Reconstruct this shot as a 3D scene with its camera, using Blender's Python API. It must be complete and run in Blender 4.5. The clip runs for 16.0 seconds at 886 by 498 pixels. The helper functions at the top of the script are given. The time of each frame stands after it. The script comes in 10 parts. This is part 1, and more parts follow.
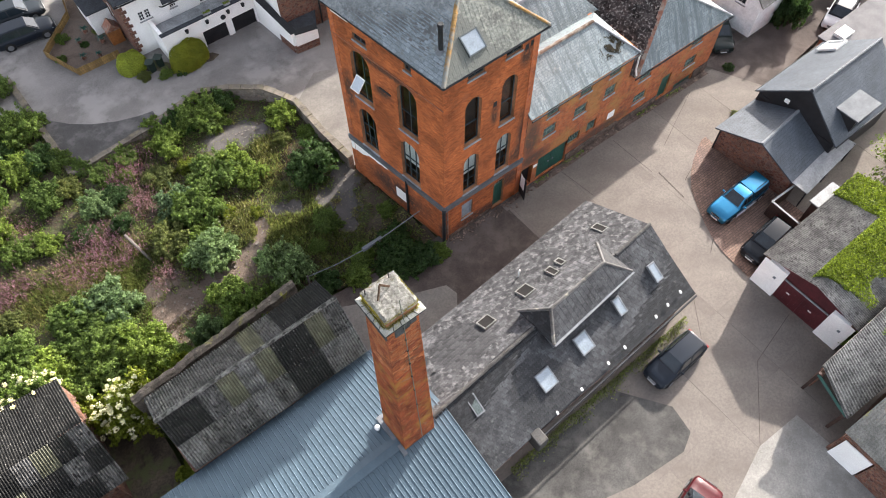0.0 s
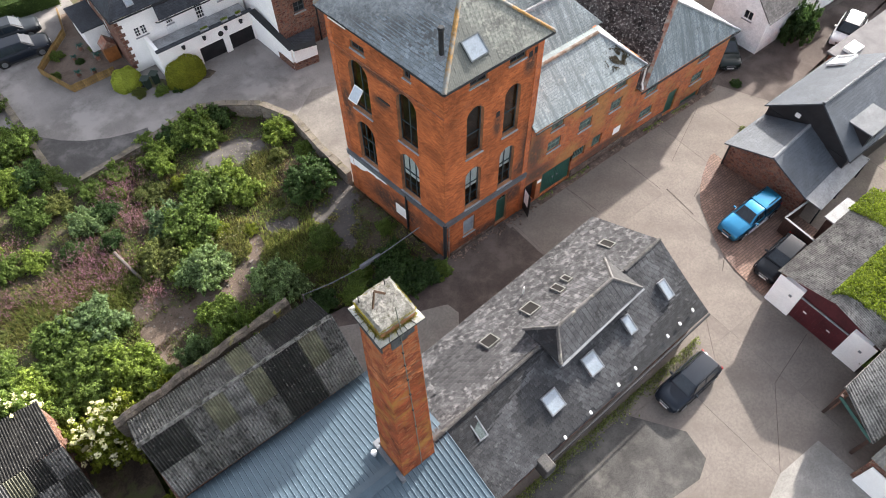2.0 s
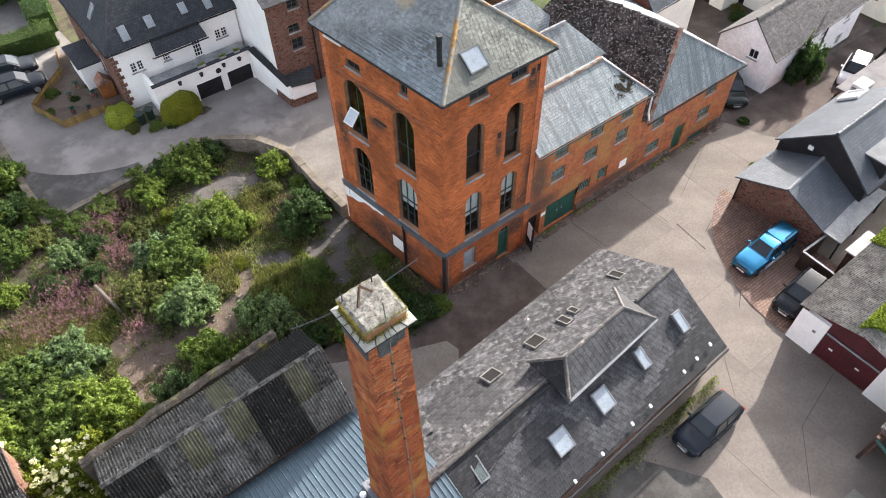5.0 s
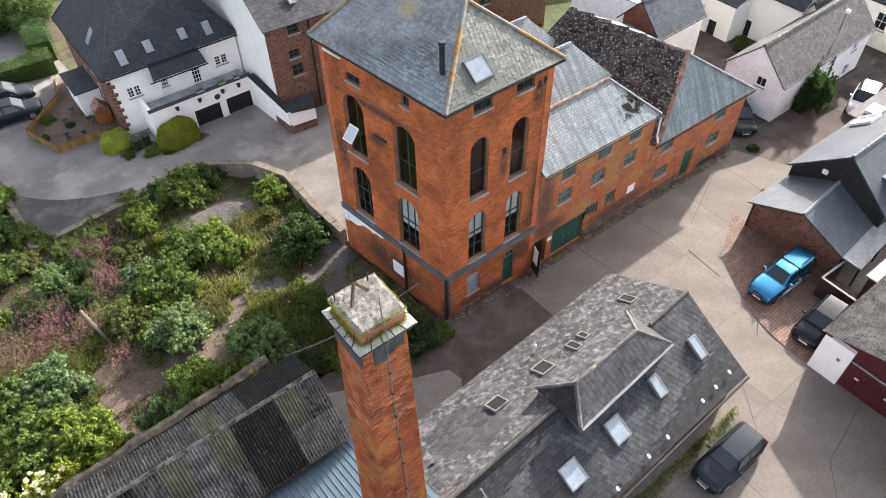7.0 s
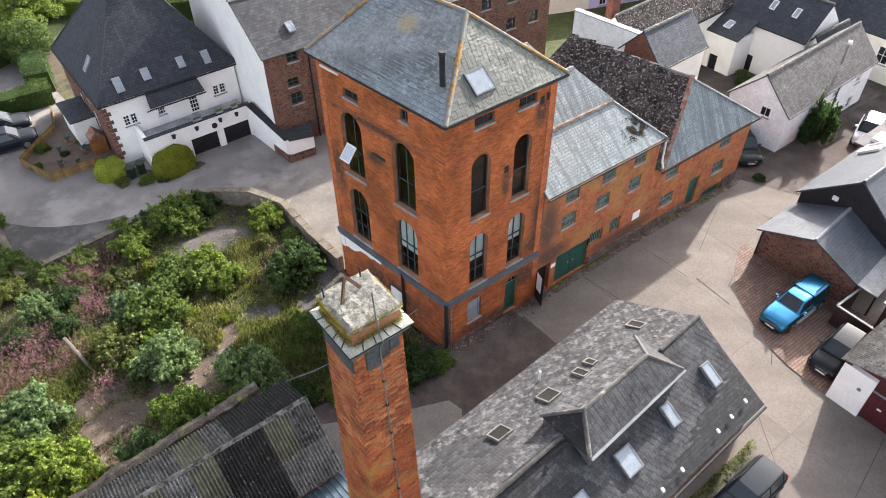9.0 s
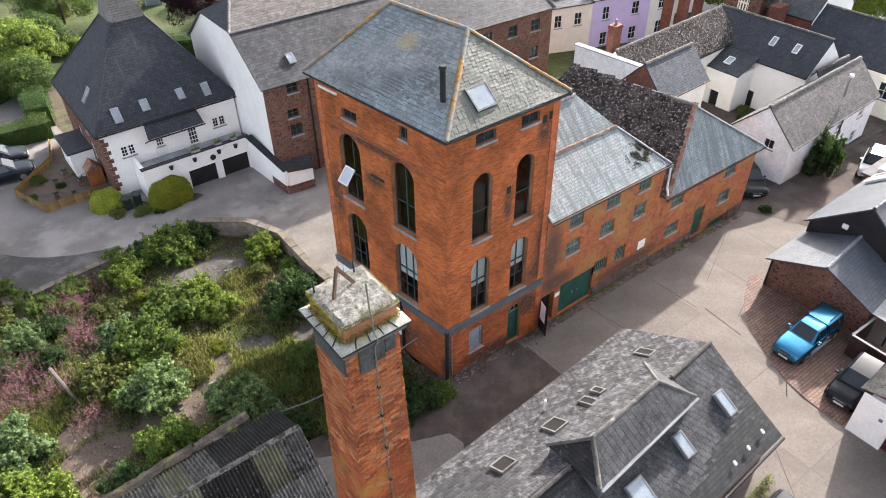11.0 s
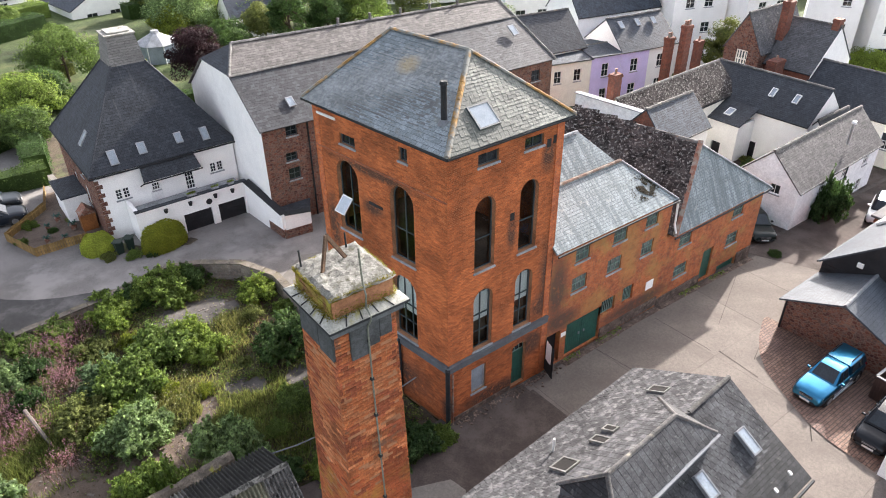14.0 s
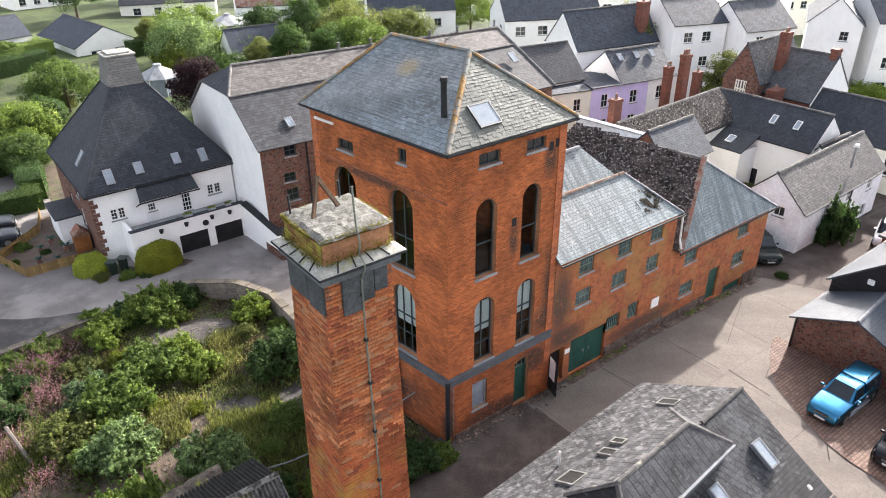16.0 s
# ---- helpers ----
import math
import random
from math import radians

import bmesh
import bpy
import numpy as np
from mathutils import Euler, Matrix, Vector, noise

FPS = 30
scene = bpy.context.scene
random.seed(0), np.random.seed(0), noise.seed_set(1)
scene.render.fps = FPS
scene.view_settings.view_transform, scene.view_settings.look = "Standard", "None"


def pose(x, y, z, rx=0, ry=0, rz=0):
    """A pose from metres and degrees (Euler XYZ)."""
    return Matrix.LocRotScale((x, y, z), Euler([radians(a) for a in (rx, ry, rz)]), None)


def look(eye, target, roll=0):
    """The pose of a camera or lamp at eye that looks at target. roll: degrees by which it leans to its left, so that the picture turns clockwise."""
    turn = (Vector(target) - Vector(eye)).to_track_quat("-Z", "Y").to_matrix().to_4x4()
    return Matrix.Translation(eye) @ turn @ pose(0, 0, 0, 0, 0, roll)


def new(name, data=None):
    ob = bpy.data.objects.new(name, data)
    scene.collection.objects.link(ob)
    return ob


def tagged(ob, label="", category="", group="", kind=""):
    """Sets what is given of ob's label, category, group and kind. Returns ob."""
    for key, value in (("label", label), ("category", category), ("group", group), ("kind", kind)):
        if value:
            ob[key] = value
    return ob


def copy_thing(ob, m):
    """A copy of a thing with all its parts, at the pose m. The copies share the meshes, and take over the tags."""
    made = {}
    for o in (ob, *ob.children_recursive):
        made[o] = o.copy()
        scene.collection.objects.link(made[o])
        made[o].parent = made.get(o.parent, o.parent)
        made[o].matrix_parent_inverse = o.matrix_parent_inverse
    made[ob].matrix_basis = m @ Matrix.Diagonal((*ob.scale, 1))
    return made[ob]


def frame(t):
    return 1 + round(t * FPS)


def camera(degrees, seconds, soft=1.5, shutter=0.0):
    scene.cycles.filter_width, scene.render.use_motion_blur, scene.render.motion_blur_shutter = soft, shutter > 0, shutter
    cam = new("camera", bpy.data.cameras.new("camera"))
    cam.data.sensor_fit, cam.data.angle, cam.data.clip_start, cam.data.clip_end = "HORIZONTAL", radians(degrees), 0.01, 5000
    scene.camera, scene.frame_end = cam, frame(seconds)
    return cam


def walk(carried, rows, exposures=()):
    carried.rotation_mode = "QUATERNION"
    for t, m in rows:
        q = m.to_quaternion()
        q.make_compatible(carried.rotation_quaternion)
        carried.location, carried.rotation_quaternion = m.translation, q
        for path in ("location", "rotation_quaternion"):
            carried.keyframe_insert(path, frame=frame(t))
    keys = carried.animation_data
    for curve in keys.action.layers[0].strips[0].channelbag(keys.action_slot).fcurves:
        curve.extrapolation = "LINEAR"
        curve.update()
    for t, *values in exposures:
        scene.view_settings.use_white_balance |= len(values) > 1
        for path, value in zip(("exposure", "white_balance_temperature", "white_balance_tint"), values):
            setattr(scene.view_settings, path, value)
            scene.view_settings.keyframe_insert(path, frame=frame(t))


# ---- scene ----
# The drone sinks straight down while its camera tilts up.
# seconds, x, y, z, yaw, pitch, lean
cam = camera(64.6, 16.0, soft=1.0)
PATH = [
    (0.0, -14.007, -17.939, 36.322, -37.704, -58.614, -0.80),
    (0.5, -13.992, -17.925, 35.872, -37.665, -58.110, -0.80),
    (1.0, -13.960, -17.903, 35.425, -37.600, -57.510, -0.83),
    (1.5, -13.917, -17.866, 34.994, -37.538, -56.819, -0.90),
    (2.0, -13.873, -17.835, 34.566, -37.479, -56.057, -1.00),
    (2.5, -13.846, -17.836, 34.116, -37.413, -55.209, -1.10),
    (3.0, -13.852, -17.908, 33.638, -37.336, -54.257, -1.18),
    (3.5, -13.882, -18.072, 33.151, -37.257, -53.267, -1.20),
    (4.0, -13.911, -18.282, 32.682, -37.190, -52.340, -1.20),
    (6.5, -13.970, -18.165, 30.036, -37.176, -47.394, -0.90),
    (7.0, -13.925, -18.125, 29.571, -37.109, -46.469, -0.95),
    (7.5, -13.900, -18.106, 29.103, -37.090, -45.504, -0.92),
    (8.0, -13.892, -18.088, 28.649, -37.102, -44.503, -0.88),
    (8.5, -13.887, -18.076, 28.215, -37.126, -43.495, -0.82),
    (9.0, -13.883, -18.076, 27.800, -37.155, -42.495, -0.80),
    (11.5, -13.861, -18.046, 25.902, -37.138, -37.428, -0.80),
    (12.0, -13.854, -18.015, 25.558, -37.173, -36.454, -0.78),
    (12.5, -13.846, -18.012, 25.189, -37.194, -35.462, -0.75),
    (13.0, -13.851, -18.008, 24.790, -37.214, -34.440, -0.75),
    (13.5, -13.877, -17.999, 24.364, -37.233, -33.413, -0.73),
    (14.0, -13.901, -18.006, 23.929, -37.232, -32.394, -0.70),
    (14.5, -13.908, -18.031, 23.483, -37.223, -31.364, -0.70),
    (15.0, -13.916, -18.056, 23.020, -37.223, -30.346, -0.67),
    (15.5, -13.938, -18.070, 22.550, -37.242, -29.403, -0.62),
    (16.0, -13.974, -18.070, 22.079, -37.289, -28.554, -0.60),
]
walk(cam, [(t, pose(x, y, z, 90 + pitch, 0, yaw) @ pose(0, 0, 0, 0, 0, lean)) for t, x, y, z, yaw, pitch, lean in PATH], exposures=[(0.0, 2.26, 6550, 12), (6.0, 2.30, 6550, 13), (16.0, 2.31, 6550, 14)])
# ---- daylight: a bright sky with thin cloud, and a soft sun beyond the tower ----
SUN_AZ, SUN_EL = 18.0, 25.0          # degrees; azimuth of the sun from +x towards +y
world = bpy.data.worlds.new("sky")
scene.world = world
world.use_nodes = True
wn = world.node_tree.nodes
wl = world.node_tree.links
sky = wn.new("ShaderNodeTexSky")
sky.sky_type = "NISHITA"
sky.sun_disc = False
sky.sun_elevation = radians(SUN_EL)
sky.sun_rotation = radians(90 - SUN_AZ)
sky.air_density, sky.dust_density, sky.ozone_density = 0.8, 2.7, 0.7
wn["Background"].inputs[1].default_value = 0.122
haze = wn.new("ShaderNodeHueSaturation")      # thin cloud takes most of the blue out of the sky
haze.inputs["Saturation"].default_value = 0.42
wl.new(sky.outputs[0], haze.inputs["Color"])
wl.new(haze.outputs[0], wn["Background"].inputs[0])
sun = new("sun", bpy.data.lights.new("sun", "SUN"))
sun.data.energy, sun.data.angle, sun.data.color = 2.85, radians(1.0), (1.0, 0.95, 0.88)
sdir = Vector((math.cos(radians(SUN_AZ)) * math.cos(radians(SUN_EL)), math.sin(radians(SUN_AZ)) * math.cos(radians(SUN_EL)), math.sin(radians(SUN_EL))))
sun.matrix_world = look(sdir * 200, (0, 0, 0))

# ---- materials ----
def mat_base(name, rough=0.8, metal=0.0):
    m = bpy.data.materials.new(name)
    m.use_nodes = True
    n, l = m.node_tree.nodes, m.node_tree.links
    b = n["Principled BSDF"]
    b.inputs["Roughness"].default_value, b.inputs["Metallic"].default_value = rough, metal
    return m, n, l, b


def tex_noise(n, l, scale, detail=4, rough=0.6, coord=None, stretch=None):
    t = n.new("ShaderNodeTexNoise")
    t.inputs["Scale"].default_value, t.inputs["Detail"].default_value, t.inputs["Roughness"].default_value = scale, detail, rough
    c = coord or n.new("ShaderNodeTexCoord").outputs["Object"]
    if stretch:
        mp = n.new("ShaderNodeMapping")
        mp.inputs["Scale"].default_value = stretch
        l.new(c, mp.inputs["Vector"])
        c = mp.outputs["Vector"]
    l.new(c, t.inputs["Vector"])
    return t.outputs["Fac"]


def ramp(n, l, fac, stops):
    r = n.new("ShaderNodeValToRGB")
    e = r.color_ramp.elements
    e[0].position, e[0].color = stops[0][0], (*stops[0][1], 1)
    e[1].position, e[1].color = stops[-1][0], (*stops[-1][1], 1)
    for p, c in stops[1:-1]:
        k = e.new(p)
        k.color = (*c, 1)
    l.new(fac, r.inputs[0])
    return r.outputs[0]


def mix(n, l, kind, fac, a, b):
    m = n.new("ShaderNodeMix")
    m.data_type, m.blend_type = "RGBA", kind
    for i, v in ((0, fac), (6, a), (7, b)):
        if isinstance(v, (int, float)):
            m.inputs[i].default_value = v
        elif isinstance(v, tuple):
            m.inputs[i].default_value = (*v, 1)
        else:
            l.new(v, m.inputs[i])
    return m.outputs[2]


def bump(n, l, b, height, strength=0.4, dist=0.02):
    k = n.new("ShaderNodeBump")
    k.inputs["Strength"].default_value, k.inputs["Distance"].default_value = strength, dist
    l.new(height, k.inputs["Height"])
    l.new(k.outputs[0], b.inputs["Normal"])


def surface(name, col, vary=0.25, rough=0.8, metal=0.0, s1=1.2, s2=14.0, stain=None, stain_at=(0.55, 0.75), stain_scale=0.6, bumpy=0.25, rand=0.0, stretch=None, dist=0.01, island=0.0):
    """Colour with grain at two scales, stains with a shape of their own, and fine relief."""
    m, n, l, b = mat_base(name, rough, metal)
    if rough > 0.55:
        b.inputs["Specular IOR Level"].default_value = 0.3
    co = n.new("ShaderNodeTexCoord").outputs["Object"]
    big = tex_noise(n, l, s1, 5, 0.6, co, stretch)
    fine = tex_noise(n, l, s2, 4, 0.65, co, stretch)
    lo = tuple(c * (1 - vary) for c in col)
    hi = tuple(min(1, c * (1 + vary)) for c in col)
    c1 = ramp(n, l, big, [(0.35, lo), (0.65, hi)])
    c2 = ramp(n, l, fine, [(0.36, (1 - vary * 1.1,) * 3), (0.62, (1.08,) * 3)])
    c = mix(n, l, "MULTIPLY", 0.9, c1, c2)
    grit = tex_noise(n, l, s2 * 4.0, 3, 0.7, co, stretch)
    c = mix(n, l, "MULTIPLY", 0.9, c, ramp(n, l, grit, [(0.36, (1 - vary * 0.8,) * 3), (0.62, (1.1,) * 3)]))
    if rand:
        oi = n.new("ShaderNodeObjectInfo")
        rr = ramp(n, l, oi.outputs["Random"], [(0.0, (1 - rand,) * 3), (1.0, (1 + rand * 0.4,) * 3)])
        c = mix(n, l, "MULTIPLY", 1.0, c, rr)
    if island:
        ge = n.new("ShaderNodeNewGeometry")
        rr = ramp(n, l, ge.outputs["Random Per Island"], [(0.0, (1 - island,) * 3), (1.0, (1 + island * 0.4,) * 3)])
        c = mix(n, l, "MULTIPLY", 1.0, c, rr)
    if stain:
        sn = tex_noise(n, l, stain_scale, 6, 0.65, co)
        f = ramp(n, l, sn, [(stain_at[0], (0, 0, 0)), (stain_at[1], (1, 1, 1))])
        c = mix(n, l, "MIX", f, c, stain)
    l.new(c, b.inputs["Base Color"])
    if bumpy:
        bump(n, l, b, fine, bumpy, dist)
    return m


def soot(m, marks, col, strength=0.85, scale=3.0):
    """Dark weather stains round given places in the world: (x, y, z, reach in x, y, z)."""
    n, l = m.node_tree.nodes, m.node_tree.links
    b = n["Principled BSDF"]
    c = b.inputs["Base Color"].links[0].from_socket
    pos = n.new("ShaderNodeNewGeometry").outputs["Position"]
    rag = ramp(n, l, tex_noise(n, l, scale, 7, 0.72, pos), [(0.32, (0, 0, 0)), (0.48, (strength,) * 3)])
    for x, y, z, rx, ry, rz in marks:
        mp = n.new("ShaderNodeMapping")
        mp.inputs["Location"].default_value = (-x / rx, -y / ry, -z / rz)
        mp.inputs["Scale"].default_value = (1 / rx, 1 / ry, 1 / rz)
        l.new(pos, mp.inputs["Vector"])
        ln = n.new("ShaderNodeVectorMath")
        ln.operation = "LENGTH"
        l.new(mp.outputs["Vector"], ln.inputs[0])
        f = mix(n, l, "MULTIPLY", 1.0, ramp(n, l, ln.outputs["Value"], [(0.4, (1, 1, 1)), (1.0, (0, 0, 0))]), rag)
        c = mix(n, l, "MIX", f, c, col)
    l.new(c, b.inputs["Base Color"])


def face_uv(n, l):
    """Metres along and up a wall or slope, from the mesh's own unwrapped coordinates."""
    u = n.new("ShaderNodeUVMap")
    u.uv_map = "UVMap"
    return u.outputs[0]


def brickwork(name, col, col2, mortar, bw=0.225, bh=0.075, stain=None, stain_at=(0.55, 0.8), vary=0.35, dark=(0.08, 0.05, 0.04), dark_at=(0.62, 0.8), bumpy=0.6, msize=0.006, stain_scale=0.35, pale=(0.50, 0.26, 0.14)):
    m, n, l, b = mat_base(name, 0.88)
    uv = face_uv(n, l)
    br = n.new("ShaderNodeTexBrick")
    br.inputs["Scale"].default_value = 1.0
    br.inputs["Brick Width"].default_value, br.inputs["Row Height"].default_value = bw, bh
    br.inputs["Mortar Size"].default_value, br.inputs["Mortar Smooth"].default_value = msize, 0.3
    br.inputs["Color1"].default_value, br.inputs["Color2"].default_value, br.inputs["Mortar"].default_value = (*col, 1), (*col2, 1), (*mortar, 1)
    br.inputs["Bias"].default_value = -0.1
    l.new(uv, br.inputs["Vector"])
    co = n.new("ShaderNodeTexCoord").outputs["Object"]
    big = tex_noise(n, l, 0.5, 6, 0.65, co)
    mid = tex_noise(n, l, 3.0, 5, 0.7, co)
    fine = tex_noise(n, l, 25.0, 3, 0.6, co)
    c = mix(n, l, "MULTIPLY", 0.9, br.outputs["Color"], ramp(n, l, big, [(0.3, (1 - vary, 1 - vary, 1 - vary * 0.8)), (0.7, (1.1, 1.08, 1.0))]))
    c = mix(n, l, "MULTIPLY", 0.8, c, ramp(n, l, mid, [(0.33, (0.5, 0.46, 0.45)), (0.62, (1.15, 1.15, 1.15))]))
    c = mix(n, l, "MULTIPLY", 0.9, c, ramp(n, l, fine, [(0.36, (0.62, 0.6, 0.6)), (0.64, (1.2, 1.2, 1.2))]))
    spk = tex_noise(n, l, 9.0, 4, 0.7, co)
    c = mix(n, l, "MIX", ramp(n, l, spk, [(0.60, (0, 0, 0)), (0.70, (0.5, 0.5, 0.5))]), c, pale)
    dk = ramp(n, l, tex_noise(n, l, 1.3, 7, 0.7, co), [(dark_at[0], (0, 0, 0)), (dark_at[1], (1, 1, 1))])
    c = mix(n, l, "MIX", mix(n, l, "MULTIPLY", 1.0, dk, (0.55, 0.55, 0.55)), c, dark)
    if stain:
        f = ramp(n, l, tex_noise(n, l, stain_scale, 7, 0.7, co), [(stain_at[0], (0, 0, 0)), (stain_at[1], (1, 1, 1))])
        c = mix(n, l, "MIX", f, c, stain)
    l.new(c, b.inputs["Base Color"])
    h = mix(n, l, "ADD", 0.35, ramp(n, l, br.outputs["Fac"], [(0.0, (1, 1, 1)), (1.0, (0, 0, 0))]), fine)
    bump(n, l, b, h, bumpy, 0.012)
    return m


def slatework(name, col, vary=0.3, bw=0.3, bh=0.2, lichen=None, lichen_at=(0.6, 0.72), streak=None, rough=0.7, moss=None, moss_at=(0.66, 0.72), lichen_scale=1.2, moss_scale=0.8, bumpy=0.8, streak_at=(0.52, 0.7)):
    """Courses of slates with edge joints, each slate its own shade, with lichen and moss."""
    m, n, l, b = mat_base(name, rough)
    b.inputs["Specular IOR Level"].default_value = 0.25
    uv = face_uv(n, l)
    br = n.new("ShaderNodeTexBrick")
    br.inputs["Scale"].default_value = 1.0
    br.inputs["Brick Width"].default_value, br.inputs["Row Height"].default_value = bw, bh
    br.inputs["Mortar Size"].default_value, br.inputs["Mortar Smooth"].default_value = 0.008, 0.2
    lo, hi = tuple(c * (1 - vary) for c in col), tuple(c * (1 + vary) for c in col)
    br.inputs["Color1"].default_value, br.inputs["Color2"].default_value, br.inputs["Mortar"].default_value = (*lo, 1), (*hi, 1), (*(c * 0.35 for c in col), 1)
    l.new(uv, br.inputs["Vector"])
    co = n.new("ShaderNodeTexCoord").outputs["Object"]
    fine = tex_noise(n, l, 18.0, 4, 0.65, co)
    big = tex_noise(n, l, 0.8, 6, 0.65, co)
    c = mix(n, l, "MULTIPLY", 0.7, br.outputs["Color"], ramp(n, l, big, [(0.3, (0.65, 0.65, 0.65)), (0.7, (1.2, 1.2, 1.2))]))
    c = mix(n, l, "MULTIPLY", 0.9, c, ramp(n, l, fine, [(0.36, (0.62, 0.62, 0.62)), (0.64, (1.3, 1.3, 1.3))]))
    if streak:
        st = tex_noise(n, l, 1.0, 6, 0.7, uv, (3.6, 0.14, 1))
        c = mix(n, l, "MIX", ramp(n, l, st, [(streak_at[0], (0, 0, 0)), (streak_at[1], (0.75, 0.75, 0.75))]), c, streak)
    if lichen:
        f = ramp(n, l, tex_noise(n, l, lichen_scale * 3, 8, 0.75, co), [(lichen_at[0], (0, 0, 0)), (lichen_at[1], (0.85, 0.85, 0.85))])
        c = mix(n, l, "MIX", f, c, lichen)
    if moss:
        f = ramp(n, l, tex_noise(n, l, moss_scale, 8, 0.72, co), [(moss_at[0], (0, 0, 0)), (moss_at[1], (1, 1, 1))])
        c = mix(n, l, "MIX", f, c, moss)
    l.new(c, b.inputs["Base Color"])
    sp = n.new("ShaderNodeSeparateXYZ")
    l.new(uv, sp.inputs[0])
    dv = n.new("ShaderNodeMath")
    dv.operation = "DIVIDE"
    dv.inputs[1].default_value = bh
    l.new(sp.outputs["Y"], dv.inputs[0])
    fr = n.new("ShaderNodeMath")
    fr.operation = "FRACT"
    l.new(dv.outputs[0], fr.inputs[0])
    inv = n.new("ShaderNodeMath")
    inv.operation = "SUBTRACT"
    inv.inputs[0].default_value = 1.0
    l.new(fr.outputs[0], inv.inputs[1])
    h = mix(n, l, "MULTIPLY", 1.0, inv.outputs[0], ramp(n, l, br.outputs["Fac"], [(0.0, (1, 1, 1)), (1.0, (0.2, 0.2, 0.2))]))
    h = mix(n, l, "ADD", 0.3, h, fine)
    bump(n, l, b, h, bumpy, 0.014)
    return m


def rubble(name, cols, mortar, scale=3.6, bumpy=0.8):
    """Random rubble: stones of mixed colour and size in wide mortar joints."""
    m, n, l, b = mat_base(name, 0.92)
    b.inputs["Specular IOR Level"].default_value = 0.2
    co = n.new("ShaderNodeTexCoord").outputs["Object"]
    mp = n.new("ShaderNodeMapping")
    mp.inputs["Scale"].default_value = (1.0, 1.0, 1.5)
    l.new(co, mp.inputs["Vector"])
    cell, edge = n.new("ShaderNodeTexVoronoi"), n.new("ShaderNodeTexVoronoi")
    edge.feature = "DISTANCE_TO_EDGE"
    for v in (cell, edge):
        v.inputs["Scale"].default_value = scale
        l.new(mp.outputs["Vector"], v.inputs["Vector"])
    sp = n.new("ShaderNodeSeparateColor")
    l.new(cell.outputs["Color"], sp.inputs[0])
    c = ramp(n, l, sp.outputs[0], [(k / (len(cols) - 1), q) for k, q in enumerate(cols)])
    c = mix(n, l, "MULTIPLY", 0.9, c, ramp(n, l, tex_noise(n, l, 16.0, 4, 0.65, co), [(0.34, (0.55, 0.55, 0.55)), (0.66, (1.25, 1.25, 1.25))]))
    c = mix(n, l, "MIX", ramp(n, l, edge.outputs["Distance"], [(0.03, (1, 1, 1)), (0.09, (0, 0, 0))]), c, mortar)
    c = mix(n, l, "MULTIPLY", 0.7, c, ramp(n, l, tex_noise(n, l, 0.6, 5, 0.6, co), [(0.3, (0.65, 0.62, 0.6)), (0.7, (1.1, 1.1, 1.1))]))
    l.new(c, b.inputs["Base Color"])
    bump(n, l, b, ramp(n, l, edge.outputs["Distance"], [(0.0, (0, 0, 0)), (0.16, (1, 1, 1))]), bumpy, 0.04)
    return m


M = {}
M["stone_red"] = rubble("red_rubble_stone", [(0.20, 0.075, 0.05), (0.10, 0.045, 0.04), (0.27, 0.13, 0.085), (0.15, 0.10, 0.085), (0.24, 0.09, 0.06)], (0.21, 0.15, 0.115), 5.2)
M["slate_oast"] = slatework("dark_streaked_slate", (0.034, 0.039, 0.047), 0.22, bw=0.24, bh=0.19, lichen=(0.055, 0.06, 0.068), lichen_at=(0.55, 0.75), rough=0.7, bumpy=0.7, streak=(0.085, 0.088, 0.092), streak_at=(0.60, 0.76), moss=(0.06, 0.042, 0.03), moss_at=(0.66, 0.76))
M["brick"] = brickwork("orange_red_brick", (0.619, 0.168, 0.046), (0.447, 0.107, 0.037), (0.344, 0.189, 0.107), vary=0.4, dark_at=(0.57, 0.72))
M["brick_range"] = brickwork("stained_orange_brick", (0.550, 0.159, 0.047), (0.396, 0.103, 0.037), (0.344, 0.206, 0.116), vary=0.4, dark_at=(0.53, 0.70), stain=(0.33, 0.21, 0.06), stain_at=(0.51, 0.74), stain_scale=0.6)
soot(M["brick_range"], [(11.7, 0, 4.6, 0.9, 1.5, 2.6), (13.6, 0, 5.0, 0.6, 1.5, 1.6), (9.3, 0, 2.6, 1.4, 1.5, 0.9)], (0.33, 0.19, 0.055), 0.5)
soot(M["brick_range"], [(6.5, 0, 4.6, 0.9, 1.5, 2.4), (7.0, 0, 2.6, 1.6, 1.5, 0.8), (12.8, 0, 0.9, 3.5, 1.5, 0.6)], (0.06, 0.04, 0.03), 0.85)
M["brick_old"] = brickwork("weathered_red_brick", (0.42, 0.11, 0.04), (0.26, 0.07, 0.035), (0.28, 0.18, 0.12), stain=(0.30, 0.17, 0.07), stain_at=(0.58, 0.8), vary=0.45)
M["slate_tower"] = slatework("blue_grey_slate", (0.17, 0.20, 0.215), 0.22, lichen=(0.30, 0.32, 0.26), lichen_at=(0.56, 0.75), moss=(0.22, 0.15, 0.05), moss_at=(0.72, 0.8))
M["slate_pale"] = slatework("pale_weathered_slate", (0.22, 0.26, 0.27), 0.12, bw=0.22, bh=0.16, streak=(0.10, 0.12, 0.13), streak_at=(0.47, 0.58), lichen=(0.42, 0.44, 0.41), lichen_at=(0.58, 0.75), lichen_scale=0.6, moss=(0.10, 0.10, 0.08), moss_at=(0.70, 0.76))
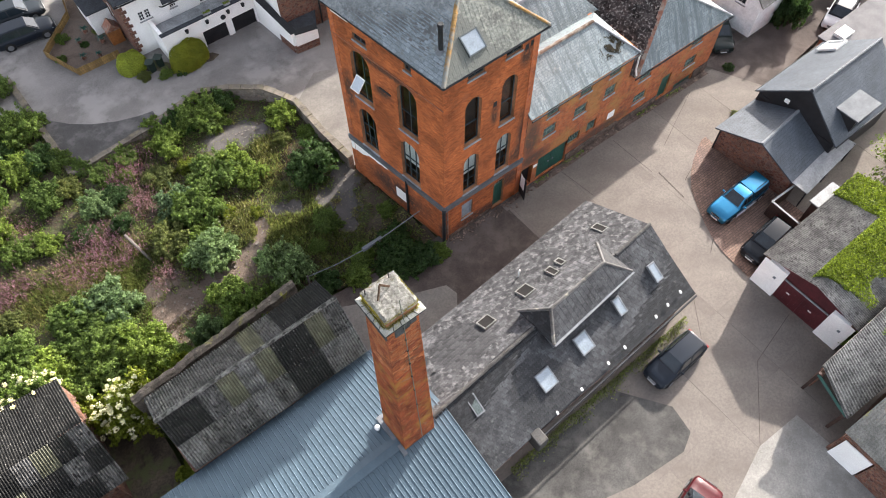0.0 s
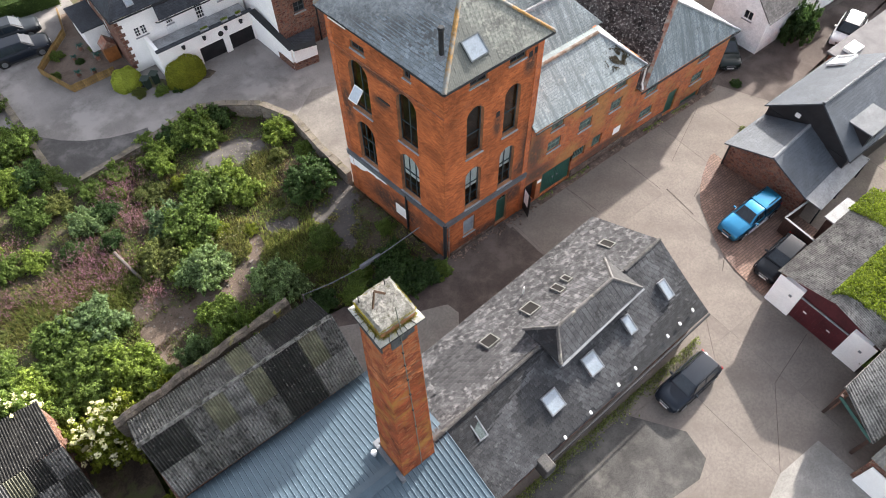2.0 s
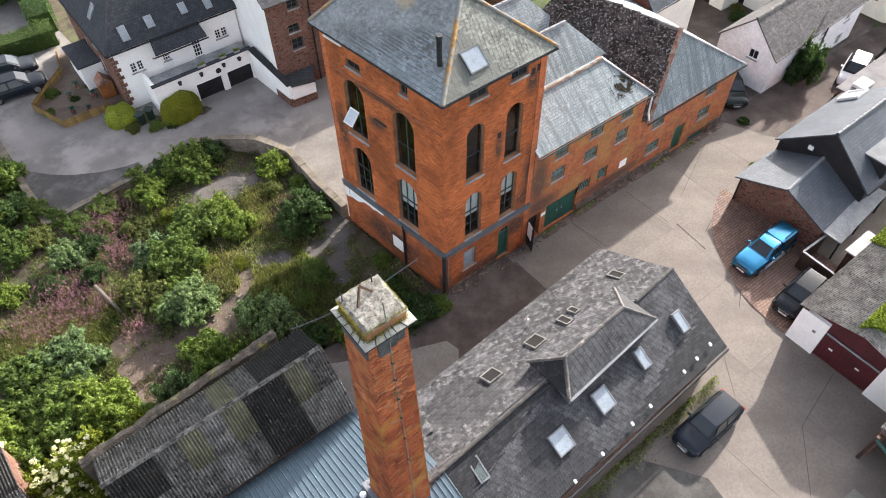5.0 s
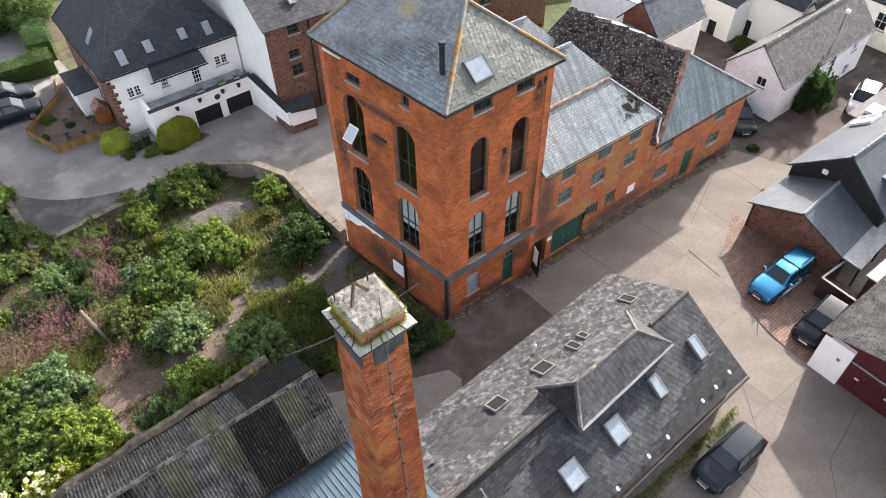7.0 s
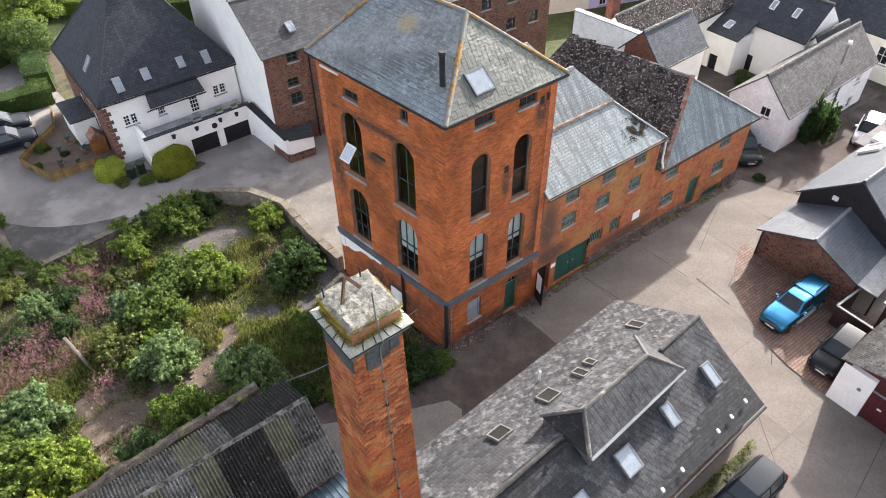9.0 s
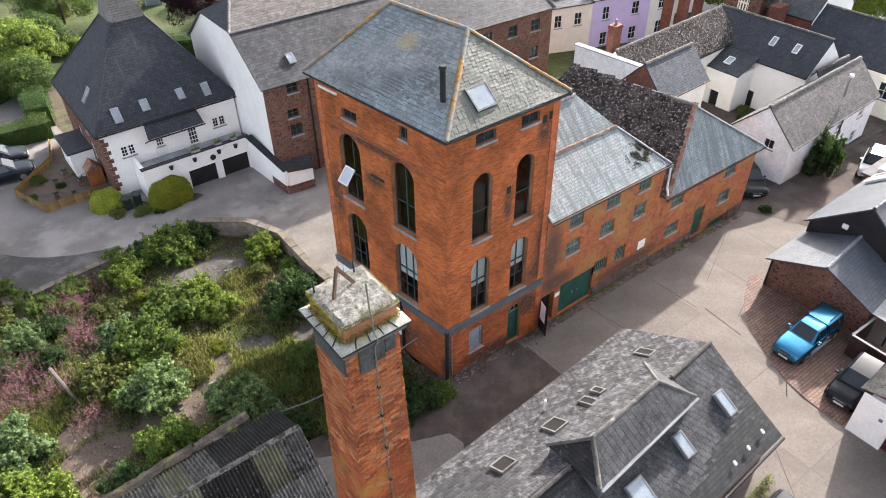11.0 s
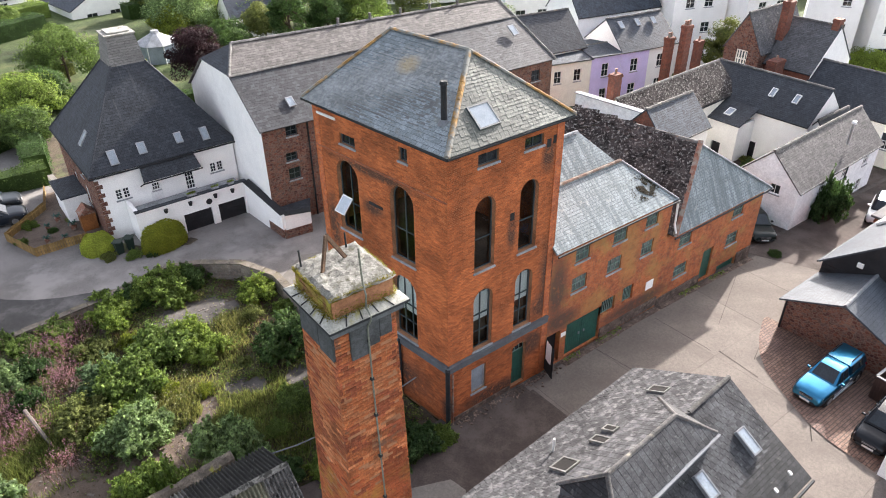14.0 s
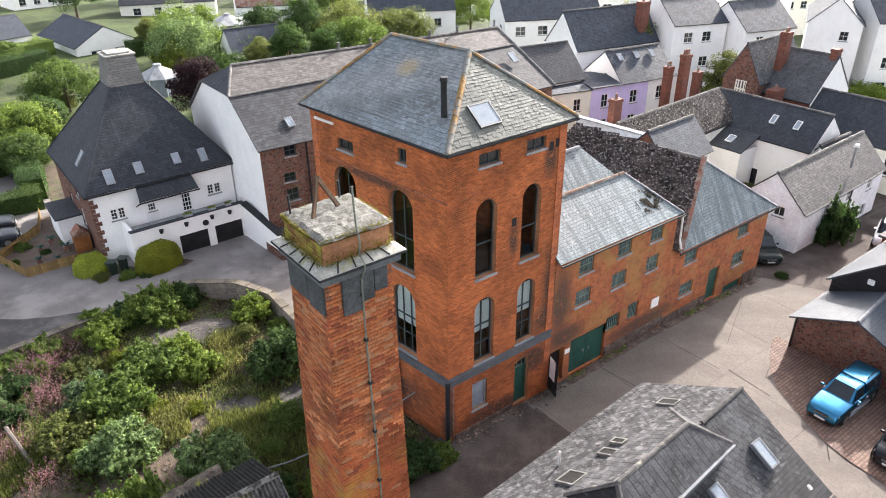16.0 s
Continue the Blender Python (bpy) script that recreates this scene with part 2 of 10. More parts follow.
M["slate_barn"] = slatework("dark_barn_slate", (0.02, 0.021, 0.023), 0.35, bw=0.24, bh=0.16, lichen=(0.12, 0.12, 0.11), lichen_at=(0.60, 0.74))
M["slate_barn_lichen"] = slatework("lichened_barn_slate", (0.08, 0.08, 0.078), 0.35, bw=0.24, bh=0.16, lichen=(0.17, 0.17, 0.16), lichen_at=(0.50, 0.70))
M["slate_worn"] = slatework("worn_pale_slate", (0.075, 0.078, 0.085), 0.3, bw=0.24, bh=0.17, lichen=(0.24, 0.235, 0.225), lichen_at=(0.54, 0.68), streak=(0.05, 0.05, 0.053), streak_at=(0.52, 0.66))
M["slate_cottage"] = slatework("brown_grey_cottage_slate", (0.085, 0.08, 0.079), 0.3, bw=0.24, bh=0.17, lichen=(0.15, 0.145, 0.14), lichen_at=(0.54, 0.68), moss=(0.045, 0.042, 0.04), moss_at=(0.60, 0.70))
M["slate_dark"] = slatework("dark_slate", (0.042, 0.047, 0.055), 0.2, bw=0.22, bh=0.17, lichen=(0.05, 0.056, 0.066), lichen_at=(0.55, 0.75), rough=0.75, bumpy=0.6)
M["slate_blue"] = slatework("smooth_blue_grey_slate", (0.068, 0.08, 0.095), 0.1, bw=0.25, bh=0.2, lichen=(0.09, 0.10, 0.115), lichen_at=(0.55, 0.8), rough=0.6, bumpy=0.35)
M["slate_grey"] = slatework("grey_slate", (0.045, 0.055, 0.070), 0.25, bw=0.22, bh=0.16, lichen=(0.08, 0.092, 0.108), lichen_at=(0.55, 0.72))
M["slate_mossy"] = surface("rough_mossy_slate", (0.066, 0.056, 0.053), 0.5, 0.95, s1=1.2, s2=9, stain=(0.23, 0.22, 0.205), stain_at=(0.54, 0.62), stain_scale=7.0, bumpy=0.6, island=0.5)
M["brick_stack"] = brickwork("sooty_red_brick", (0.25, 0.078, 0.045), (0.16, 0.055, 0.035), (0.20, 0.13, 0.10), dark_at=(0.5, 0.7))
M["slate_rough"] = slatework("dark_mossy_slate", (0.06, 0.052, 0.048), 0.5, bw=0.26, bh=0.2, lichen=(0.34, 0.32, 0.29), lichen_at=(0.56, 0.64), lichen_scale=1.6)
M["slate_brown"] = slatework("brown_grey_tile", (0.085, 0.086, 0.09), 0.22, bw=0.22, bh=0.16, lichen=(0.14, 0.14, 0.135), lichen_at=(0.55, 0.75))
M["slate_mill"] = slatework("dark_mill_slate", (0.048, 0.050, 0.055), 0.3, bw=0.3, bh=0.22, lichen=(0.07, 0.072, 0.075), lichen_at=(0.55, 0.72))
M["slate_mill_top"] = slatework("brown_mill_slate", (0.105, 0.096, 0.09), 0.3, bw=0.3, bh=0.22, lichen=(0.17, 0.16, 0.148), lichen_at=(0.54, 0.70))
M["white"] = surface("white_render", (0.78, 0.77, 0.745), 0.04, 0.85, stain=(0.68, 0.67, 0.635), stain_at=(0.6, 0.85), bumpy=0.1)
M["whitewash"] = surface("rough_whitewashed_stone", (0.80, 0.80, 0.795), 0.08, 0.9, s1=1.5, s2=5, stain=(0.72, 0.72, 0.705), stain_at=(0.58, 0.75), stain_scale=1.5, bumpy=0.7, dist=0.05)
M["cream"] = surface("cream_render", (0.78, 0.75, 0.66), 0.06, 0.85, bumpy=0.1)
M["lilac"] = surface("lilac_render", (0.58, 0.50, 0.76), 0.06, 0.85, bumpy=0.1)
M["ridge_lichen"] = surface("lichen_covered_ridge_tile", (0.30, 0.175, 0.06), 0.4, 0.9, s1=3, s2=20, stain=(0.17, 0.175, 0.16), stain_at=(0.44, 0.56), stain_scale=1.3, bumpy=0.6)
M["ridge_red"] = surface("red_clay_ridge_tile", (0.24, 0.11, 0.075), 0.35, 0.85, stain=(0.24, 0.215, 0.18), stain_at=(0.46, 0.6), stain_scale=2.0)
M["ridge_brown"] = surface("weathered_brown_ridge_tile", (0.115, 0.078, 0.058), 0.35, 0.9, stain=(0.22, 0.20, 0.17), stain_at=(0.48, 0.62), stain_scale=2.0)
M["ridge_grey"] = surface("grey_ridge_tile", (0.10, 0.097, 0.093), 0.3, 0.85, stain=(0.3, 0.28, 0.22), stain_scale=2.5)
M["ridge_dark"] = surface("dark_ridge_tile", (0.06, 0.058, 0.056), 0.35, 0.85, stain=(0.12, 0.115, 0.10), stain_scale=2.5)
M["lead"] = surface("lead_flashing", (0.16, 0.172, 0.185), 0.2, 0.75, bumpy=0.1)
M["lead_dark"] = surface("dark_old_lead", (0.062, 0.066, 0.07), 0.3, 0.8, s1=2, s2=12, bumpy=0.3)
M["fascia_grey"] = surface("grey_painted_timber", (0.10, 0.11, 0.12), 0.2, 0.6, bumpy=0.1)
M["glass"] = surface("dark_window_glass", (0.02, 0.025, 0.03), 0.3, 0.04, bumpy=0)
# Pale blue base colour stands in for sky reflected in the glass.
M["glass_pale"] = surface("skylight_glass", (0.25, 0.29, 0.325), 0.15, 0.18, bumpy=0)
M["skylight_kerb"] = surface("weathered_pale_kerb", (0.19, 0.19, 0.175), 0.3, 0.7, s1=3, s2=30, bumpy=0.2)
# Near-black pane paints the unlit depth of the open rooflights.
M["dark_well"] = surface("near_black_well_pane", (0.014, 0.012, 0.011), 0.3, 0.9, s1=2, s2=20, bumpy=0.2)
M["frame_dark"] = surface("dark_grey_window_frame", (0.045, 0.06, 0.065), 0.2, 0.5, bumpy=0)
M["frame_green"] = surface("green_painted_frame", (0.13, 0.20, 0.17), 0.25, 0.6, bumpy=0.05)
M["frame_white"] = surface("white_painted_frame", (0.7, 0.7, 0.68), 0.1, 0.5, bumpy=0)
M["green_door"] = surface("dark_green_painted_boards", (0.012, 0.075, 0.055), 0.25, 0.55, s2=8, bumpy=0.15)
M["sill"] = surface("grey_stone_sill", (0.30, 0.31, 0.32), 0.25, 0.8)
M["dark_metal"] = surface("black_painted_metal", (0.02, 0.022, 0.024), 0.3, 0.75, bumpy=0.05)
M["concrete"] = surface("worn_concrete", (0.175, 0.162, 0.147), 0.16, 0.9, s1=0.35, s2=9, stain=(0.12, 0.11, 0.10), stain_at=(0.5, 0.7), stain_scale=0.4, bumpy=0.2)
M["asphalt"] = surface("grey_asphalt", (0.072, 0.07, 0.066), 0.3, 0.92, s1=0.5, s2=20, stain=(0.115, 0.11, 0.10), stain_at=(0.5, 0.68), stain_scale=0.6)
M["black_board"] = surface("black_weatherboard", (0.018, 0.018, 0.02), 0.3, 0.6, bumpy=0.1)
M["blue_roof"] = surface("blue_grey_sheet_steel", (0.056, 0.088, 0.112), 0.12, 0.55, s1=0.8, stain=(0.068, 0.10, 0.122), stain_scale=0.7, bumpy=0.03)
M["corr"] = surface("weathered_corrugated_cement", (0.125, 0.12, 0.112), 0.42, 0.9, s1=1.6, s2=12, stain=(0.025, 0.023, 0.021), stain_at=(0.53, 0.60), stain_scale=5.0, bumpy=0.3, dist=0.01)
M["plinth"] = surface("dark_stone_plinth", (0.13, 0.095, 0.078), 0.4, 0.95, s1=2.0, s2=10, stain=(0.22, 0.17, 0.13), stain_at=(0.55, 0.66), stain_scale=3.0, bumpy=0.7, dist=0.03)
M["slab"] = surface("lichened_concrete_cap", (0.31, 0.305, 0.275), 0.3, 0.95, s1=3, s2=12, stain=(0.13, 0.125, 0.09), stain_at=(0.54, 0.66), stain_scale=4.0, bumpy=0.8, dist=0.03)
M["soil"] = surface("garden_soil", (0.095, 0.075, 0.053), 0.4, 0.95, s1=0.8, s2=10, stain=(0.085, 0.095, 0.04), stain_at=(0.5, 0.62), stain_scale=1.1, bumpy=0.7, dist=0.05)
M["grass"] = surface("rough_grass", (0.055, 0.08, 0.023), 0.45, 0.95, s1=0.15, s2=4, stain=(0.12, 0.12, 0.05), stain_scale=0.1, bumpy=0.6, dist=0.1)

# ---- building tools ----
def V(*a):
    return Vector(a)


def uv_box(bm):
    """Unwrap every face in metres: along its horizontal and up its slope."""
    lay = bm.loops.layers.uv.get("UVMap") or bm.loops.layers.uv.new("UVMap")
    bm.normal_update()
    for f in bm.faces:
        nrm = f.normal
        t = V(0, 0, 1).cross(nrm)
        if t.length < 0.05:
            t = V(1, 0, 0)
        t.normalize()
        s = nrm.cross(t)
        for lp in f.loops:
            lp[lay].uv = (lp.vert.co.dot(t), lp.vert.co.dot(s))


def part(name, bm, material, parent=None, label="", smooth=False):
    uv_box(bm)
    me = bpy.data.meshes.new(name)
    if smooth:
        for f in bm.faces:
            f.smooth = True
    bm.to_mesh(me)
    bm.free()
    for mm in (material if isinstance(material, (list, tuple)) else [material]):
        me.materials.append(M[mm] if isinstance(mm, str) else mm)
    ob = new(name, me)
    if parent is not None:
        ob.parent = parent
    if label:
        tagged(ob, label)
    return ob


def thing(name, label, category, group="", kind="", at=(0, 0, 0), turn=0.0):
    ob = new(name)
    ob.empty_display_size = 0.3
    ob.matrix_basis = pose(*at, 0, 0, turn)
    return tagged(ob, label, category, group, kind)


def quad(bm, *pts):
    return bm.faces.new([bm.verts.new(p) for p in pts])


def box(bm, lo, hi, m=None, bevel=0.0):
    x0, y0, z0 = lo
    x1, y1, z1 = hi
    v = [bm.verts.new((m @ V(*p)) if m else p) for p in ((x0, y0, z0), (x1, y0, z0), (x1, y1, z0), (x0, y1, z0), (x0, y0, z1), (x1, y0, z1), (x1, y1, z1), (x0, y1, z1))]
    fs = [bm.faces.new([v[i] for i in q]) for q in ((3, 2, 1, 0), (4, 5, 6, 7), (0, 1, 5, 4), (1, 2, 6, 5), (2, 3, 7, 6), (3, 0, 4, 7))]
    if bevel:
        es = list({e for f in fs for e in f.edges})
        bmesh.ops.bevel(bm, geom=es, offset=bevel, segments=1, affect="EDGES")
    return v


def prism(bm, poly, up):
    """A solid from a flat polygon (counter-clockwise seen against up) and the vector that thickens it."""
    up = V(*up)
    a = [bm.verts.new(p) for p in poly]
    b = [bm.verts.new(V(*p) + up) for p in poly]
    bm.faces.new(a[::-1])
    bm.faces.new(b)
    for i in range(len(a)):
        j = (i + 1) % len(a)
        bm.faces.new((a[i], a[j], b[j], b[i]))


def slab(bm, poly, thick=0.08):
    """A roof slope: the polygon is its top; it is thickened downwards along its normal."""
    p = [V(*q) for q in poly]
    nrm = V(0, 0, 0)
    for i in range(len(p)):
        nrm += p[i].cross(p[(i + 1) % len(p)])
    nrm.normalize()
    if nrm.z < 0:
        p, nrm = p[::-1], -nrm
    prism(bm, [q - nrm * thick for q in p], nrm * thick)


def tube(bm, pts, r, seg=8, cap=True):
    """A round bar along a line of points."""
    pts = [V(*p) for p in pts]
    rings = []
    for i, p in enumerate(pts):
        d = (pts[min(i + 1, len(pts) - 1)] - pts[max(i - 1, 0)]).normalized()
        a = d.orthogonal().normalized() if abs(d.z) > 0.9 else d.cross(V(0, 0, 1)).normalized()
        b = d.cross(a)
        rr = r[i] if isinstance(r, (list, tuple)) else r
        rings.append([bm.verts.new(p + (a * math.cos(k * math.tau / seg) + b * math.sin(k * math.tau / seg)) * rr) for k in range(seg)])
    for s, t in zip(rings, rings[1:]):
        for k in range(seg):
            bm.faces.new((s[k], t[k], t[(k + 1) % seg], s[(k + 1) % seg]))
    if cap:
        bm.faces.new(rings[0])
        bm.faces.new(rings[-1][::-1])


def ridge_strip(bm, a, b, w=0.14, h=0.07):
    """A run of saddle-shaped ridge or hip tiles from a to b, each tile with a small lap."""
    a, b = V(*a), V(*b)
    d = b - a
    n = max(1, round(d.length / 0.42))
    side = d.cross(V(0, 0, 1)).normalized() * w
    last = None
    for i in range(n):
        p, q = a + d * (i / n), a + d * ((i + 1) / n)
        for r, k in ((p, 1.25), (q, 0.95)):
            lift, drop = V(0, 0, h * k), V(0, 0, -h * 0.55)
            row = [bm.verts.new(x) for x in (r - side * k ** 0.3 + drop, r - side * 0.45 + lift * 0.75, r + lift, r + side * 0.45 + lift * 0.75, r + side * k ** 0.3 + drop)]
            if last:
                for j in range(4):
                    bm.faces.new((last[j], last[j + 1], row[j + 1], row[j]))
            else:
                bm.faces.new(row[::-1])
            last = row
    bm.faces.new(last)


def ground_z(x, y):
    """The yard is level; beyond it the town falls away gently."""
    return -0.05 * max(0.0, x - 13.0) if x < 90 else -3.85


def arch_loop(s0, s1, z0, z1, arch=True, seg=10):
    """Outline of an opening, counter-clockwise; an arched one has a round head of the opening's width."""
    if not arch:
        return [(s0, z0), (s1, z0), (s1, z1), (s0, z1)]
    r, c = (s1 - s0) / 2, (s0 + s1) / 2
    zs = z1 - r * arch
    pts = [(s0, z0), (s1, z0)]
    for k in range(seg + 1):
        a = math.pi * k / seg
        pts.append((c + r * math.cos(a), zs + r * arch * math.sin(a)))
    return pts


def wall(parent, a, b, z0, z1, holes, mat, depth=0.22, apex=None, name="wall", label=""):
    """An upright wall from a to b (its outside on the right hand), with its openings cut through it. apex: extra outline points (s, z) over the top."""
    a2, b2 = V(a[0], a[1], 0), V(b[0], b[1], 0)
    d = (b2 - a2)
    length = d.length
    d.normalize()
    out = V(d.y, -d.x, 0)
    za0, zb0 = z0 if isinstance(z0, tuple) else (z0, z0)
    outer = [(0, za0), (length, zb0), (length, z1)] + (apex or []) + [(0, z1)]
    loops = [outer] + [arch_loop(*h[:4], h[4] if len(h) > 4 else False) for h in holes]
    bm = bmesh.new()

    def at(s, z, y=0.0):
        s = s if y == 0.0 else max(0.02, min(length - 0.02, s))
        return a2 + d * s + out * y + V(0, 0, z)
    ss = sorted({0.0, length, *(h[0] for h in holes), *(h[1] for h in holes)})
    zs = sorted({z1, *(h[2] for h in holes), *(h[3] for h in holes)})
    zs = [None] + [z for z in zs if z > max(za0, zb0) + 0.001 or (holes and z > min(za0, zb0))]

    def low(s):
        return za0 + (zb0 - za0) * s / length
    for y, flip in ((0.0, False), (-depth, True)):
        def face(pts):
            vs = [bm.verts.new(at(s, z, y)) for s, z in pts]
            bm.faces.new(vs[::-1] if flip else vs)
        for s0, s1 in zip(ss, ss[1:]):
            for k in range(len(zs) - 1):
                t0, t1 = zs[k], zs[k + 1]
                if t1 <= max(low(s0), low(s1)):
                    continue
                b0 = low(s0) if t0 is None or t0 < low(s0) else t0
                b1 = low(s1) if t0 is None or t0 < low(s1) else t0
                sm, tm = (s0 + s1) / 2, ((b0 + b1) / 2 + t1) / 2
                if any(h[0] < sm < h[1] and h[2] < tm < h[3] for h in holes):
                    continue
                face([(s0, b0), (s1, b1), (s1, t1), (s0, t1)])
        for h, lp in zip(holes, loops[1:]):
            if len(h) > 4 and h[4]:
                arc = lp[2:]
                mid = len(arc) // 2
                for i in range(mid):
                    face([(h[1], h[3]), arc[i + 1], arc[i]])
                for i in range(mid, len(arc) - 1):
                    face([(h[0], h[3]), arc[i + 1], arc[i]])
        if apex:
            face([(0, z1), (length, z1)] + apex)
    for k, lp in enumerate(loops):
        for i in range(len(lp)):
            p, q = lp[i], lp[(i + 1) % len(lp)]
            f = quad(bm, at(*p), at(*p, -depth), at(*q, -depth), at(*q))
            if k:
                f.normal_flip()
    bmesh.ops.remove_doubles(bm, verts=bm.verts[:], dist=0.0005)
    ob = part(name, bm, mat, parent, label)
    m = Matrix.Translation(a2) @ Matrix((( d.x, out.x, 0, 0), (d.y, out.y, 0, 0), (0, 0, 1, 0), (0, 0, 0, 1)))
    return ob, m


def window(parent, m, h, bars=(1, 1), frame_mat="frame_white", pane_mat="glass", inset=0.12, sill="sill", fw=0.06, bw=0.03, blind=None, name="window", sill_out=0.07):
    """A window in the opening h of a wall: a frame with glazing bars, a pane, and a sill."""
    s0, s1, z0, z1 = h[:4]
    arch = h[4] if len(h) > 4 else False
    y = -inset
    lp = arch_loop(s0, s1, z0, z1, arch)
    inner = arch_loop(s0 + fw, s1 - fw, z0 + fw, z1 - fw, arch)
    bm = bmesh.new()
    for i in range(len(lp)):
        j = (i + 1) % len(lp)
        o0, o1, i0, i1 = lp[i], lp[j], inner[i], inner[j]
        f = [m @ V(o0[0], y, o0[1]), m @ V(o1[0], y, o1[1]), m @ V(i1[0], y, i1[1]), m @ V(i0[0], y, i0[1])]
        g = [m @ V(i0[0], y, i0[1]), m @ V(i1[0], y, i1[1]), m @ V(i1[0], y - 0.06, i1[1]), m @ V(i0[0], y - 0.06, i0[1])]
        quad(bm, *f)
        quad(bm, *g)
    bars_at = []
    zt = z1 - ((s1 - s0) / 2 * arch if arch else 0)
    for k in range(1, bars[0] + 1):
        s = s0 + (s1 - s0) * k / (bars[0] + 1)
        top = z1 - fw
        if arch:
            r, c = (s1 - s0) / 2 - fw, (s0 + s1) / 2
            top = zt + arch * math.sqrt(max(0, r * r - (s - c) ** 2))
        bars_at.append(((s - bw / 2, y - 0.05, z0 + fw), (s + bw / 2, y, top)))
    for k in range(1, bars[1] + 1):
        z = z0 + (zt if arch else z1) * k / (bars[1] + 1) - z0 * k / (bars[1] + 1)
        bars_at.append(((s0 + fw, y - 0.05, z - bw / 2), (s1 - fw, y + 0.004, z + bw / 2)))
    w = part(name, bm, frame_mat, parent)
    for lo, hi in bars_at:
        bm = bmesh.new()
        box(bm, lo, hi, m)
        part("glazing_bar", bm, frame_mat, w)
    bm = bmesh.new()
    vs = [bm.verts.new(m @ V(p[0], y - 0.035, p[1])) for p in inner]
    bm.faces.new(vs)
    part("pane", bm, pane_mat, w)
    if blind:
        bm = bmesh.new()
        box(bm, (s0 + fw, y - 0.075, z0 + (z1 - z0) * blind[0]), (s1 - fw, y - 0.06, z0 + (z1 - z0) * blind[1]), m)
        part("blind", bm, "white", w, "white roller blind")
    if sill:
        bm = bmesh.new()
        box(bm, (s0 - 0.06, -0.2, z0 - 0.09), (s1 + 0.06, sill_out, z0 - 0.001), m, 0.012)
        part("sill", bm, sill, w)
    return w


def roof_slope(parent, poly, mat, thick=0.09, label="", name="roof"):
    bm = bmesh.new()
    slab(bm, poly, thick)
    return part(name, bm, mat, parent, label)


def house(name, label, cs, base, eave, ridge, wallmat, roofmat, ends=("gable", "gable"), openings=None, over=0.18, ridge_mat="ridge_grey", styles=None, category="house", wallmats=None, verge=0.06, gutters=True):
    """A house on four corners (counter-clockwise), its ridge along the first side."""
    ob = thing(name, label, category)
    c = [V(p[0], p[1], 0) for p in cs]
    u = (c[1] - c[0]).normalized()
    w = (c[3] - c[0])
    half = w.length / 2
    wn = w.normalized()
    r0, r1 = (c[0] + c[3]) / 2, (c[1] + c[2]) / 2
    openings = openings or {}
    for i in range(4):
        a, b = c[i], c[(i + 1) % 4]
        apex = None
        if i == 1 and ends[1] == "gable" or i == 3 and ends[0] == "gable":
            apex = [((b - a).length / 2, ridge - 0.06)]
        wm = (wallmats or {}).get(i, wallmat)
        hs = openings.get(i, [])
        wob, m = wall(ob, a, b, base, eave, [h[0] for h in hs], wm, apex=apex)
        for h in hs:
            st = dict(h[1]) if len(h) > 1 else {}
            window(ob, m, h[0], **st)
    pitch = (ridge - eave) / half
    ov = [over if e == "hip" else verge for e in ends]
    drop = over * pitch
    e0 = [c[0] - u * ov[0] - wn * over, c[1] + u * ov[1] - wn * over, c[2] + u * ov[1] + wn * over, c[3] - u * ov[0] + wn * over]
    e0 = [p + V(0, 0, eave - drop) for p in e0]
    k0 = half if ends[0] == "hip" else -ov[0]
    k1 = half if ends[1] == "hip" else -ov[1]
    p0 = r0 + u * k0 + V(0, 0, ridge)
    p1 = r1 - u * k1 + V(0, 0, ridge)
    up = V(0, 0, 0.05)
    roof_slope(ob, [e0[0] + up, e0[1] + up, p1 + up, p0 + up], roofmat)
    roof_slope(ob, [e0[2] + up, e0[3] + up, p0 + up, p1 + up], roofmat)
    bm = bmesh.new()
    ridge_strip(bm, p0 + up, p1 + up)
    if ends[0] == "hip":
        roof_slope(ob, [e0[3] + up, e0[0] + up, p0 + up], roofmat)
        ridge_strip(bm, e0[0] + up, p0 + up)
        ridge_strip(bm, e0[3] + up, p0 + up)
    if ends[1] == "hip":
        roof_slope(ob, [e0[1] + up, e0[2] + up, p1 + up], roofmat)
        ridge_strip(bm, e0[1] + up, p1 + up)
        ridge_strip(bm, e0[2] + up, p1 + up)
    part("ridge", bm, ridge_mat, ob)
    if gutters:
        for a, b in ((e0[0], e0[1]), (e0[3], e0[2])):
            bm = bmesh.new()
            tube(bm, [a - wn * 0.03 if a is e0[0] else a + wn * 0.03, b - wn * 0.03 if a is e0[0] else b + wn * 0.03], 0.05, 6)
            part("gutter", bm, "dark_metal", ob)
    return ob


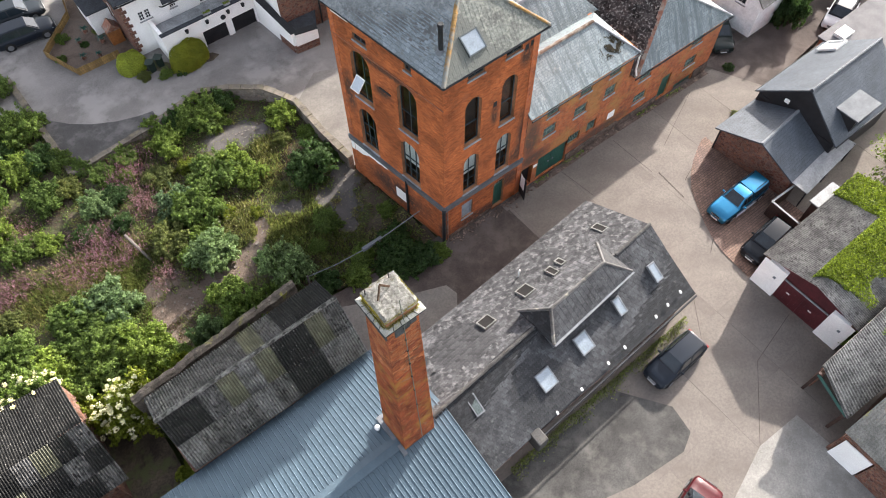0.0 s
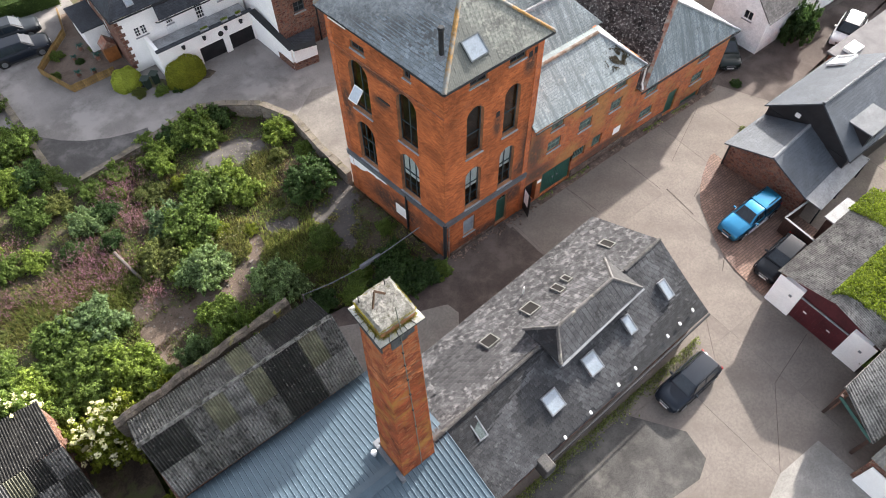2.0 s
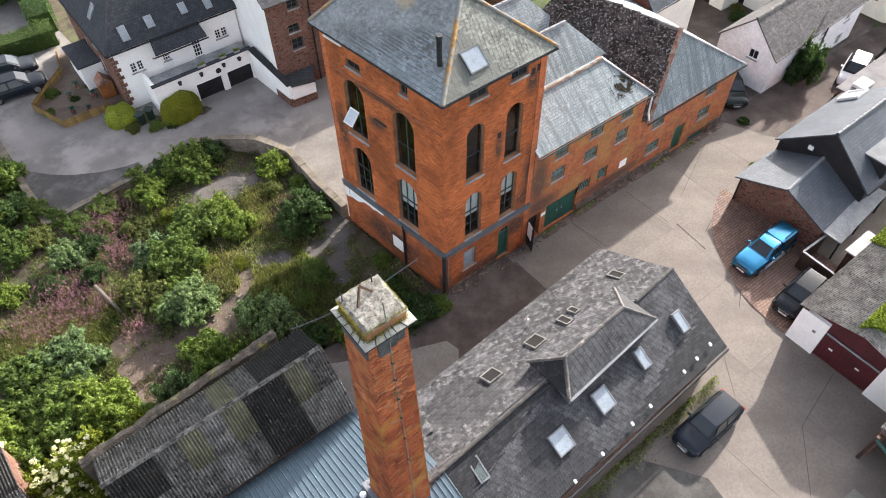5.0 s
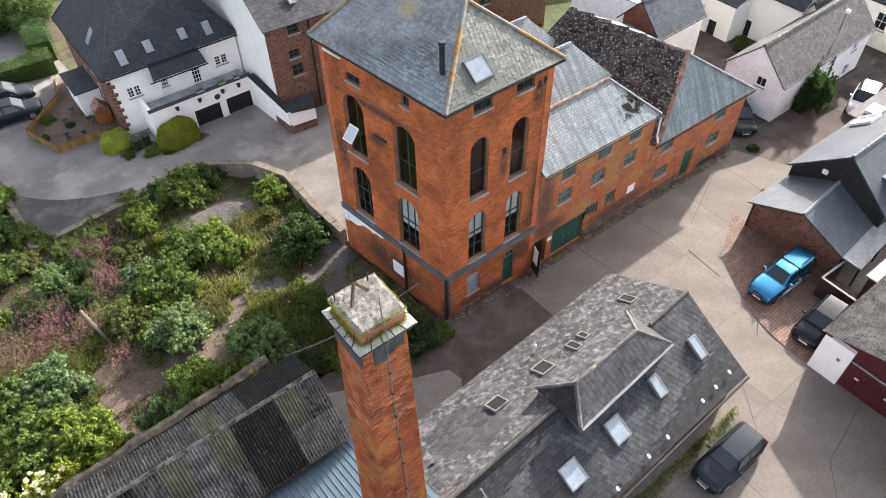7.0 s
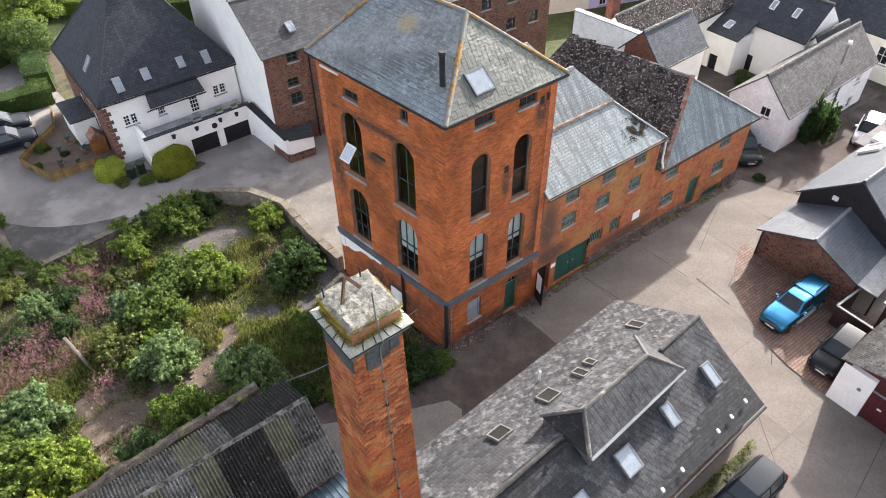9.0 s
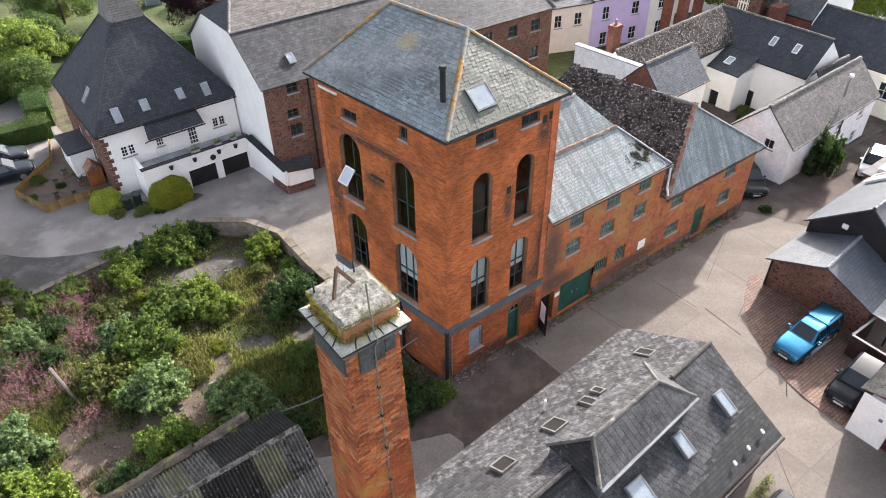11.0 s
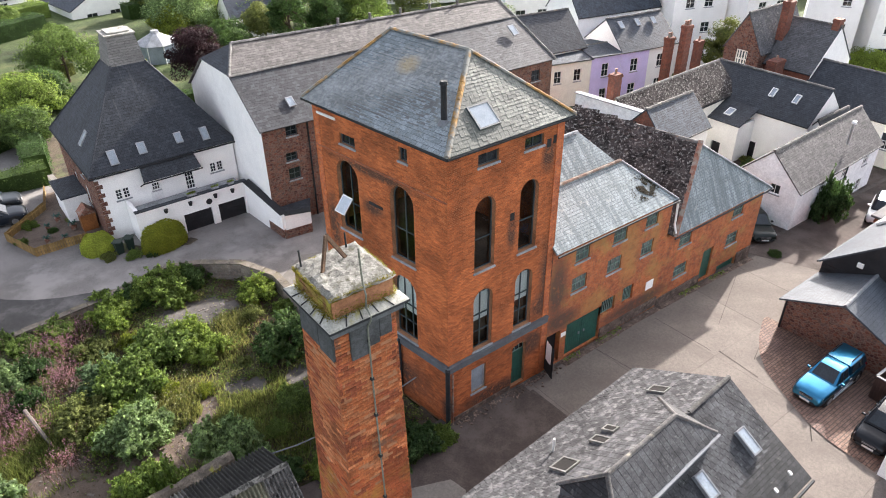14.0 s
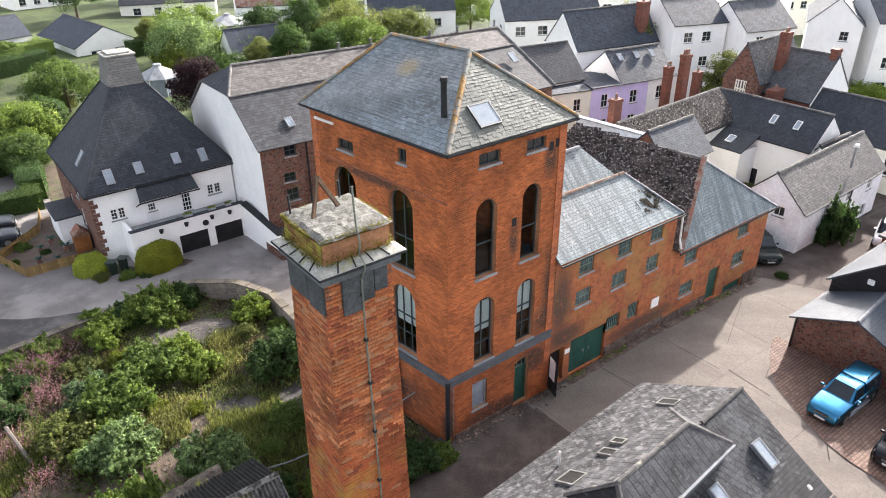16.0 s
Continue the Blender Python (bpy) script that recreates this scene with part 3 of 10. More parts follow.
def chimney(name, label, x, y, z0, z1, w=0.7, d=0.5, pots=2, mat="brick_stack", turn=0.0):
    ob = thing(name, label, "chimney", at=(x, y, z0), turn=turn)
    bm = bmesh.new()
    h = z1 - z0
    rings = []
    for k, z in ((0, 0), (0, h - 0.25), (0.05, h - 0.25), (0.05, h - 0.1), (0.02, h - 0.1), (0.02, h)):
        rings.append([bm.verts.new((sx * (w / 2 + k), sy * (d / 2 + k), z)) for sx, sy in ((-1, -1), (1, -1), (1, 1), (-1, 1))])
    for p, q in zip(rings, rings[1:]):
        for i in range(4):
            bm.faces.new((p[i], p[(i + 1) % 4], q[(i + 1) % 4], q[i]))
    bm.faces.new(rings[-1])
    part("shaft", bm, mat, ob)
    for k in range(pots):
        bm = bmesh.new()
        px = (k - (pots - 1) / 2) * 0.3
        tube(bm, [(px, 0, h), (px, 0, h + 0.12), (px, 0, h + 0.38), (px, 0, h + 0.4)], [0.12, 0.1, 0.09, 0.11], 10)
        part("chimney_pot", bm, "ridge_red", ob)
    return ob


def skylight(a, b, c, label, name="skylight", frame="lead", pane="glass_pale", raised=0.07, group="skylights"):
    """A roof window on a slope: a is its lower left corner, b its lower right, c its upper left."""
    a, b, c = V(*a), V(*b), V(*c)
    ux, uy = b - a, c - a
    w, h = ux.length, uy.length
    ux.normalize()
    nz = ux.cross(uy).normalized()
    uy = nz.cross(ux)
    m = Matrix.Translation(a) @ Matrix(((ux.x, uy.x, nz.x, 0), (ux.y, uy.y, nz.y, 0), (ux.z, uy.z, nz.z, 0), (0, 0, 0, 1)))
    ob = thing(name, label, "skylight", group)
    bm = bmesh.new()
    t = 0.06
    for lo, hi in (((0, 0), (w, t)), ((0, h - t), (w, h)), ((0, t), (t, h - t)), ((w - t, t), (w, h - t))):
        box(bm, (*lo, -0.05), (*hi, raised), m)
    part("frame", bm, frame, ob)
    bm = bmesh.new()
    box(bm, (t, t, raised - 0.05), (w - t, h - t, raised - 0.02), m)
    part("pane", bm, pane, ob)
    return ob


def stuff(ob):
    return tagged(ob, "", "", "", "stuff")


def slope_frame(poly):
    """Along, up-slope and outward directions of a roof slope, with its corner."""
    p = [V(*q) for q in poly]
    nrm = V(0, 0, 0)
    for i in range(len(p)):
        nrm += p[i].cross(p[(i + 1) % len(p)])
    nrm.normalize()
    if nrm.z < 0:
        nrm = -nrm
    al = V(0, 0, 1).cross(nrm).normalized()
    up = nrm.cross(al)
    return p, al, up, nrm


def slates(parent, poly, mat, w=0.3, gauge=0.2, seed=1, singles=0, near=None, gap=0.012, missing=0.0, name="slate"):
    """Slates laid in courses over a slope: each its own thin slab, a little uneven. The ones next to near are parts of their own."""
    rnd = random.Random(seed)
    p, al, up, nrm = slope_frame(poly)
    q = [((v - p[0]).dot(al), (v - p[0]).dot(up)) for v in p]
    lo, hi = min(t for _, t in q), max(t for _, t in q)
    places = []
    row = 0
    t = lo
    while t < hi - gauge * 0.4:
        tm = t + gauge * 0.5
        cuts = []
        for i in range(len(q)):
            (s0, t0), (s1, t1) = q[i], q[(i + 1) % len(q)]
            if (t0 - tm) * (t1 - tm) < 0:
                cuts.append(s0 + (s1 - s0) * (tm - t0) / (t1 - t0))
        if len(cuts) >= 2:
            a, b = min(cuts), max(cuts)
            s = a - (w * 0.5 if row % 2 else 0)
            while s < b:
                s0, s1 = max(s, a), min(s + w - gap, b)
                if s1 - s0 > 0.05 and rnd.random() >= missing:
                    places.append((s0, s1, t, min(t + gauge * 1.12, hi)))
                s += w
        t += gauge
        row += 1
    mids = [p[0] + al * (a + b) / 2 + up * (c + d) / 2 for a, b, c, d in places]
    chosen = set()
    if singles:
        nv = V(*near)
        full = [i for i, (a, b, c, d) in enumerate(places) if b - a > w - gap - 0.002 and d - c > gauge * 1.1]
        chosen = set(sorted(full, key=lambda i: (mids[i] - nv).length)[:singles])
    bm = bmesh.new()
    lay = bm.loops.layers.uv.new("UVMap")

    def one(bmx, m, s0, s1, t0, t1, lift, thick=0.016):
        c = [(s0, t0, lift + 0.013), (s1, t0, lift + 0.013), (s1, t1, 0.004), (s0, t1, 0.004)]
        top = [bmx.verts.new(m @ V(x, y, z)) for x, y, z in c]
        bot = [bmx.verts.new(m @ V(x, y, z - thick)) for x, y, z in c]
        for f in (top, [bot[0], bot[1], top[1], top[0]], [bot[1], bot[2], top[2], top[1]], [bot[3], bot[0], top[0], top[3]]):
            bmx.faces.new(f)
    base = Matrix.Translation(p[0]) @ Matrix(((al.x, up.x, nrm.x, 0), (al.y, up.y, nrm.y, 0), (al.z, up.z, nrm.z, 0), (0, 0, 0, 1)))
    for i, (a, b, c, d) in enumerate(places):
        if i in chosen:
            continue
        k = rnd.uniform(-0.004, 0.012)
        turn = Matrix.Translation(((a + b) / 2, c, 0)) @ Matrix.Rotation(rnd.uniform(-0.02, 0.02), 4, "Z") @ Matrix.Translation((-(a + b) / 2, -c, 0))
        one(bm, base @ turn, a, b, c + rnd.uniform(-0.012, 0.012), d, k)
    stuff(part("slating", bm, mat, parent))
    if chosen:
        bm = bmesh.new()
        one(bm, Matrix.Identity(4), -(w - gap) / 2, (w - gap) / 2, 0, gauge * 1.12, 0.0)
        uv_box(bm)
        me = bpy.data.meshes.new(name)
        bm.to_mesh(me)
        bm.free()
        me.materials.append(M[mat])
        for i in sorted(chosen):
            a, b, c, d = places[i]
            o = new(name, me)
            o.parent = parent
            o.matrix_basis = base @ Matrix.Translation(((a + b) / 2, c + rnd.uniform(-0.012, 0.012), rnd.uniform(-0.002, 0.012))) @ Matrix.Rotation(rnd.uniform(-0.03, 0.03), 4, "Z")


def corrugated(parent, poly, cols, rows, mats, pitch=0.146, amp=0.026, seed=1, name="sheet"):
    """Corrugated sheets laid over a four-cornered slope (lower left, lower right, upper right, upper left), each sheet a part."""
    rnd = random.Random(seed)
    a, b, c, d = [V(*q) for q in poly]
    nrm = (b - a).cross(d - a).normalized()
    if nrm.z < 0:
        nrm = -nrm
    length = (b - a).length
    for i in range(cols):
        for j in range(rows):
            u0, u1 = i / cols, (i + 1) / cols + 0.006
            v0, v1 = j / rows - (0.03 if j else 0), (j + 1) / rows
            n = max(8, int(length * (u1 - u0) / pitch * 6))
            bm = bmesh.new()
            prev = None
            for k in range(n + 1):
                u = u0 + (u1 - u0) * k / n
                h = amp * math.sin(u * length / pitch * math.tau) + 0.03 + 0.012 * j
                lo = a.lerp(b, u).lerp(d.lerp(c, u), v0) + nrm * (h + 0.012)
                hi = a.lerp(b, u).lerp(d.lerp(c, u), v1) + nrm * h
                cur = (bm.verts.new(lo), bm.verts.new(hi), bm.verts.new(lo - nrm * 0.02))
                if prev:
                    bm.faces.new((prev[0], cur[0], cur[1], prev[1]))
                    bm.faces.new((prev[2], cur[2], cur[0], prev[0]))
                prev = cur
            mt = mats(i, j, rnd) if callable(mats) else mats
            ob = part(name, bm, mt, parent, smooth=True)


M["brick_piece"] = surface("chimney_brick", (0.533, 0.163, 0.060), 0.48, 0.9, s1=1.2, s2=30, stain=(0.17, 0.08, 0.05), stain_at=(0.57, 0.66), stain_scale=2.2, bumpy=0.3, island=0.2, rand=0.2)
M["brick_red"] = surface("dark_red_chimney_brick", (0.40, 0.10, 0.037), 0.48, 0.9, s1=1.0, s2=30, stain=(0.38, 0.20, 0.045), stain_at=(0.49, 0.68), stain_scale=0.8, bumpy=0.3, island=0.14, rand=0.14)
M["brick_tower"] = surface("tower_facing_brick", (0.62, 0.178, 0.058), 0.34, 0.9, s1=0.6, s2=22, stain=(0.30, 0.10, 0.045), stain_at=(0.60, 0.75), stain_scale=1.1, bumpy=0.3, island=0.34, rand=0.34)
soot(M["brick_tower"], [(3.35, 0, 8.9, 0.35, 1, 1.0), (5.2, 0, 11.9, 0.5, 1, 0.9), (5.75, 0, 6.0, 0.75, 1.2, 2.4), (5.4, 0, 4.3, 0.9, 1, 0.9), (4.9, 0, 2.3, 1.2, 1, 1.0), (2.6, 0, 0.5, 2.6, 1, 0.7), (-0.55, 4.2, 11.25, 1.3, 3.6, 0.3), (-0.6, 4.4, 9.6, 0.8, 0.9, 0.5), (-0.5, 4.0, 1.4, 1.5, 3.8, 1.5), (-0.9, 7.2, 7.6, 0.6, 0.6, 2.2), (0.0, 0.0, 0.9, 0.5, 0.6, 1.0)], (0.055, 0.034, 0.026), 0.9)
M["brick_pale"] = surface("pale_worn_brick", (0.60, 0.22, 0.095), 0.48, 0.9, s1=1.5, s2=30, bumpy=0.3, island=0.24, rand=0.24)
M["brick_burnt"] = surface("blackened_brick", (0.40, 0.11, 0.05), 0.48, 0.9, s1=1.5, s2=30, bumpy=0.3, island=0.25, rand=0.25)
M["joint_lime"] = surface("sandy_lime_joint", (0.361, 0.181, 0.095), 0.3, 0.95, s1=0.8, s2=20, bumpy=0.4)
# Base colour paled to imitate the sky reflected in the panes.
M["glass_dusty"] = surface("sky_tinted_window_glass", (0.10, 0.125, 0.12), 0.35, 0.25, bumpy=0)
M["mortar"] = surface("old_lime_mortar", (0.34, 0.16, 0.085), 0.25, 0.95, bumpy=0.5)
M["slate_piece"] = surface("barn_slate", (0.066, 0.068, 0.072), 0.32, 0.75, s1=1.0, s2=14, stain=(0.115, 0.117, 0.118), stain_at=(0.56, 0.74), stain_scale=6.0, bumpy=0.35, island=0.3, rand=0.3)
M["slate_piece_lichen"] = surface("lichened_barn_slate_piece", (0.090, 0.090, 0.093), 0.3, 0.85, s1=0.8, s2=14, stain=(0.158, 0.156, 0.155), stain_at=(0.52, 0.66), stain_scale=3.2, bumpy=0.35, island=0.4, rand=0.4)
M["slate_tower_piece"] = surface("tower_slate", (0.185, 0.202, 0.206), 0.3, 0.52, s1=0.9, s2=9, stain=(0.24, 0.255, 0.245), stain_at=(0.50, 0.68), stain_scale=5.0, bumpy=0.3, island=0.2)
soot(M["slate_tower_piece"], [(0.4, 2.4, 14.25, 1.5, 1.6, 0.8), (0.1, 3.6, 14.15, 1.2, 1.0, 0.8), (1.0, 2.4, 14.6, 0.8, 0.8, 0.6), (0.1, 0.6, 13.9, 1.0, 0.9, 0.5), (-0.6, 4.6, 13.75, 0.6, 2.6, 0.4)], (0.055, 0.058, 0.056), 0.75, 5.0)
soot(M["slate_tower_piece"], [(1.7, 4.6, 15.2, 0.7, 0.7, 0.5)], (0.30, 0.22, 0.09), 0.6, 6.0)
M["slate_tower_green"] = surface("lichened_tower_slate", (0.150, 0.158, 0.138), 0.32, 0.7, s1=0.9, s2=9, stain=(0.225, 0.232, 0.195), stain_at=(0.50, 0.68), stain_scale=4.5, bumpy=0.3, island=0.2)
M["clear_sheet"] = surface("yellowed_clear_sheet", (0.112, 0.109, 0.072), 0.25, 0.6, s1=2, s2=10, stain=(0.16, 0.16, 0.10), stain_scale=2)
M["corr_dark"] = surface("blackened_corrugated_sheet", (0.022, 0.021, 0.019), 0.4, 0.9, s1=1.5, s2=12, stain=(0.13, 0.125, 0.115), stain_at=(0.60, 0.66), stain_scale=7.0)
M["corr_pale"] = surface("pale_corrugated_sheet", (0.165, 0.16, 0.15), 0.4, 0.9, s1=1.5, s2=12, stain=(0.05, 0.047, 0.043), stain_at=(0.56, 0.62), stain_scale=5.0)
for k in ("slate_piece", "slate_piece_lichen", "slate_tower_piece", "slate_tower_green", "slate_mossy"):
    M[k].node_tree.nodes["Principled BSDF"].inputs["Specular IOR Level"].default_value = 0.35 if "tower" in k else 0.12
m, n, l, b = mat_base("clear_window_glass", 0.03)
fr = n.new("ShaderNodeFresnel")
fr.inputs[0].default_value = 1.5
gl = n.new("ShaderNodeBsdfGlossy")
gl.inputs["Roughness"].default_value = 0.03
tr = n.new("ShaderNodeBsdfTransparent")
tr.inputs[0].default_value = (0.7, 0.76, 0.76, 1)
ms = n.new("ShaderNodeMixShader")
l.new(fr.outputs[0], ms.inputs[0])
l.new(tr.outputs[0], ms.inputs[1])
l.new(gl.outputs[0], ms.inputs[2])
l.new(ms.outputs[0], n["Material Output"].inputs[0])
M["clear_glass"] = m

# ---- ground ----
def flat(name, pts, z, mat, label, category="ground", kind="structure", sub=0.0):
    bm = bmesh.new()
    bm.faces.new([bm.verts.new((x, y, 0.0)) for x, y in pts])
    bmesh.ops.bisect_plane(bm, geom=bm.verts[:] + bm.edges[:] + bm.faces[:], plane_co=(13.0, 0, 0), plane_no=(1, 0, 0))
    for v in bm.verts:
        v.co.z = ground_z(v.co.x, v.co.y) + z
    bm.normal_update()
    for f in bm.faces:
        if f.normal.z < 0:
            f.normal_flip()
    ob = part(name, bm, mat)
    return tagged(ob, label, category, "", kind)


bm = bmesh.new()
xs = [-600, -300, -120, -60, -37.5, -36.2, -0.9, 0.4, 17, 30, 45, 60, 75, 90, 150, 300, 600]
ys = [-600, -300, -120, -60, -30, -7, -5.8, 29, 31, 60, 90, 120, 200, 400, 900]
grid = [[bm.verts.new((x, y, ground_z(x, y) - (0.9 if -37 < x < -0.5 and -6 < y < 30 else 0.06))) for y in ys] for x in xs]
for i in range(len(xs) - 1):
    for j in range(len(ys) - 1):
        bm.faces.new((grid[i][j], grid[i + 1][j], grid[i + 1][j + 1], grid[i][j + 1]))
ground = tagged(part("ground", bm, "grass"), "wide sheet of rough grassy ground under the town", "ground", "", "structure")


def slope_sheet(name, pts_rows, mat, label, dz, category):
    """A paved sheet that follows the ground, given as rows of points."""
    bm = bmesh.new()
    vs = [[bm.verts.new((x, y, ground_z(x, y) + dz)) for x, y in row] for row in pts_rows]
    for r, s in zip(vs, vs[1:]):
        for k in range(len(r) - 1):
            f = bm.faces.new((r[k], r[k + 1], s[k + 1], s[k]))
    bm.normal_update()
    for f in bm.faces:
        if f.normal.z < 0:
            f.normal_flip()
    return tagged(part(name, bm, mat), label, category, "", "structure")


# yard: concrete
slope_sheet("yard", [[(x, y) for y in (-40, -20, -5, 0.5)] for x in (-12, 0, 17, 26, 45)], "concrete", "worn pale concrete yard with joints and patches", 0.0, "yard")

# ---- brick tower ----
TF, TR, TB, TL = (0, 0), (6.0, 0), (4.95, 8.1), (-1.05, 8.0)
tower = thing("brick_tower", "tall square orange-red brick tower with arched windows and hipped slate roof", "building")
EAVE = 13.55
R_HOLES = [(1.36, 2.42, 7.77, 11.13, 1.0), (3.75, 4.78, 7.77, 11.13, 1.0), (1.36, 2.42, 3.60, 6.76, 1.0), (3.72, 4.76, 3.60, 6.76, 1.0),
           (1.47, 2.5, 12.5, 13.03), (3.84, 4.86, 12.5, 13.03), (3.77, 4.62, 0.1, 2.62, 0.5), (1.29, 2.13, 1.12, 2.58)]
LL = math.hypot(1.05, 8.0)
L_HOLES = [(LL - 3.27, LL - 1.86, 7.72, 11.25, 1.0), (LL - 6.75, LL - 5.3, 7.72, 11.25, 1.0),
           (LL - 3.35, LL - 1.9, 3.62, 6.95, 1.0), (LL - 6.75, LL - 5.35, 3.62, 6.95, 1.0),
           (LL - 6.3, LL - 5.3, 12.0, 12.5), (LL - 2.6, LL - 2.12, 12.4, 12.98)]
_, m_r = wall(tower, TF, TR, -0.2, EAVE, R_HOLES, "joint_lime", 0.42)
_, m_l = wall(tower, TL, TF, -0.2, EAVE, L_HOLES, "joint_lime", 0.42)
wall(tower, TR, TB, -0.2, EAVE, [], "brick", 0.42)
wall(tower, TB, TL, -0.2, EAVE, [], "brick", 0.42)
ze = EAVE + 0.02
TE = [(-0.36, -0.47, ze), (6.15, -0.42, ze), (5.2, 8.5, ze), (-1.38, 8.25, ze)]
RA, RB = (3.1, 2.57, 16.0), (2.5, 7.0, 16.0)
for pl, mt, pc, sd in (([TE[0], TE[1], RA], "slate_tower", "slate_tower_green", 3), ([TE[1], TE[2], RB, RA], "slate_tower", None, 0), ([TE[2], TE[3], RB], "slate_tower", None, 0), ([TE[3], TE[0], RA, RB], "slate_tower", "slate_tower_piece", 5)):
    rf = roof_slope(tower, pl, mt)
    if pc:
        slates(rf, pl, pc, 0.21, 0.145, sd, gap=0.007, singles=150, near=(-0.3, 0.0, 13.6))
for a, b in ((TE[0], RA), (TE[1], RA), (RA, RB), (TE[3], RB), (TE[2], RB)):
    bm = bmesh.new()
    up = V(0, 0, 0.04)
    ridge_strip(bm, V(*a) + up, V(*b) + up, 0.11, 0.05)
    part("ridge", bm, "ridge_lichen", tower, "ridge tiles covered in orange lichen")
# eaves board and gutter
for i in range(4):
    a, b = V(*TE[i]), V(*TE[(i + 1) % 4])
    bm = bmesh.new()
    tube(bm, [a - V(0, 0, 0.08), b - V(0, 0, 0.08)], 0.06, 8)
    part("gutter", bm, "dark_metal", tower)
bm = bmesh.new()
bm.faces.new([bm.verts.new((x, y, ze - 0.1)) for x, y, z in TE])
bmesh.ops.solidify(bm, geom=bm.faces[:], thickness=0.04)
part("soffit", bm, "brick_old", tower)
# corbelled brick course under the eaves, and the set-off on the side wall
bm = bmesh.new()
box(bm, (-0.05, 0.0, 13.25), (6.05, 0.06, 13.5), m_r)
part("corbel", bm, "brick", tower)
bm = bmesh.new()
box(bm, (0.0, 0.0, 13.25), (LL, 0.06, 13.5), m_l)
part("corbel", bm, "brick", tower)
bm = bmesh.new()
box(bm, (0.0, 0.0, 11.42), (LL + 0.02, 0.05, 11.5), m_l, 0.01)
part("string_course", bm, "brick_old", tower)
# painted band between the base and the upper storeys
for mm, ln in ((m_r, 5.9), (m_l, LL)):
    bm = bmesh.new()
    s0, s1 = (-0.13, ln) if mm is m_r else (0.0, ln + 0.13)
    box(bm, (s0, 0.0, 3.1), (s1, 0.12, 3.42), mm, 0.015)
    box(bm, (s0, 0.0, 3.421), (s1, 0.17, 3.5), mm, 0.01)
    part("band", bm, "fascia_grey", tower, "dark grey painted timber band")
# a broken patch of white render and a plaque low on the side wall
bm = bmesh.new()
rnd = random.Random(4)
pts = [(0.05, 3.05)]
for k in range(13):
    pts.append((0.05 + k * 0.27, 2.28 + 0.05 * k + rnd.uniform(-0.14, 0.14)))
pts.append((3.35, 3.05))
prism(bm, [m_l @ V(s, 0.0, z) for s, z in pts], (m_l.to_3x3() @ V(0, 0.025, 0)))
part("render_patch", bm, "white", tower, "broken patch of white render")
bm = bmesh.new()
box(bm, (LL - 4.1, 0.0, 0.85), (LL - 3.25, 0.03, 1.75), m_l, 0.008)
part("plaque", bm, "white", tower, "blank white board")
# windows
for k, h in enumerate(R_HOLES[:4]):
    window(tower, m_r, h, (0, 1) if k < 2 else (1, 2), "frame_dark", "clear_glass", 0.2, fw=0.06, bw=0.045, blind=(0.45, 0.9) if k > 1 else None)
for k, h in enumerate(L_HOLES[:4]):
    window(tower, m_l, h, (1, 1) if k < 2 else (2, 2), "frame_dark", "clear_glass", 0.2, fw=0.06, bw=0.045, blind=(0.4, 0.92) if k == 2 else None)
for mm, hs in ((m_r, R_HOLES[4:6]), (m_l, L_HOLES[4:6])):
    for h in hs:
        window(tower, mm, h, (1, 0), "frame_dark", "glass", 0.1, fw=0.04)
window(tower, m_r, R_HOLES[7], (0, 0), "sill", "glass_pale", 0.08, fw=0.1)
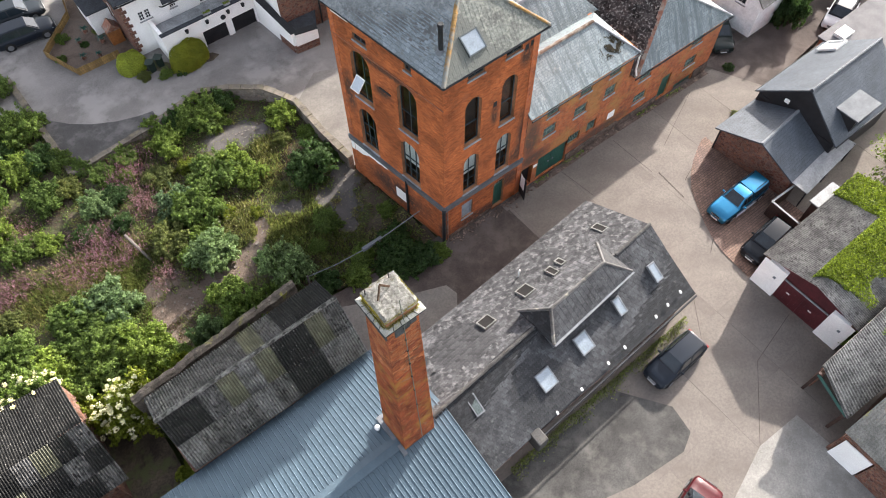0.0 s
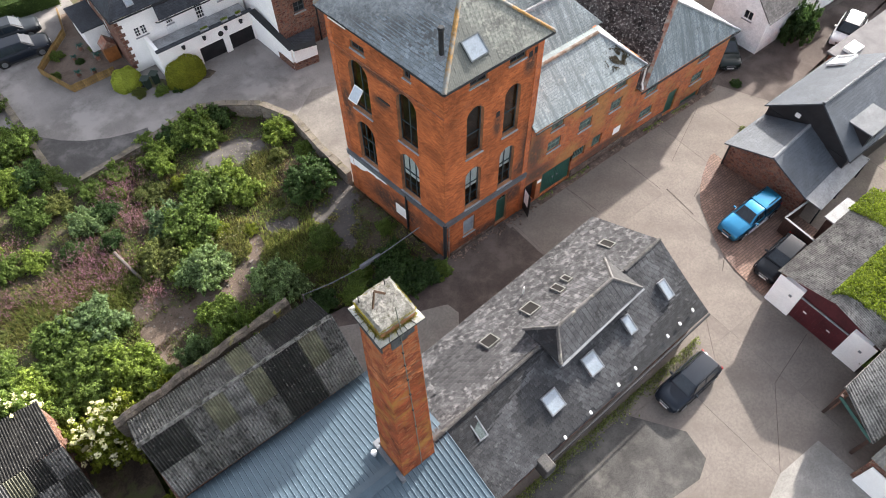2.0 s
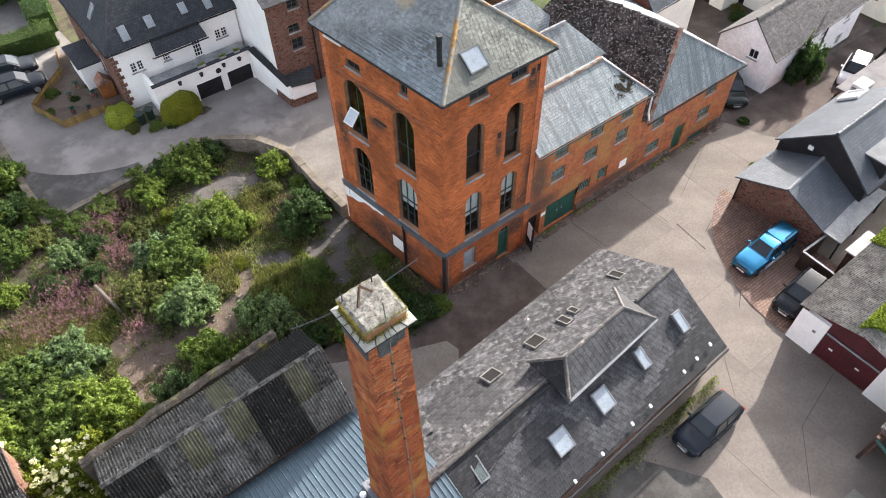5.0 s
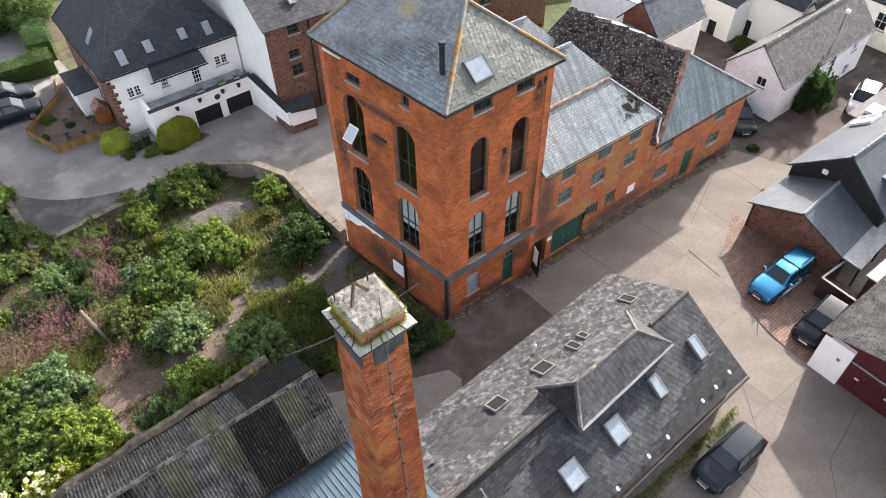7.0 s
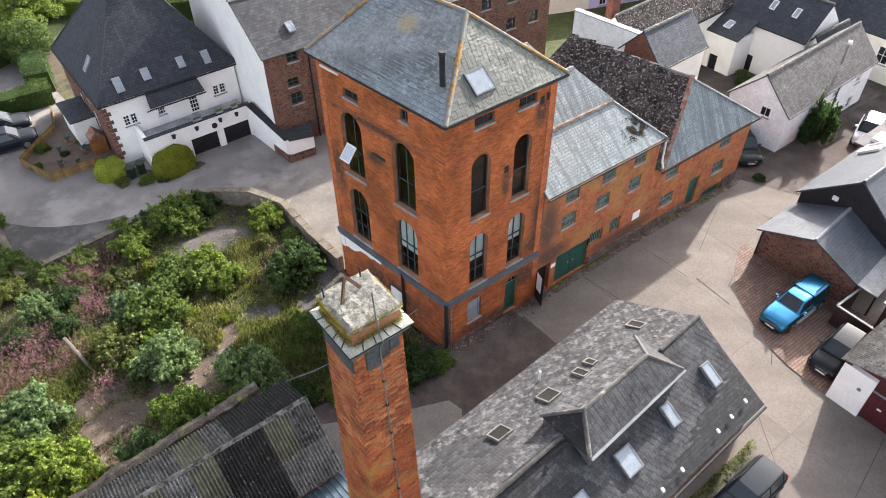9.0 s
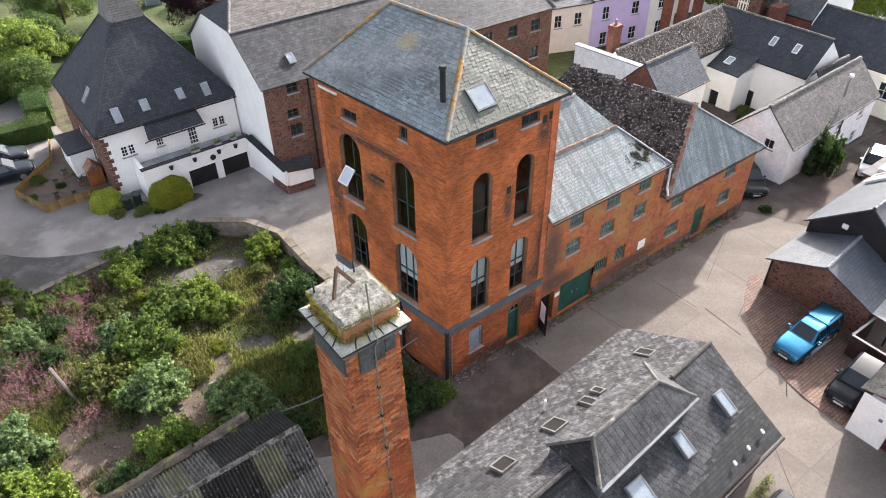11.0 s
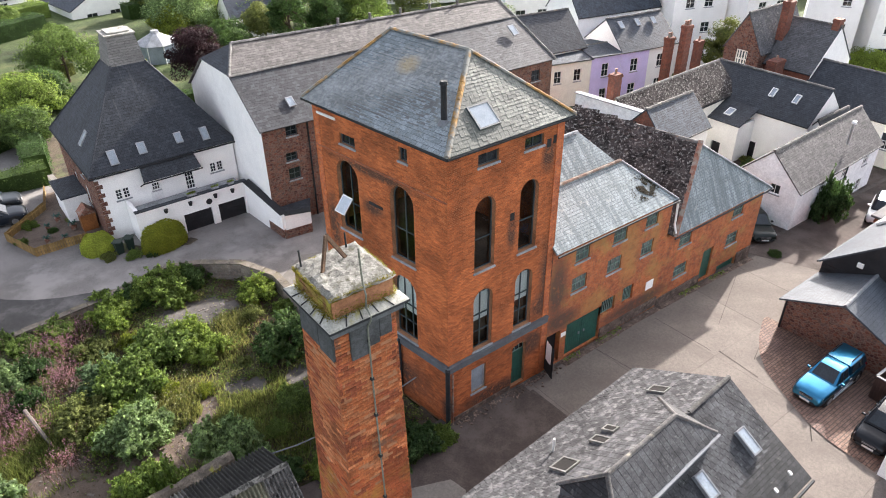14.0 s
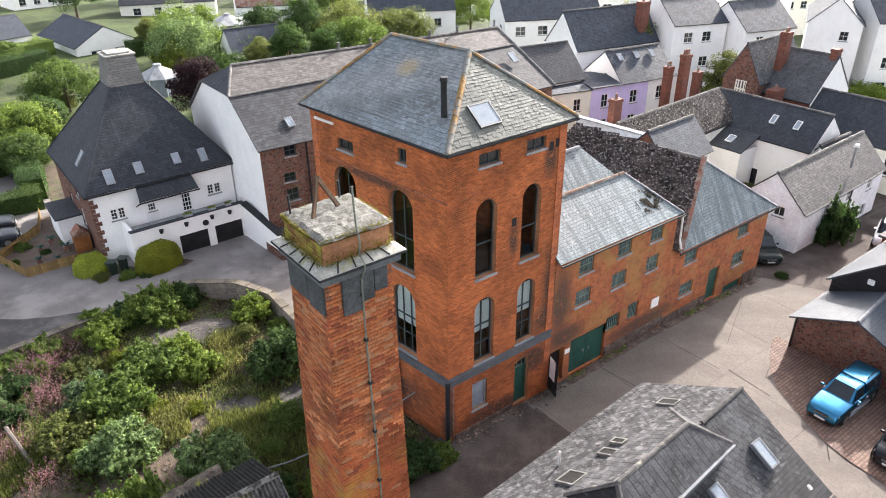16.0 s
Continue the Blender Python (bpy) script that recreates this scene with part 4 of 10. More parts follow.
# facing bricks laid in courses round the openings; those by the corner are parts of their own
def face_bricks(parent, m, length, z0, z1, holes, mat, seed, singles, near):
    rnd = random.Random(seed)
    places = []
    z, course = z0, 0
    while z + 0.065 < z1:
        zm = z + 0.0325
        cuts = []
        for h in holes:
            if h[2] - 0.03 < zm < h[3]:
                hw, c = (h[1] - h[0]) / 2, (h[0] + h[1]) / 2
                arch = h[4] if len(h) > 4 else 0
                zs = h[3] - hw * arch
                if arch and zm > zs:
                    hw *= math.sqrt(max(0.0, 1 - ((zm - zs) / (hw * arch)) ** 2))
                cuts.append((c - hw, c + hw))
        s, gaps = 0.0, []
        for a, b in sorted(cuts):
            gaps.append((s, a))
            s = b
        gaps.append((s, length))
        for a, b in gaps:
            e = -0.1125 * (course % 2) - 0.225
            while e < b:
                p, q = max(e, a), min(e + 0.215, b)
                if q - p > 0.03:
                    places.append((p, q, z, rnd.uniform(0.003, 0.008)))
                e += 0.225
        z += 0.075
        course += 1
    full = [i for i, (p, q, *_) in enumerate(places) if q - p > 0.214]
    chosen = set(sorted(full, key=lambda i: math.hypot(places[i][0] - near[0], places[i][2] - near[1]))[:singles])
    vs, fs = [], []
    shared = bpy.data.meshes.new("brick")
    quads = ((0, 1, 5, 4), (4, 5, 6, 7), (1, 2, 6, 5), (2, 3, 7, 6), (3, 0, 4, 7))
    corners = ((0, -0.02, 0), (1, -0.02, 0), (1, -0.02, 1), (0, -0.02, 1), (0, 1, 0), (1, 1, 0), (1, 1, 1), (0, 1, 1))
    shared.from_pydata([((x - 0.5) * 0.215, 0.006 * y if y > 0 else y, (w - 0.5) * 0.065) for x, y, w in corners], [], [q[::-1] for q in quads])
    shared.materials.append(M[mat])
    for i, (p, q, z, k) in enumerate(places):
        if i in chosen:
            o = new("brick", shared)
            o.parent = parent
            o.matrix_basis = m @ Matrix.Translation(((p + q) / 2, k - 0.006, z + 0.0325))
            continue
        n0 = len(vs)
        for x, y, w in corners:
            vs.append(m @ V(p + (q - p) * x, k if y > 0 else y, z + 0.065 * w))
        fs += [tuple(n0 + j for j in f[::-1]) for f in quads]
    me = bpy.data.meshes.new("brickwork")
    me.from_pydata(vs, [], fs)
    me.materials.append(M[mat])
    o = new("brickwork", me)
    o.parent = parent
    return stuff(o)


wall_r, wall_l = [o for o in tower.children if o.name.startswith("wall")][:2]
face_bricks(wall_r, m_r, 6.0, -0.05, 13.25, R_HOLES, "brick_tower", 51, 150, (1.0, 7.2))
face_bricks(wall_l, m_l, LL, -0.05, 13.25, L_HOLES, "brick_tower", 52, 150, (LL - 1.0, 7.2))
# dark rooms behind the glass: floors and an inner lining
bm = bmesh.new()
for z in (0.0, 3.2, 7.4, 11.7):
    prism(bm, [(0.45, 0.45, z), (5.5, 0.45, z), (4.6, 7.6, z), (-0.5, 7.55, z)], (0, 0, 0.15))
part("floor", bm, surface("bare_floorboards", (0.16, 0.11, 0.07), 0.2, 0.8), tower)
# tilted casement left open
wm = Matrix.Translation(m_l @ V(LL - 6.03, 0.02, 9.55)) @ m_l.to_3x3().to_4x4() @ Matrix.Rotation(radians(42), 4, "X")
bm = bmesh.new()
box(bm, (-0.33, 0.0, -0.06), (0.33, 0.05, 0.0), wm)
box(bm, (-0.33, 0.0, -0.82), (0.33, 0.05, -0.77), wm)
box(bm, (-0.33, 0.0, -0.769), (-0.29, 0.05, -0.061), wm)
box(bm, (0.29, 0.0, -0.769), (0.33, 0.05, -0.061), wm)
cas = part("casement", bm, "frame_white", tower, "top-hung casement standing open")
bm = bmesh.new()
box(bm, (-0.29, 0.02, -0.77), (0.29, 0.03, -0.06), wm)
# The sky's reflection on the tilted pane is put into its colour.
part("pane", bm, surface("painted_sky_reflection_glass", (0.42, 0.47, 0.52), 0.08, 0.1, bumpy=0), cas)
# green door with fanlight
bm = bmesh.new()
h = R_HOLES[6]
for k in range(5):
    w0 = (h[1] - h[0]) / 5
    box(bm, (h[0] + k * w0 + 0.006, -0.2, 0.1), (h[0] + (k + 1) * w0 - 0.006, -0.16, 2.05), m_r)
dr = part("door", bm, "green_door", tower, "dark green boarded door")
bm = bmesh.new()
box(bm, (h[0] + 0.08, -0.165, 1.0), (h[0] + 0.14, -0.1, 1.12), m_r)
part("handle", bm, "dark_metal", dr)
window(tower, m_r, (h[0], h[1], 2.08, 2.62, 0.5), (2, 0), "frame_green", "glass", 0.16, sill=None, fw=0.04, name="fanlight")
# vents, iron patches, brick wear
for s, z, w, hh in ((3.22, 9.55, 0.24, 0.36), (5.05, 12.3, 0.24, 0.36), (5.4, 12.38, 0.24, 0.36)):
    bm = bmesh.new()
    box(bm, (s, -0.02, z), (s + w, 0.012, z + hh), m_r)
    part("vent", bm, "dark_metal", tower)
bm = bmesh.new()
box(bm, (LL - 4.6, 0.0, 9.75), (LL - 3.75, 0.05, 9.87), m_l)
part("iron_bracket", bm, "dark_metal", tower)
bm = bmesh.new()
box(bm, (0.35, 0.0, 12.95), (1.6, 0.07, 13.05), m_l)
part("cable_trunking", bm, "frame_white", tower)
bm = bmesh.new()
box(bm, (0.3, 0.0, 0.0), (3.7, 0.06, 0.28), m_r, 0.02)
part("plinth", bm, "plinth", tower, "dark weathered stone plinth")
# rainwater pipe on the corner
bm = bmesh.new()
tube(bm, [(-0.16, -0.16, 3.45), (-0.16, -0.16, 0.02)], 0.11, 10)
part("drainpipe", bm, "dark_metal", tower, "thick black rainwater pipe")
bm = bmesh.new()
tube(bm, [(0.12, -0.14, 3.1), (0.12, -0.14, 0.02)], 0.05, 8)
part("drainpipe", bm, "ridge_red", tower)
bm = bmesh.new()
lp = m_l @ V(LL - 3.05, 0.1, 0)
tube(bm, [(lp.x, lp.y, 3.4), (lp.x, lp.y, 0.0)], 0.07, 8)
part("drainpipe", bm, "dark_metal", tower)
# roof window and flue
tagged(skylight((1.5, -0.02, 13.97), (2.55, 0.02, 13.97), (1.66, 0.76, 14.58), "large roof window with pale glass on the tower roof", frame="frame_dark"), group="")
fl = thing("flue_pipe", "black metal stove flue standing on the slate roof", "flue")
bm = bmesh.new()
tube(bm, [(0.58, 0.89, 14.2), (0.58, 0.89, 15.62)], 0.12, 12)
part("pipe", bm, "dark_metal", fl)
bm = bmesh.new()
tube(bm, [(0.58, 0.89, 15.62), (0.58, 0.89, 15.66), (0.58, 0.89, 15.78)], [0.12, 0.16, 0.13], 12)
part("cowl", bm, "dark_metal", fl)
bm = bmesh.new()
tube(bm, [(0.58, 0.89, 14.15), (0.58, 0.89, 14.36)], [0.26, 0.13], 12)
part("flashing", bm, "lead", fl)

# ---- the range beside the tower ----
range_a = thing("range_building", "two-storey orange-red brick range with pale slate roof beside the tower", "building")
A_HOLES = [(1.55, 2.5, 5.68, 6.48), (4.2, 5.2, 5.68, 6.48), (6.65, 7.6, 5.68, 6.48), (1.48, 2.5, 3.98, 4.83), (4.0, 5.05, 3.98, 4.83), (6.6, 7.55, 3.98, 4.83),
           (3.95, 5.0, 1.45, 2.34), (5.6, 6.45, 1.45, 2.45), (1.42, 3.95, 0.05, 2.1), (0.0 + 0.05, 1.0, 0.05, 2.0)]
_, m_a = wall(range_a, (6.0, 0), (14.7, 0), -0.2, 6.95, A_HOLES, "brick_range", 0.35)
wall(range_a, (14.7, 0.0), (14.7, 9), -0.5, 6.95, [], "brick_range", 0.3)
for h in A_HOLES[:6]:
    window(range_a, m_a, h, (2, 1), "frame_green", "glass_dusty", 0.07, fw=0.05, bw=0.035)
for h in A_HOLES[6:8]:
    window(range_a, m_a, h, (6, 0), "frame_green", "glass", 0.12, sill=None, fw=0.05, bw=0.045)
RX = (12.4, 1.9, 8.9)
for pl, pc in (([(5.9, -0.35, 7.0), (14.6, -0.35, 6.9), RX, (5.9, 1.9, 8.9)], 1), ([(14.6, -0.35, 6.9), (14.9, 3.9, 6.9), RX], 2), ([(14.9, 3.9, 6.9), (4.9, 3.9, 6.95), (4.9, 1.9, 8.9), RX], 0)):
    rf = roof_slope(range_a, pl, "slate_pale")
for y0 in (3.9, 7.6):
    zr = 8.9
    pk = (13.4, y0 + 1.85, zr)
    roof_slope(range_a, [(4.9, y0, 6.95), (15.3, y0, 6.9), pk, (4.9, y0 + 1.85, zr)], "slate_pale")
    roof_slope(range_a, [(15.3, y0, 6.9), (15.3, y0 + 3.7, 6.9), pk], "slate_pale")
    roof_slope(range_a, [(15.3, y0 + 3.7, 6.9), (4.9, y0 + 3.7, 6.95), (4.9, y0 + 1.85, zr), pk], "slate_pale")
    bm = bmesh.new()
    ridge_strip(bm, (5.2, y0 + 1.85, zr + 0.03), pk)
    part("ridge", bm, "lead", range_a)
bm = bmesh.new()
ridge_strip(bm, (5.9, 1.9, 8.92), V(*RX) + V(0, 0, 0.02), 0.12, 0.045)
part("ridge", bm, "ridge_brown", range_a, "weathered brown ridge tiles")
for a, b in (((14.6, -0.35, 6.92), RX),):
    bm = bmesh.new()
    ridge_strip(bm, a, b, 0.1, 0.04)
    part("hip", bm, "lead", range_a)
bm = bmesh.new()
tube(bm, [(5.9, -0.42, 6.9), (14.65, -0.42, 6.82)], 0.05, 8)
part("gutter", bm, "dark_metal", range_a)
bm = bmesh.new()
tube(bm, [(14.62, -0.42, 6.8), (14.66, -0.3, 6.6), (14.9, -0.2, 5.2), (15.0, -0.3, 4.7)], 0.055, 8)
part("drainpipe", bm, "frame_white", range_a)
# green garage doors with two leaves
for k in range(2):
    bm = bmesh.new()
    s0 = 1.44 + k * 1.255
    for j in range(8):
        w0 = 1.235 / 8
        box(bm, (s0 + j * w0 + 0.004, -0.16, 0.05), (s0 + (j + 1) * w0 - 0.004, -0.12, 2.08), m_a)
    box(bm, (s0, -0.118, 1.75), (s0 + 1.235, -0.1, 1.9), m_a)
    lf = part("door_leaf", bm, "green_door", range_a, "dark green boarded garage door leaf")
    bm = bmesh.new()
    box(bm, (s0 + (1.0 if k == 0 else 0.12), -0.118, 0.95), (s0 + (1.1 if k == 0 else 0.22), -0.06, 1.08), m_a)
    part("latch", bm, "lead", lf)
# a door standing open into the yard
bm = bmesh.new()
om = m_a @ Matrix.Translation((0.05, 0.0, 0.05)) @ Matrix.Rotation(radians(108), 4, "Z")
box(bm, (0.0, 0.0, 0.0), (0.85, 0.05, 1.85), om, 0.01)
od = part("open_door", bm, "dark_metal", range_a, "dark door standing open")
bm = bmesh.new()
box(bm, (0.3, -0.012, 0.75), (0.62, -0.002, 1.75), om)
part("panel", bm, "white", od, "white door panel")
bm = bmesh.new()
box(bm, (0.14, 0.052, 0.75), (0.66, 0.062, 1.9), om)
part("panel", bm, "white", od, "white door panel")
# Black panel closes the opening in place of the unlit room behind.
bm = bmesh.new()
box(bm, (0.05, -0.34, 0.05), (1.0, -0.3, 2.0), m_a)
part("doorway", bm, "black_board", range_a)
bm = bmesh.new()
box(bm, (7.55, 0.0, 1.45), (8.15, 0.03, 2.0), m_a)
part("notice_board", bm, "white", range_a, "blank white notice board")
bm = bmesh.new()
box(bm, (1.05, 0.0, 1.5), (1.38, 0.02, 1.75), m_a)
part("notice", bm, "white", range_a, "small white notice")
bm = bmesh.new()
box(bm, (3.98, 0.0, 0.0), (8.7, 0.09, 0.6), m_a, 0.03)
part("plinth", bm, "plinth", range_a, "weathered stone plinth")

range_b = thing("range_building", "lower orange-red brick range with pale hipped slate roof", "building")
B_HOLES = [(1.3, 2.4, 3.22, 4.0), (6.35, 7.4, 3.25, 4.05), (1.3, 2.5, 1.15, 1.95), (6.3, 7.45, 1.3, 2.15), (4.05, 5.05, -0.2, 1.9), (5.9, 7.8, -0.62, 0.1)]
_, m_b = wall(range_b, (14.7, 0), (24.1, 0), (-0.4, -0.9), 4.45, B_HOLES, "brick_range", 0.35)
# Unseen end wall: dull stone cuts orange bounce light onto the cottage gable.
wall(range_b, (24.1, 0), (24.1, 9), -1.0, 4.45, [], "stone_red", 0.35)
for h in B_HOLES[:4]:
    window(range_b, m_b, h, (2, 1), "frame_green", "glass_dusty", 0.07, fw=0.05, bw=0.035)
for nm, lab, s0, s1, z0, z1, n in (("door", "dark green boarded door", 4.05, 5.05, -0.2, 1.9, 6), ("hatch", "low green boarded hatch", 5.9, 7.8, -0.62, 0.1, 10)):
    bm = bmesh.new()
    box(bm, (s0, -0.19, z0), (s1, -0.161, z1), m_b)
    leaf = part(nm, bm, "green_door", range_b, lab)
    for j in range(n):
        bm = bmesh.new()
        w0 = (s1 - s0) / n
        box(bm, (s0 + j * w0 + 0.004, -0.16, z0), (s0 + (j + 1) * w0 - 0.004, -0.12, z1), m_b)
        part("board", bm, "green_door", leaf)
bm = bmesh.new()
box(bm, (0.0, 0.0, -0.5), (4.0, 0.08, 0.35), m_b, 0.02)
part("plinth", bm, "plinth", range_b)
bm = bmesh.new()
box(bm, (7.85, 0.0, -0.9), (9.35, 0.08, 0.3), m_b, 0.02)
part("plinth", bm, "plinth", range_b)
R2, R3 = (18.95, 1.7, 8.03), (16.7, 8.9, 8.45)
roof_slope(range_b, [(15.1, -0.25, 4.4), (24.4, -0.25, 4.35), R2], "slate_pale")
roof_slope(range_b, [(24.4, -0.25, 4.35), (24.4, 10, 4.35), R3, R2], "slate_pale")
rough_poly = [R2, R3, (12.9, 8.9, 6.6), (15.0, -0.2, 4.45)]
rf = roof_slope(range_b, rough_poly, "slate_rough")
slates(rf, [V(*q) + V(0, 0, 0.01) for q in rough_poly], "slate_mossy", 0.27, 0.2, 41, missing=0.03)
bm = bmesh.new()
ridge_strip(bm, V(*R2) + V(0, 0, 0.05), V(*R3) + V(0, 0, 0.05), 0.16)
part("ridge", bm, "ridge_grey", range_b)
bm = bmesh.new()
d0, d1 = V(15.0, -0.3, 4.55), V(*R2) + V(0, 0, 0.1)
sd = (d1 - d0).cross(V(0, 0, 1)).normalized() * 0.14
prism(bm, [d0 - sd, d0 + sd, d1 + sd, d1 - sd], (0, 0, 0.1))
part("verge", bm, "ridge_red", range_b, "red clay verge tiles")
bm = bmesh.new()
ridge_strip(bm, (24.4, -0.25, 4.37), R2, 0.1, 0.05)
part("hip", bm, "lead", range_b)
bm = bmesh.new()
tube(bm, [(15.0, -0.32, 4.33), (24.45, -0.32, 4.28)], 0.05, 8)
part("gutter", bm, "dark_metal", range_b)

# ---- slate barn ----
barn = thing("slate_barn", "long low stone barn with dark lichened slate roof and skylights", "barn")
BZ = 4.78
SEP = [(-8.5, -12.85, 2.58), (7.55, -12.4, 2.6), (7.45, -8.43, BZ), (-8.2, -9.5, BZ)]
NWP = [(7.45, -4.25, 2.3), (-8.4, -5.1, 2.3), (-8.2, -9.5, BZ), (7.45, -8.43, BZ)]
barn_se = roof_slope(barn, [(x, y, z - 0.09) for x, y, z in SEP], "slate_barn")
barn_nw = roof_slope(barn, [(x, y, z - 0.09) for x, y, z in NWP], "slate_barn")
wall(barn, (-8.4, -12.5), (7.2, -12.1), -0.1, 2.55, [(6.0, 7.2, 1.0, 1.9), (10.0, 11.2, 1.0, 1.9)], "stone_red", 0.3)
wall(barn, (7.0, -12.1), (7.0, -4.6), -0.1, 2.4, [], "stone_red", 0.3, apex=[(3.6, 4.6)])
wall(barn, (7.0, -4.6), (-8.3, -5.3), -0.1, 2.25, [], "stone_red", 0.3)
wall(barn, (-8.3, -5.3), (-8.3, -12.5), -0.1, 2.35, [], "stone_red", 0.3, apex=[(4.1, 4.6)])
for (a, b) in ((V(-8.2, -9.5, BZ + 0.04), V(-1.6, -9.07, BZ + 0.04)), (V(4.6, -8.63, BZ + 0.03), V(7.45, -8.43, BZ + 0.03))):
    bm = bmesh.new()
    ridge_strip(bm, a, b, 0.09, 0.035)
    part("ridge", bm, "ridge_dark", barn)
# raised hipped lantern roof astride the ridge
LA, LB = (-0.56, -9.08, 5.62), (3.31, -8.82, 5.62)
LW, LS, LN, LE = (-1.55, -7.85, 4.72), (-1.4, -10.35, 4.72), (4.4, -7.45, 4.72), (4.62, -9.85, 4.72)
for pl in ([LW, LN, LB, LA], [LS, LE, LB, LA], [LW, LS, LA], [LN, LE, LB]):
    rf = roof_slope(barn, pl, "slate_barn" if pl[0] is not LW or len(pl) == 3 else "slate_barn_lichen", 0.07)
for a, b in ((LA, LB), (LW, LA), (LS, LA), (LN, LB), (LE, LB)):
    bm = bmesh.new()
    ridge_strip(bm, V(*a) + V(0, 0, 0.02), V(*b) + V(0, 0, 0.02), 0.09, 0.05)
    part("hip", bm, "ridge_grey", barn)
bm = bmesh.new()
lw = [V(*q) + (V(1.5, -8.9, 0) - V(q[0], q[1], 0)).normalized() * 0.18 for q in (LW, LS, LE, LN)]
for i in range(4):
    a, b = lw[i], lw[(i + 1) % 4]
    quad(bm, V(a.x, a.y, 3.2), V(b.x, b.y, 3.2), V(b.x, b.y, 4.68), V(a.x, a.y, 4.68))
part("lantern_wall", bm, "fascia_grey", barn)
bm = bmesh.new()
a, b = V(*LS), V(*LE)
sd = V(0.02, -0.13, -0.0)
prism(bm, [a + sd, b + sd, b, a], (0, 0, -0.07))
part("gutter", bm, "lead", barn, "grey lead-lined gutter")
bm = bmesh.new()
tube(bm, [(-4.2, -13.0, 2.5), (7.5, -12.5, 2.5)], 0.06, 6)
part("gutter", bm, "dark_metal", barn)
# stone kneeler by the eaves
bm = bmesh.new()
box(bm, (-4.7, -13.3, 1.6), (-4.1, -12.5, 2.65), None, 0.05)
part("kneeler", bm, "ridge_dark", barn)

for k, (a, b, c, lab, pane) in enumerate((
        ((5.77, -10.84, 3.52), (6.27, -10.84, 3.52), (5.77, -9.94, 4.03), "narrow roof window with pale glass on the barn", "glass_pale"),
        ((2.88, -11.02, 3.46), (3.39, -11.02, 3.46), (2.86, -10.18, 3.94), "narrow roof window with pale glass on the barn", "glass_pale"),
        ((-0.11, -11.37, 3.3), (0.76, -11.34, 3.3), (-0.16, -10.48, 3.81), "square roof window with pale glass on the barn", "glass_pale"),
        ((-2.9, -11.6, 3.21), (-1.97, -11.56, 3.21), (-3.0, -10.73, 3.7), "square roof window with pale glass on the barn", "glass_pale"),
        ((-6.43, -10.56, 3.84), (-5.94, -10.56, 3.84), (-6.54, -9.63, 4.36), "old roof window with mossy glass on the barn", "glass_dusty"))):
    skylight(a, b, c, lab, frame="lead", pane=pane, raised=0.12)
for q in ((-2.4, -6.68, 3.32, 0.8, 0.8), (0.38, -6.55, 3.3, 0.8, 0.85), (2.05, -6.62, 3.4, 0.44, 0.8), (2.8, -6.52, 3.38, 0.38, 0.62), (6.1, -6.16, 3.25, 0.5, 0.9)):
    x, y, z, w, h = q
    skylight((x, y, z + 0.02), (x - w, y - w * 0.045, z + 0.02), (x, y - h * 0.87, z + 0.49 * h), "small dark open rooflight on the lichened slope", frame="skylight_kerb", pane="dark_well", raised=0.17, group="rooflights")
vent_ob = None
for x, y, z in ((6.71, -11.87, 2.91), (5.63, -11.97, 2.86), (4.64, -12.05, 2.83), (2.13, -12.24, 2.76), (0.86, -12.32, 2.74), (-1.15, -12.47, 2.68), (-2.92, -12.59, 2.64)):
    if vent_ob is None:
        vent_ob = thing("roof_vent", "small white vent tile on the slate roof", "roof vent", "roof vents", at=(x, y, z + 0.02))
        bm = bmesh.new()
        box(bm, (-0.065, -0.10, 0.0), (0.065, 0.08, 0.07), Matrix.Rotation(radians(29), 4, "X"), 0.02)
        part("hood", bm, "frame_white", vent_ob)
        bm = bmesh.new()
        box(bm, (-0.05, -0.11, 0.015), (0.05, -0.098, 0.055), Matrix.Rotation(radians(29), 4, "X"))
        part("grille", bm, "dark_metal", vent_ob)
    else:
        copy_thing(vent_ob, pose(x, y, z + 0.02))
pp = thing("roof_pipe", "thin white vent pipe on the barn roof", "pipe")
bm = bmesh.new()
tube(bm, [(0.6, -5.75, 2.95), (0.6, -5.75, 3.6)], 0.045, 8)
part("pipe", bm, "frame_white", pp)

# ---- brick chimney ----
stack = thing("factory_chimney", "tall tapered square red brick chimney with mossy concrete cap", "chimney")
CX, CY = -9.25, -9.05


def half_at(z):
    return 0.83 - 0.19 * (z - 4.6) / 10.4


bm = bmesh.new()
rings = []
for z in (2.5, 4.6, 10.0, 16.5):
    w = half_at(z) - 0.012
    rings.append([bm.verts.new((CX + a * w, CY + b * w, z)) for a, b in ((-1, -1), (1, -1), (1, 1), (-1, 1))])
for s, t in zip(rings, rings[1:]):
    for k in range(4):
        bm.faces.new((s[k], s[(k + 1) % 4], t[(k + 1) % 4], t[k]))
bm.faces.new(rings[-1])
shaft = part("shaft", bm, "mortar", stack)
SX, SY = CX + 0.02, CY + 0.03
bm = bmesh.new()
box(bm, (SX - 0.72, SY - 0.75, 16.5), (SX + 0.72, SY + 0.75, 16.66))
part("corbel", bm, "fascia_grey", stack)
bm = bmesh.new()
lip, foot = [], []
for a, b in ((-1, -1), (1, -1), (1, 1), (-1, 1)):
    lip.append(V(SX + a * 0.79, SY + b * 0.82, 16.70))
    foot.append(V(SX + a * 0.60, SY + b * 0.63, 16.80))
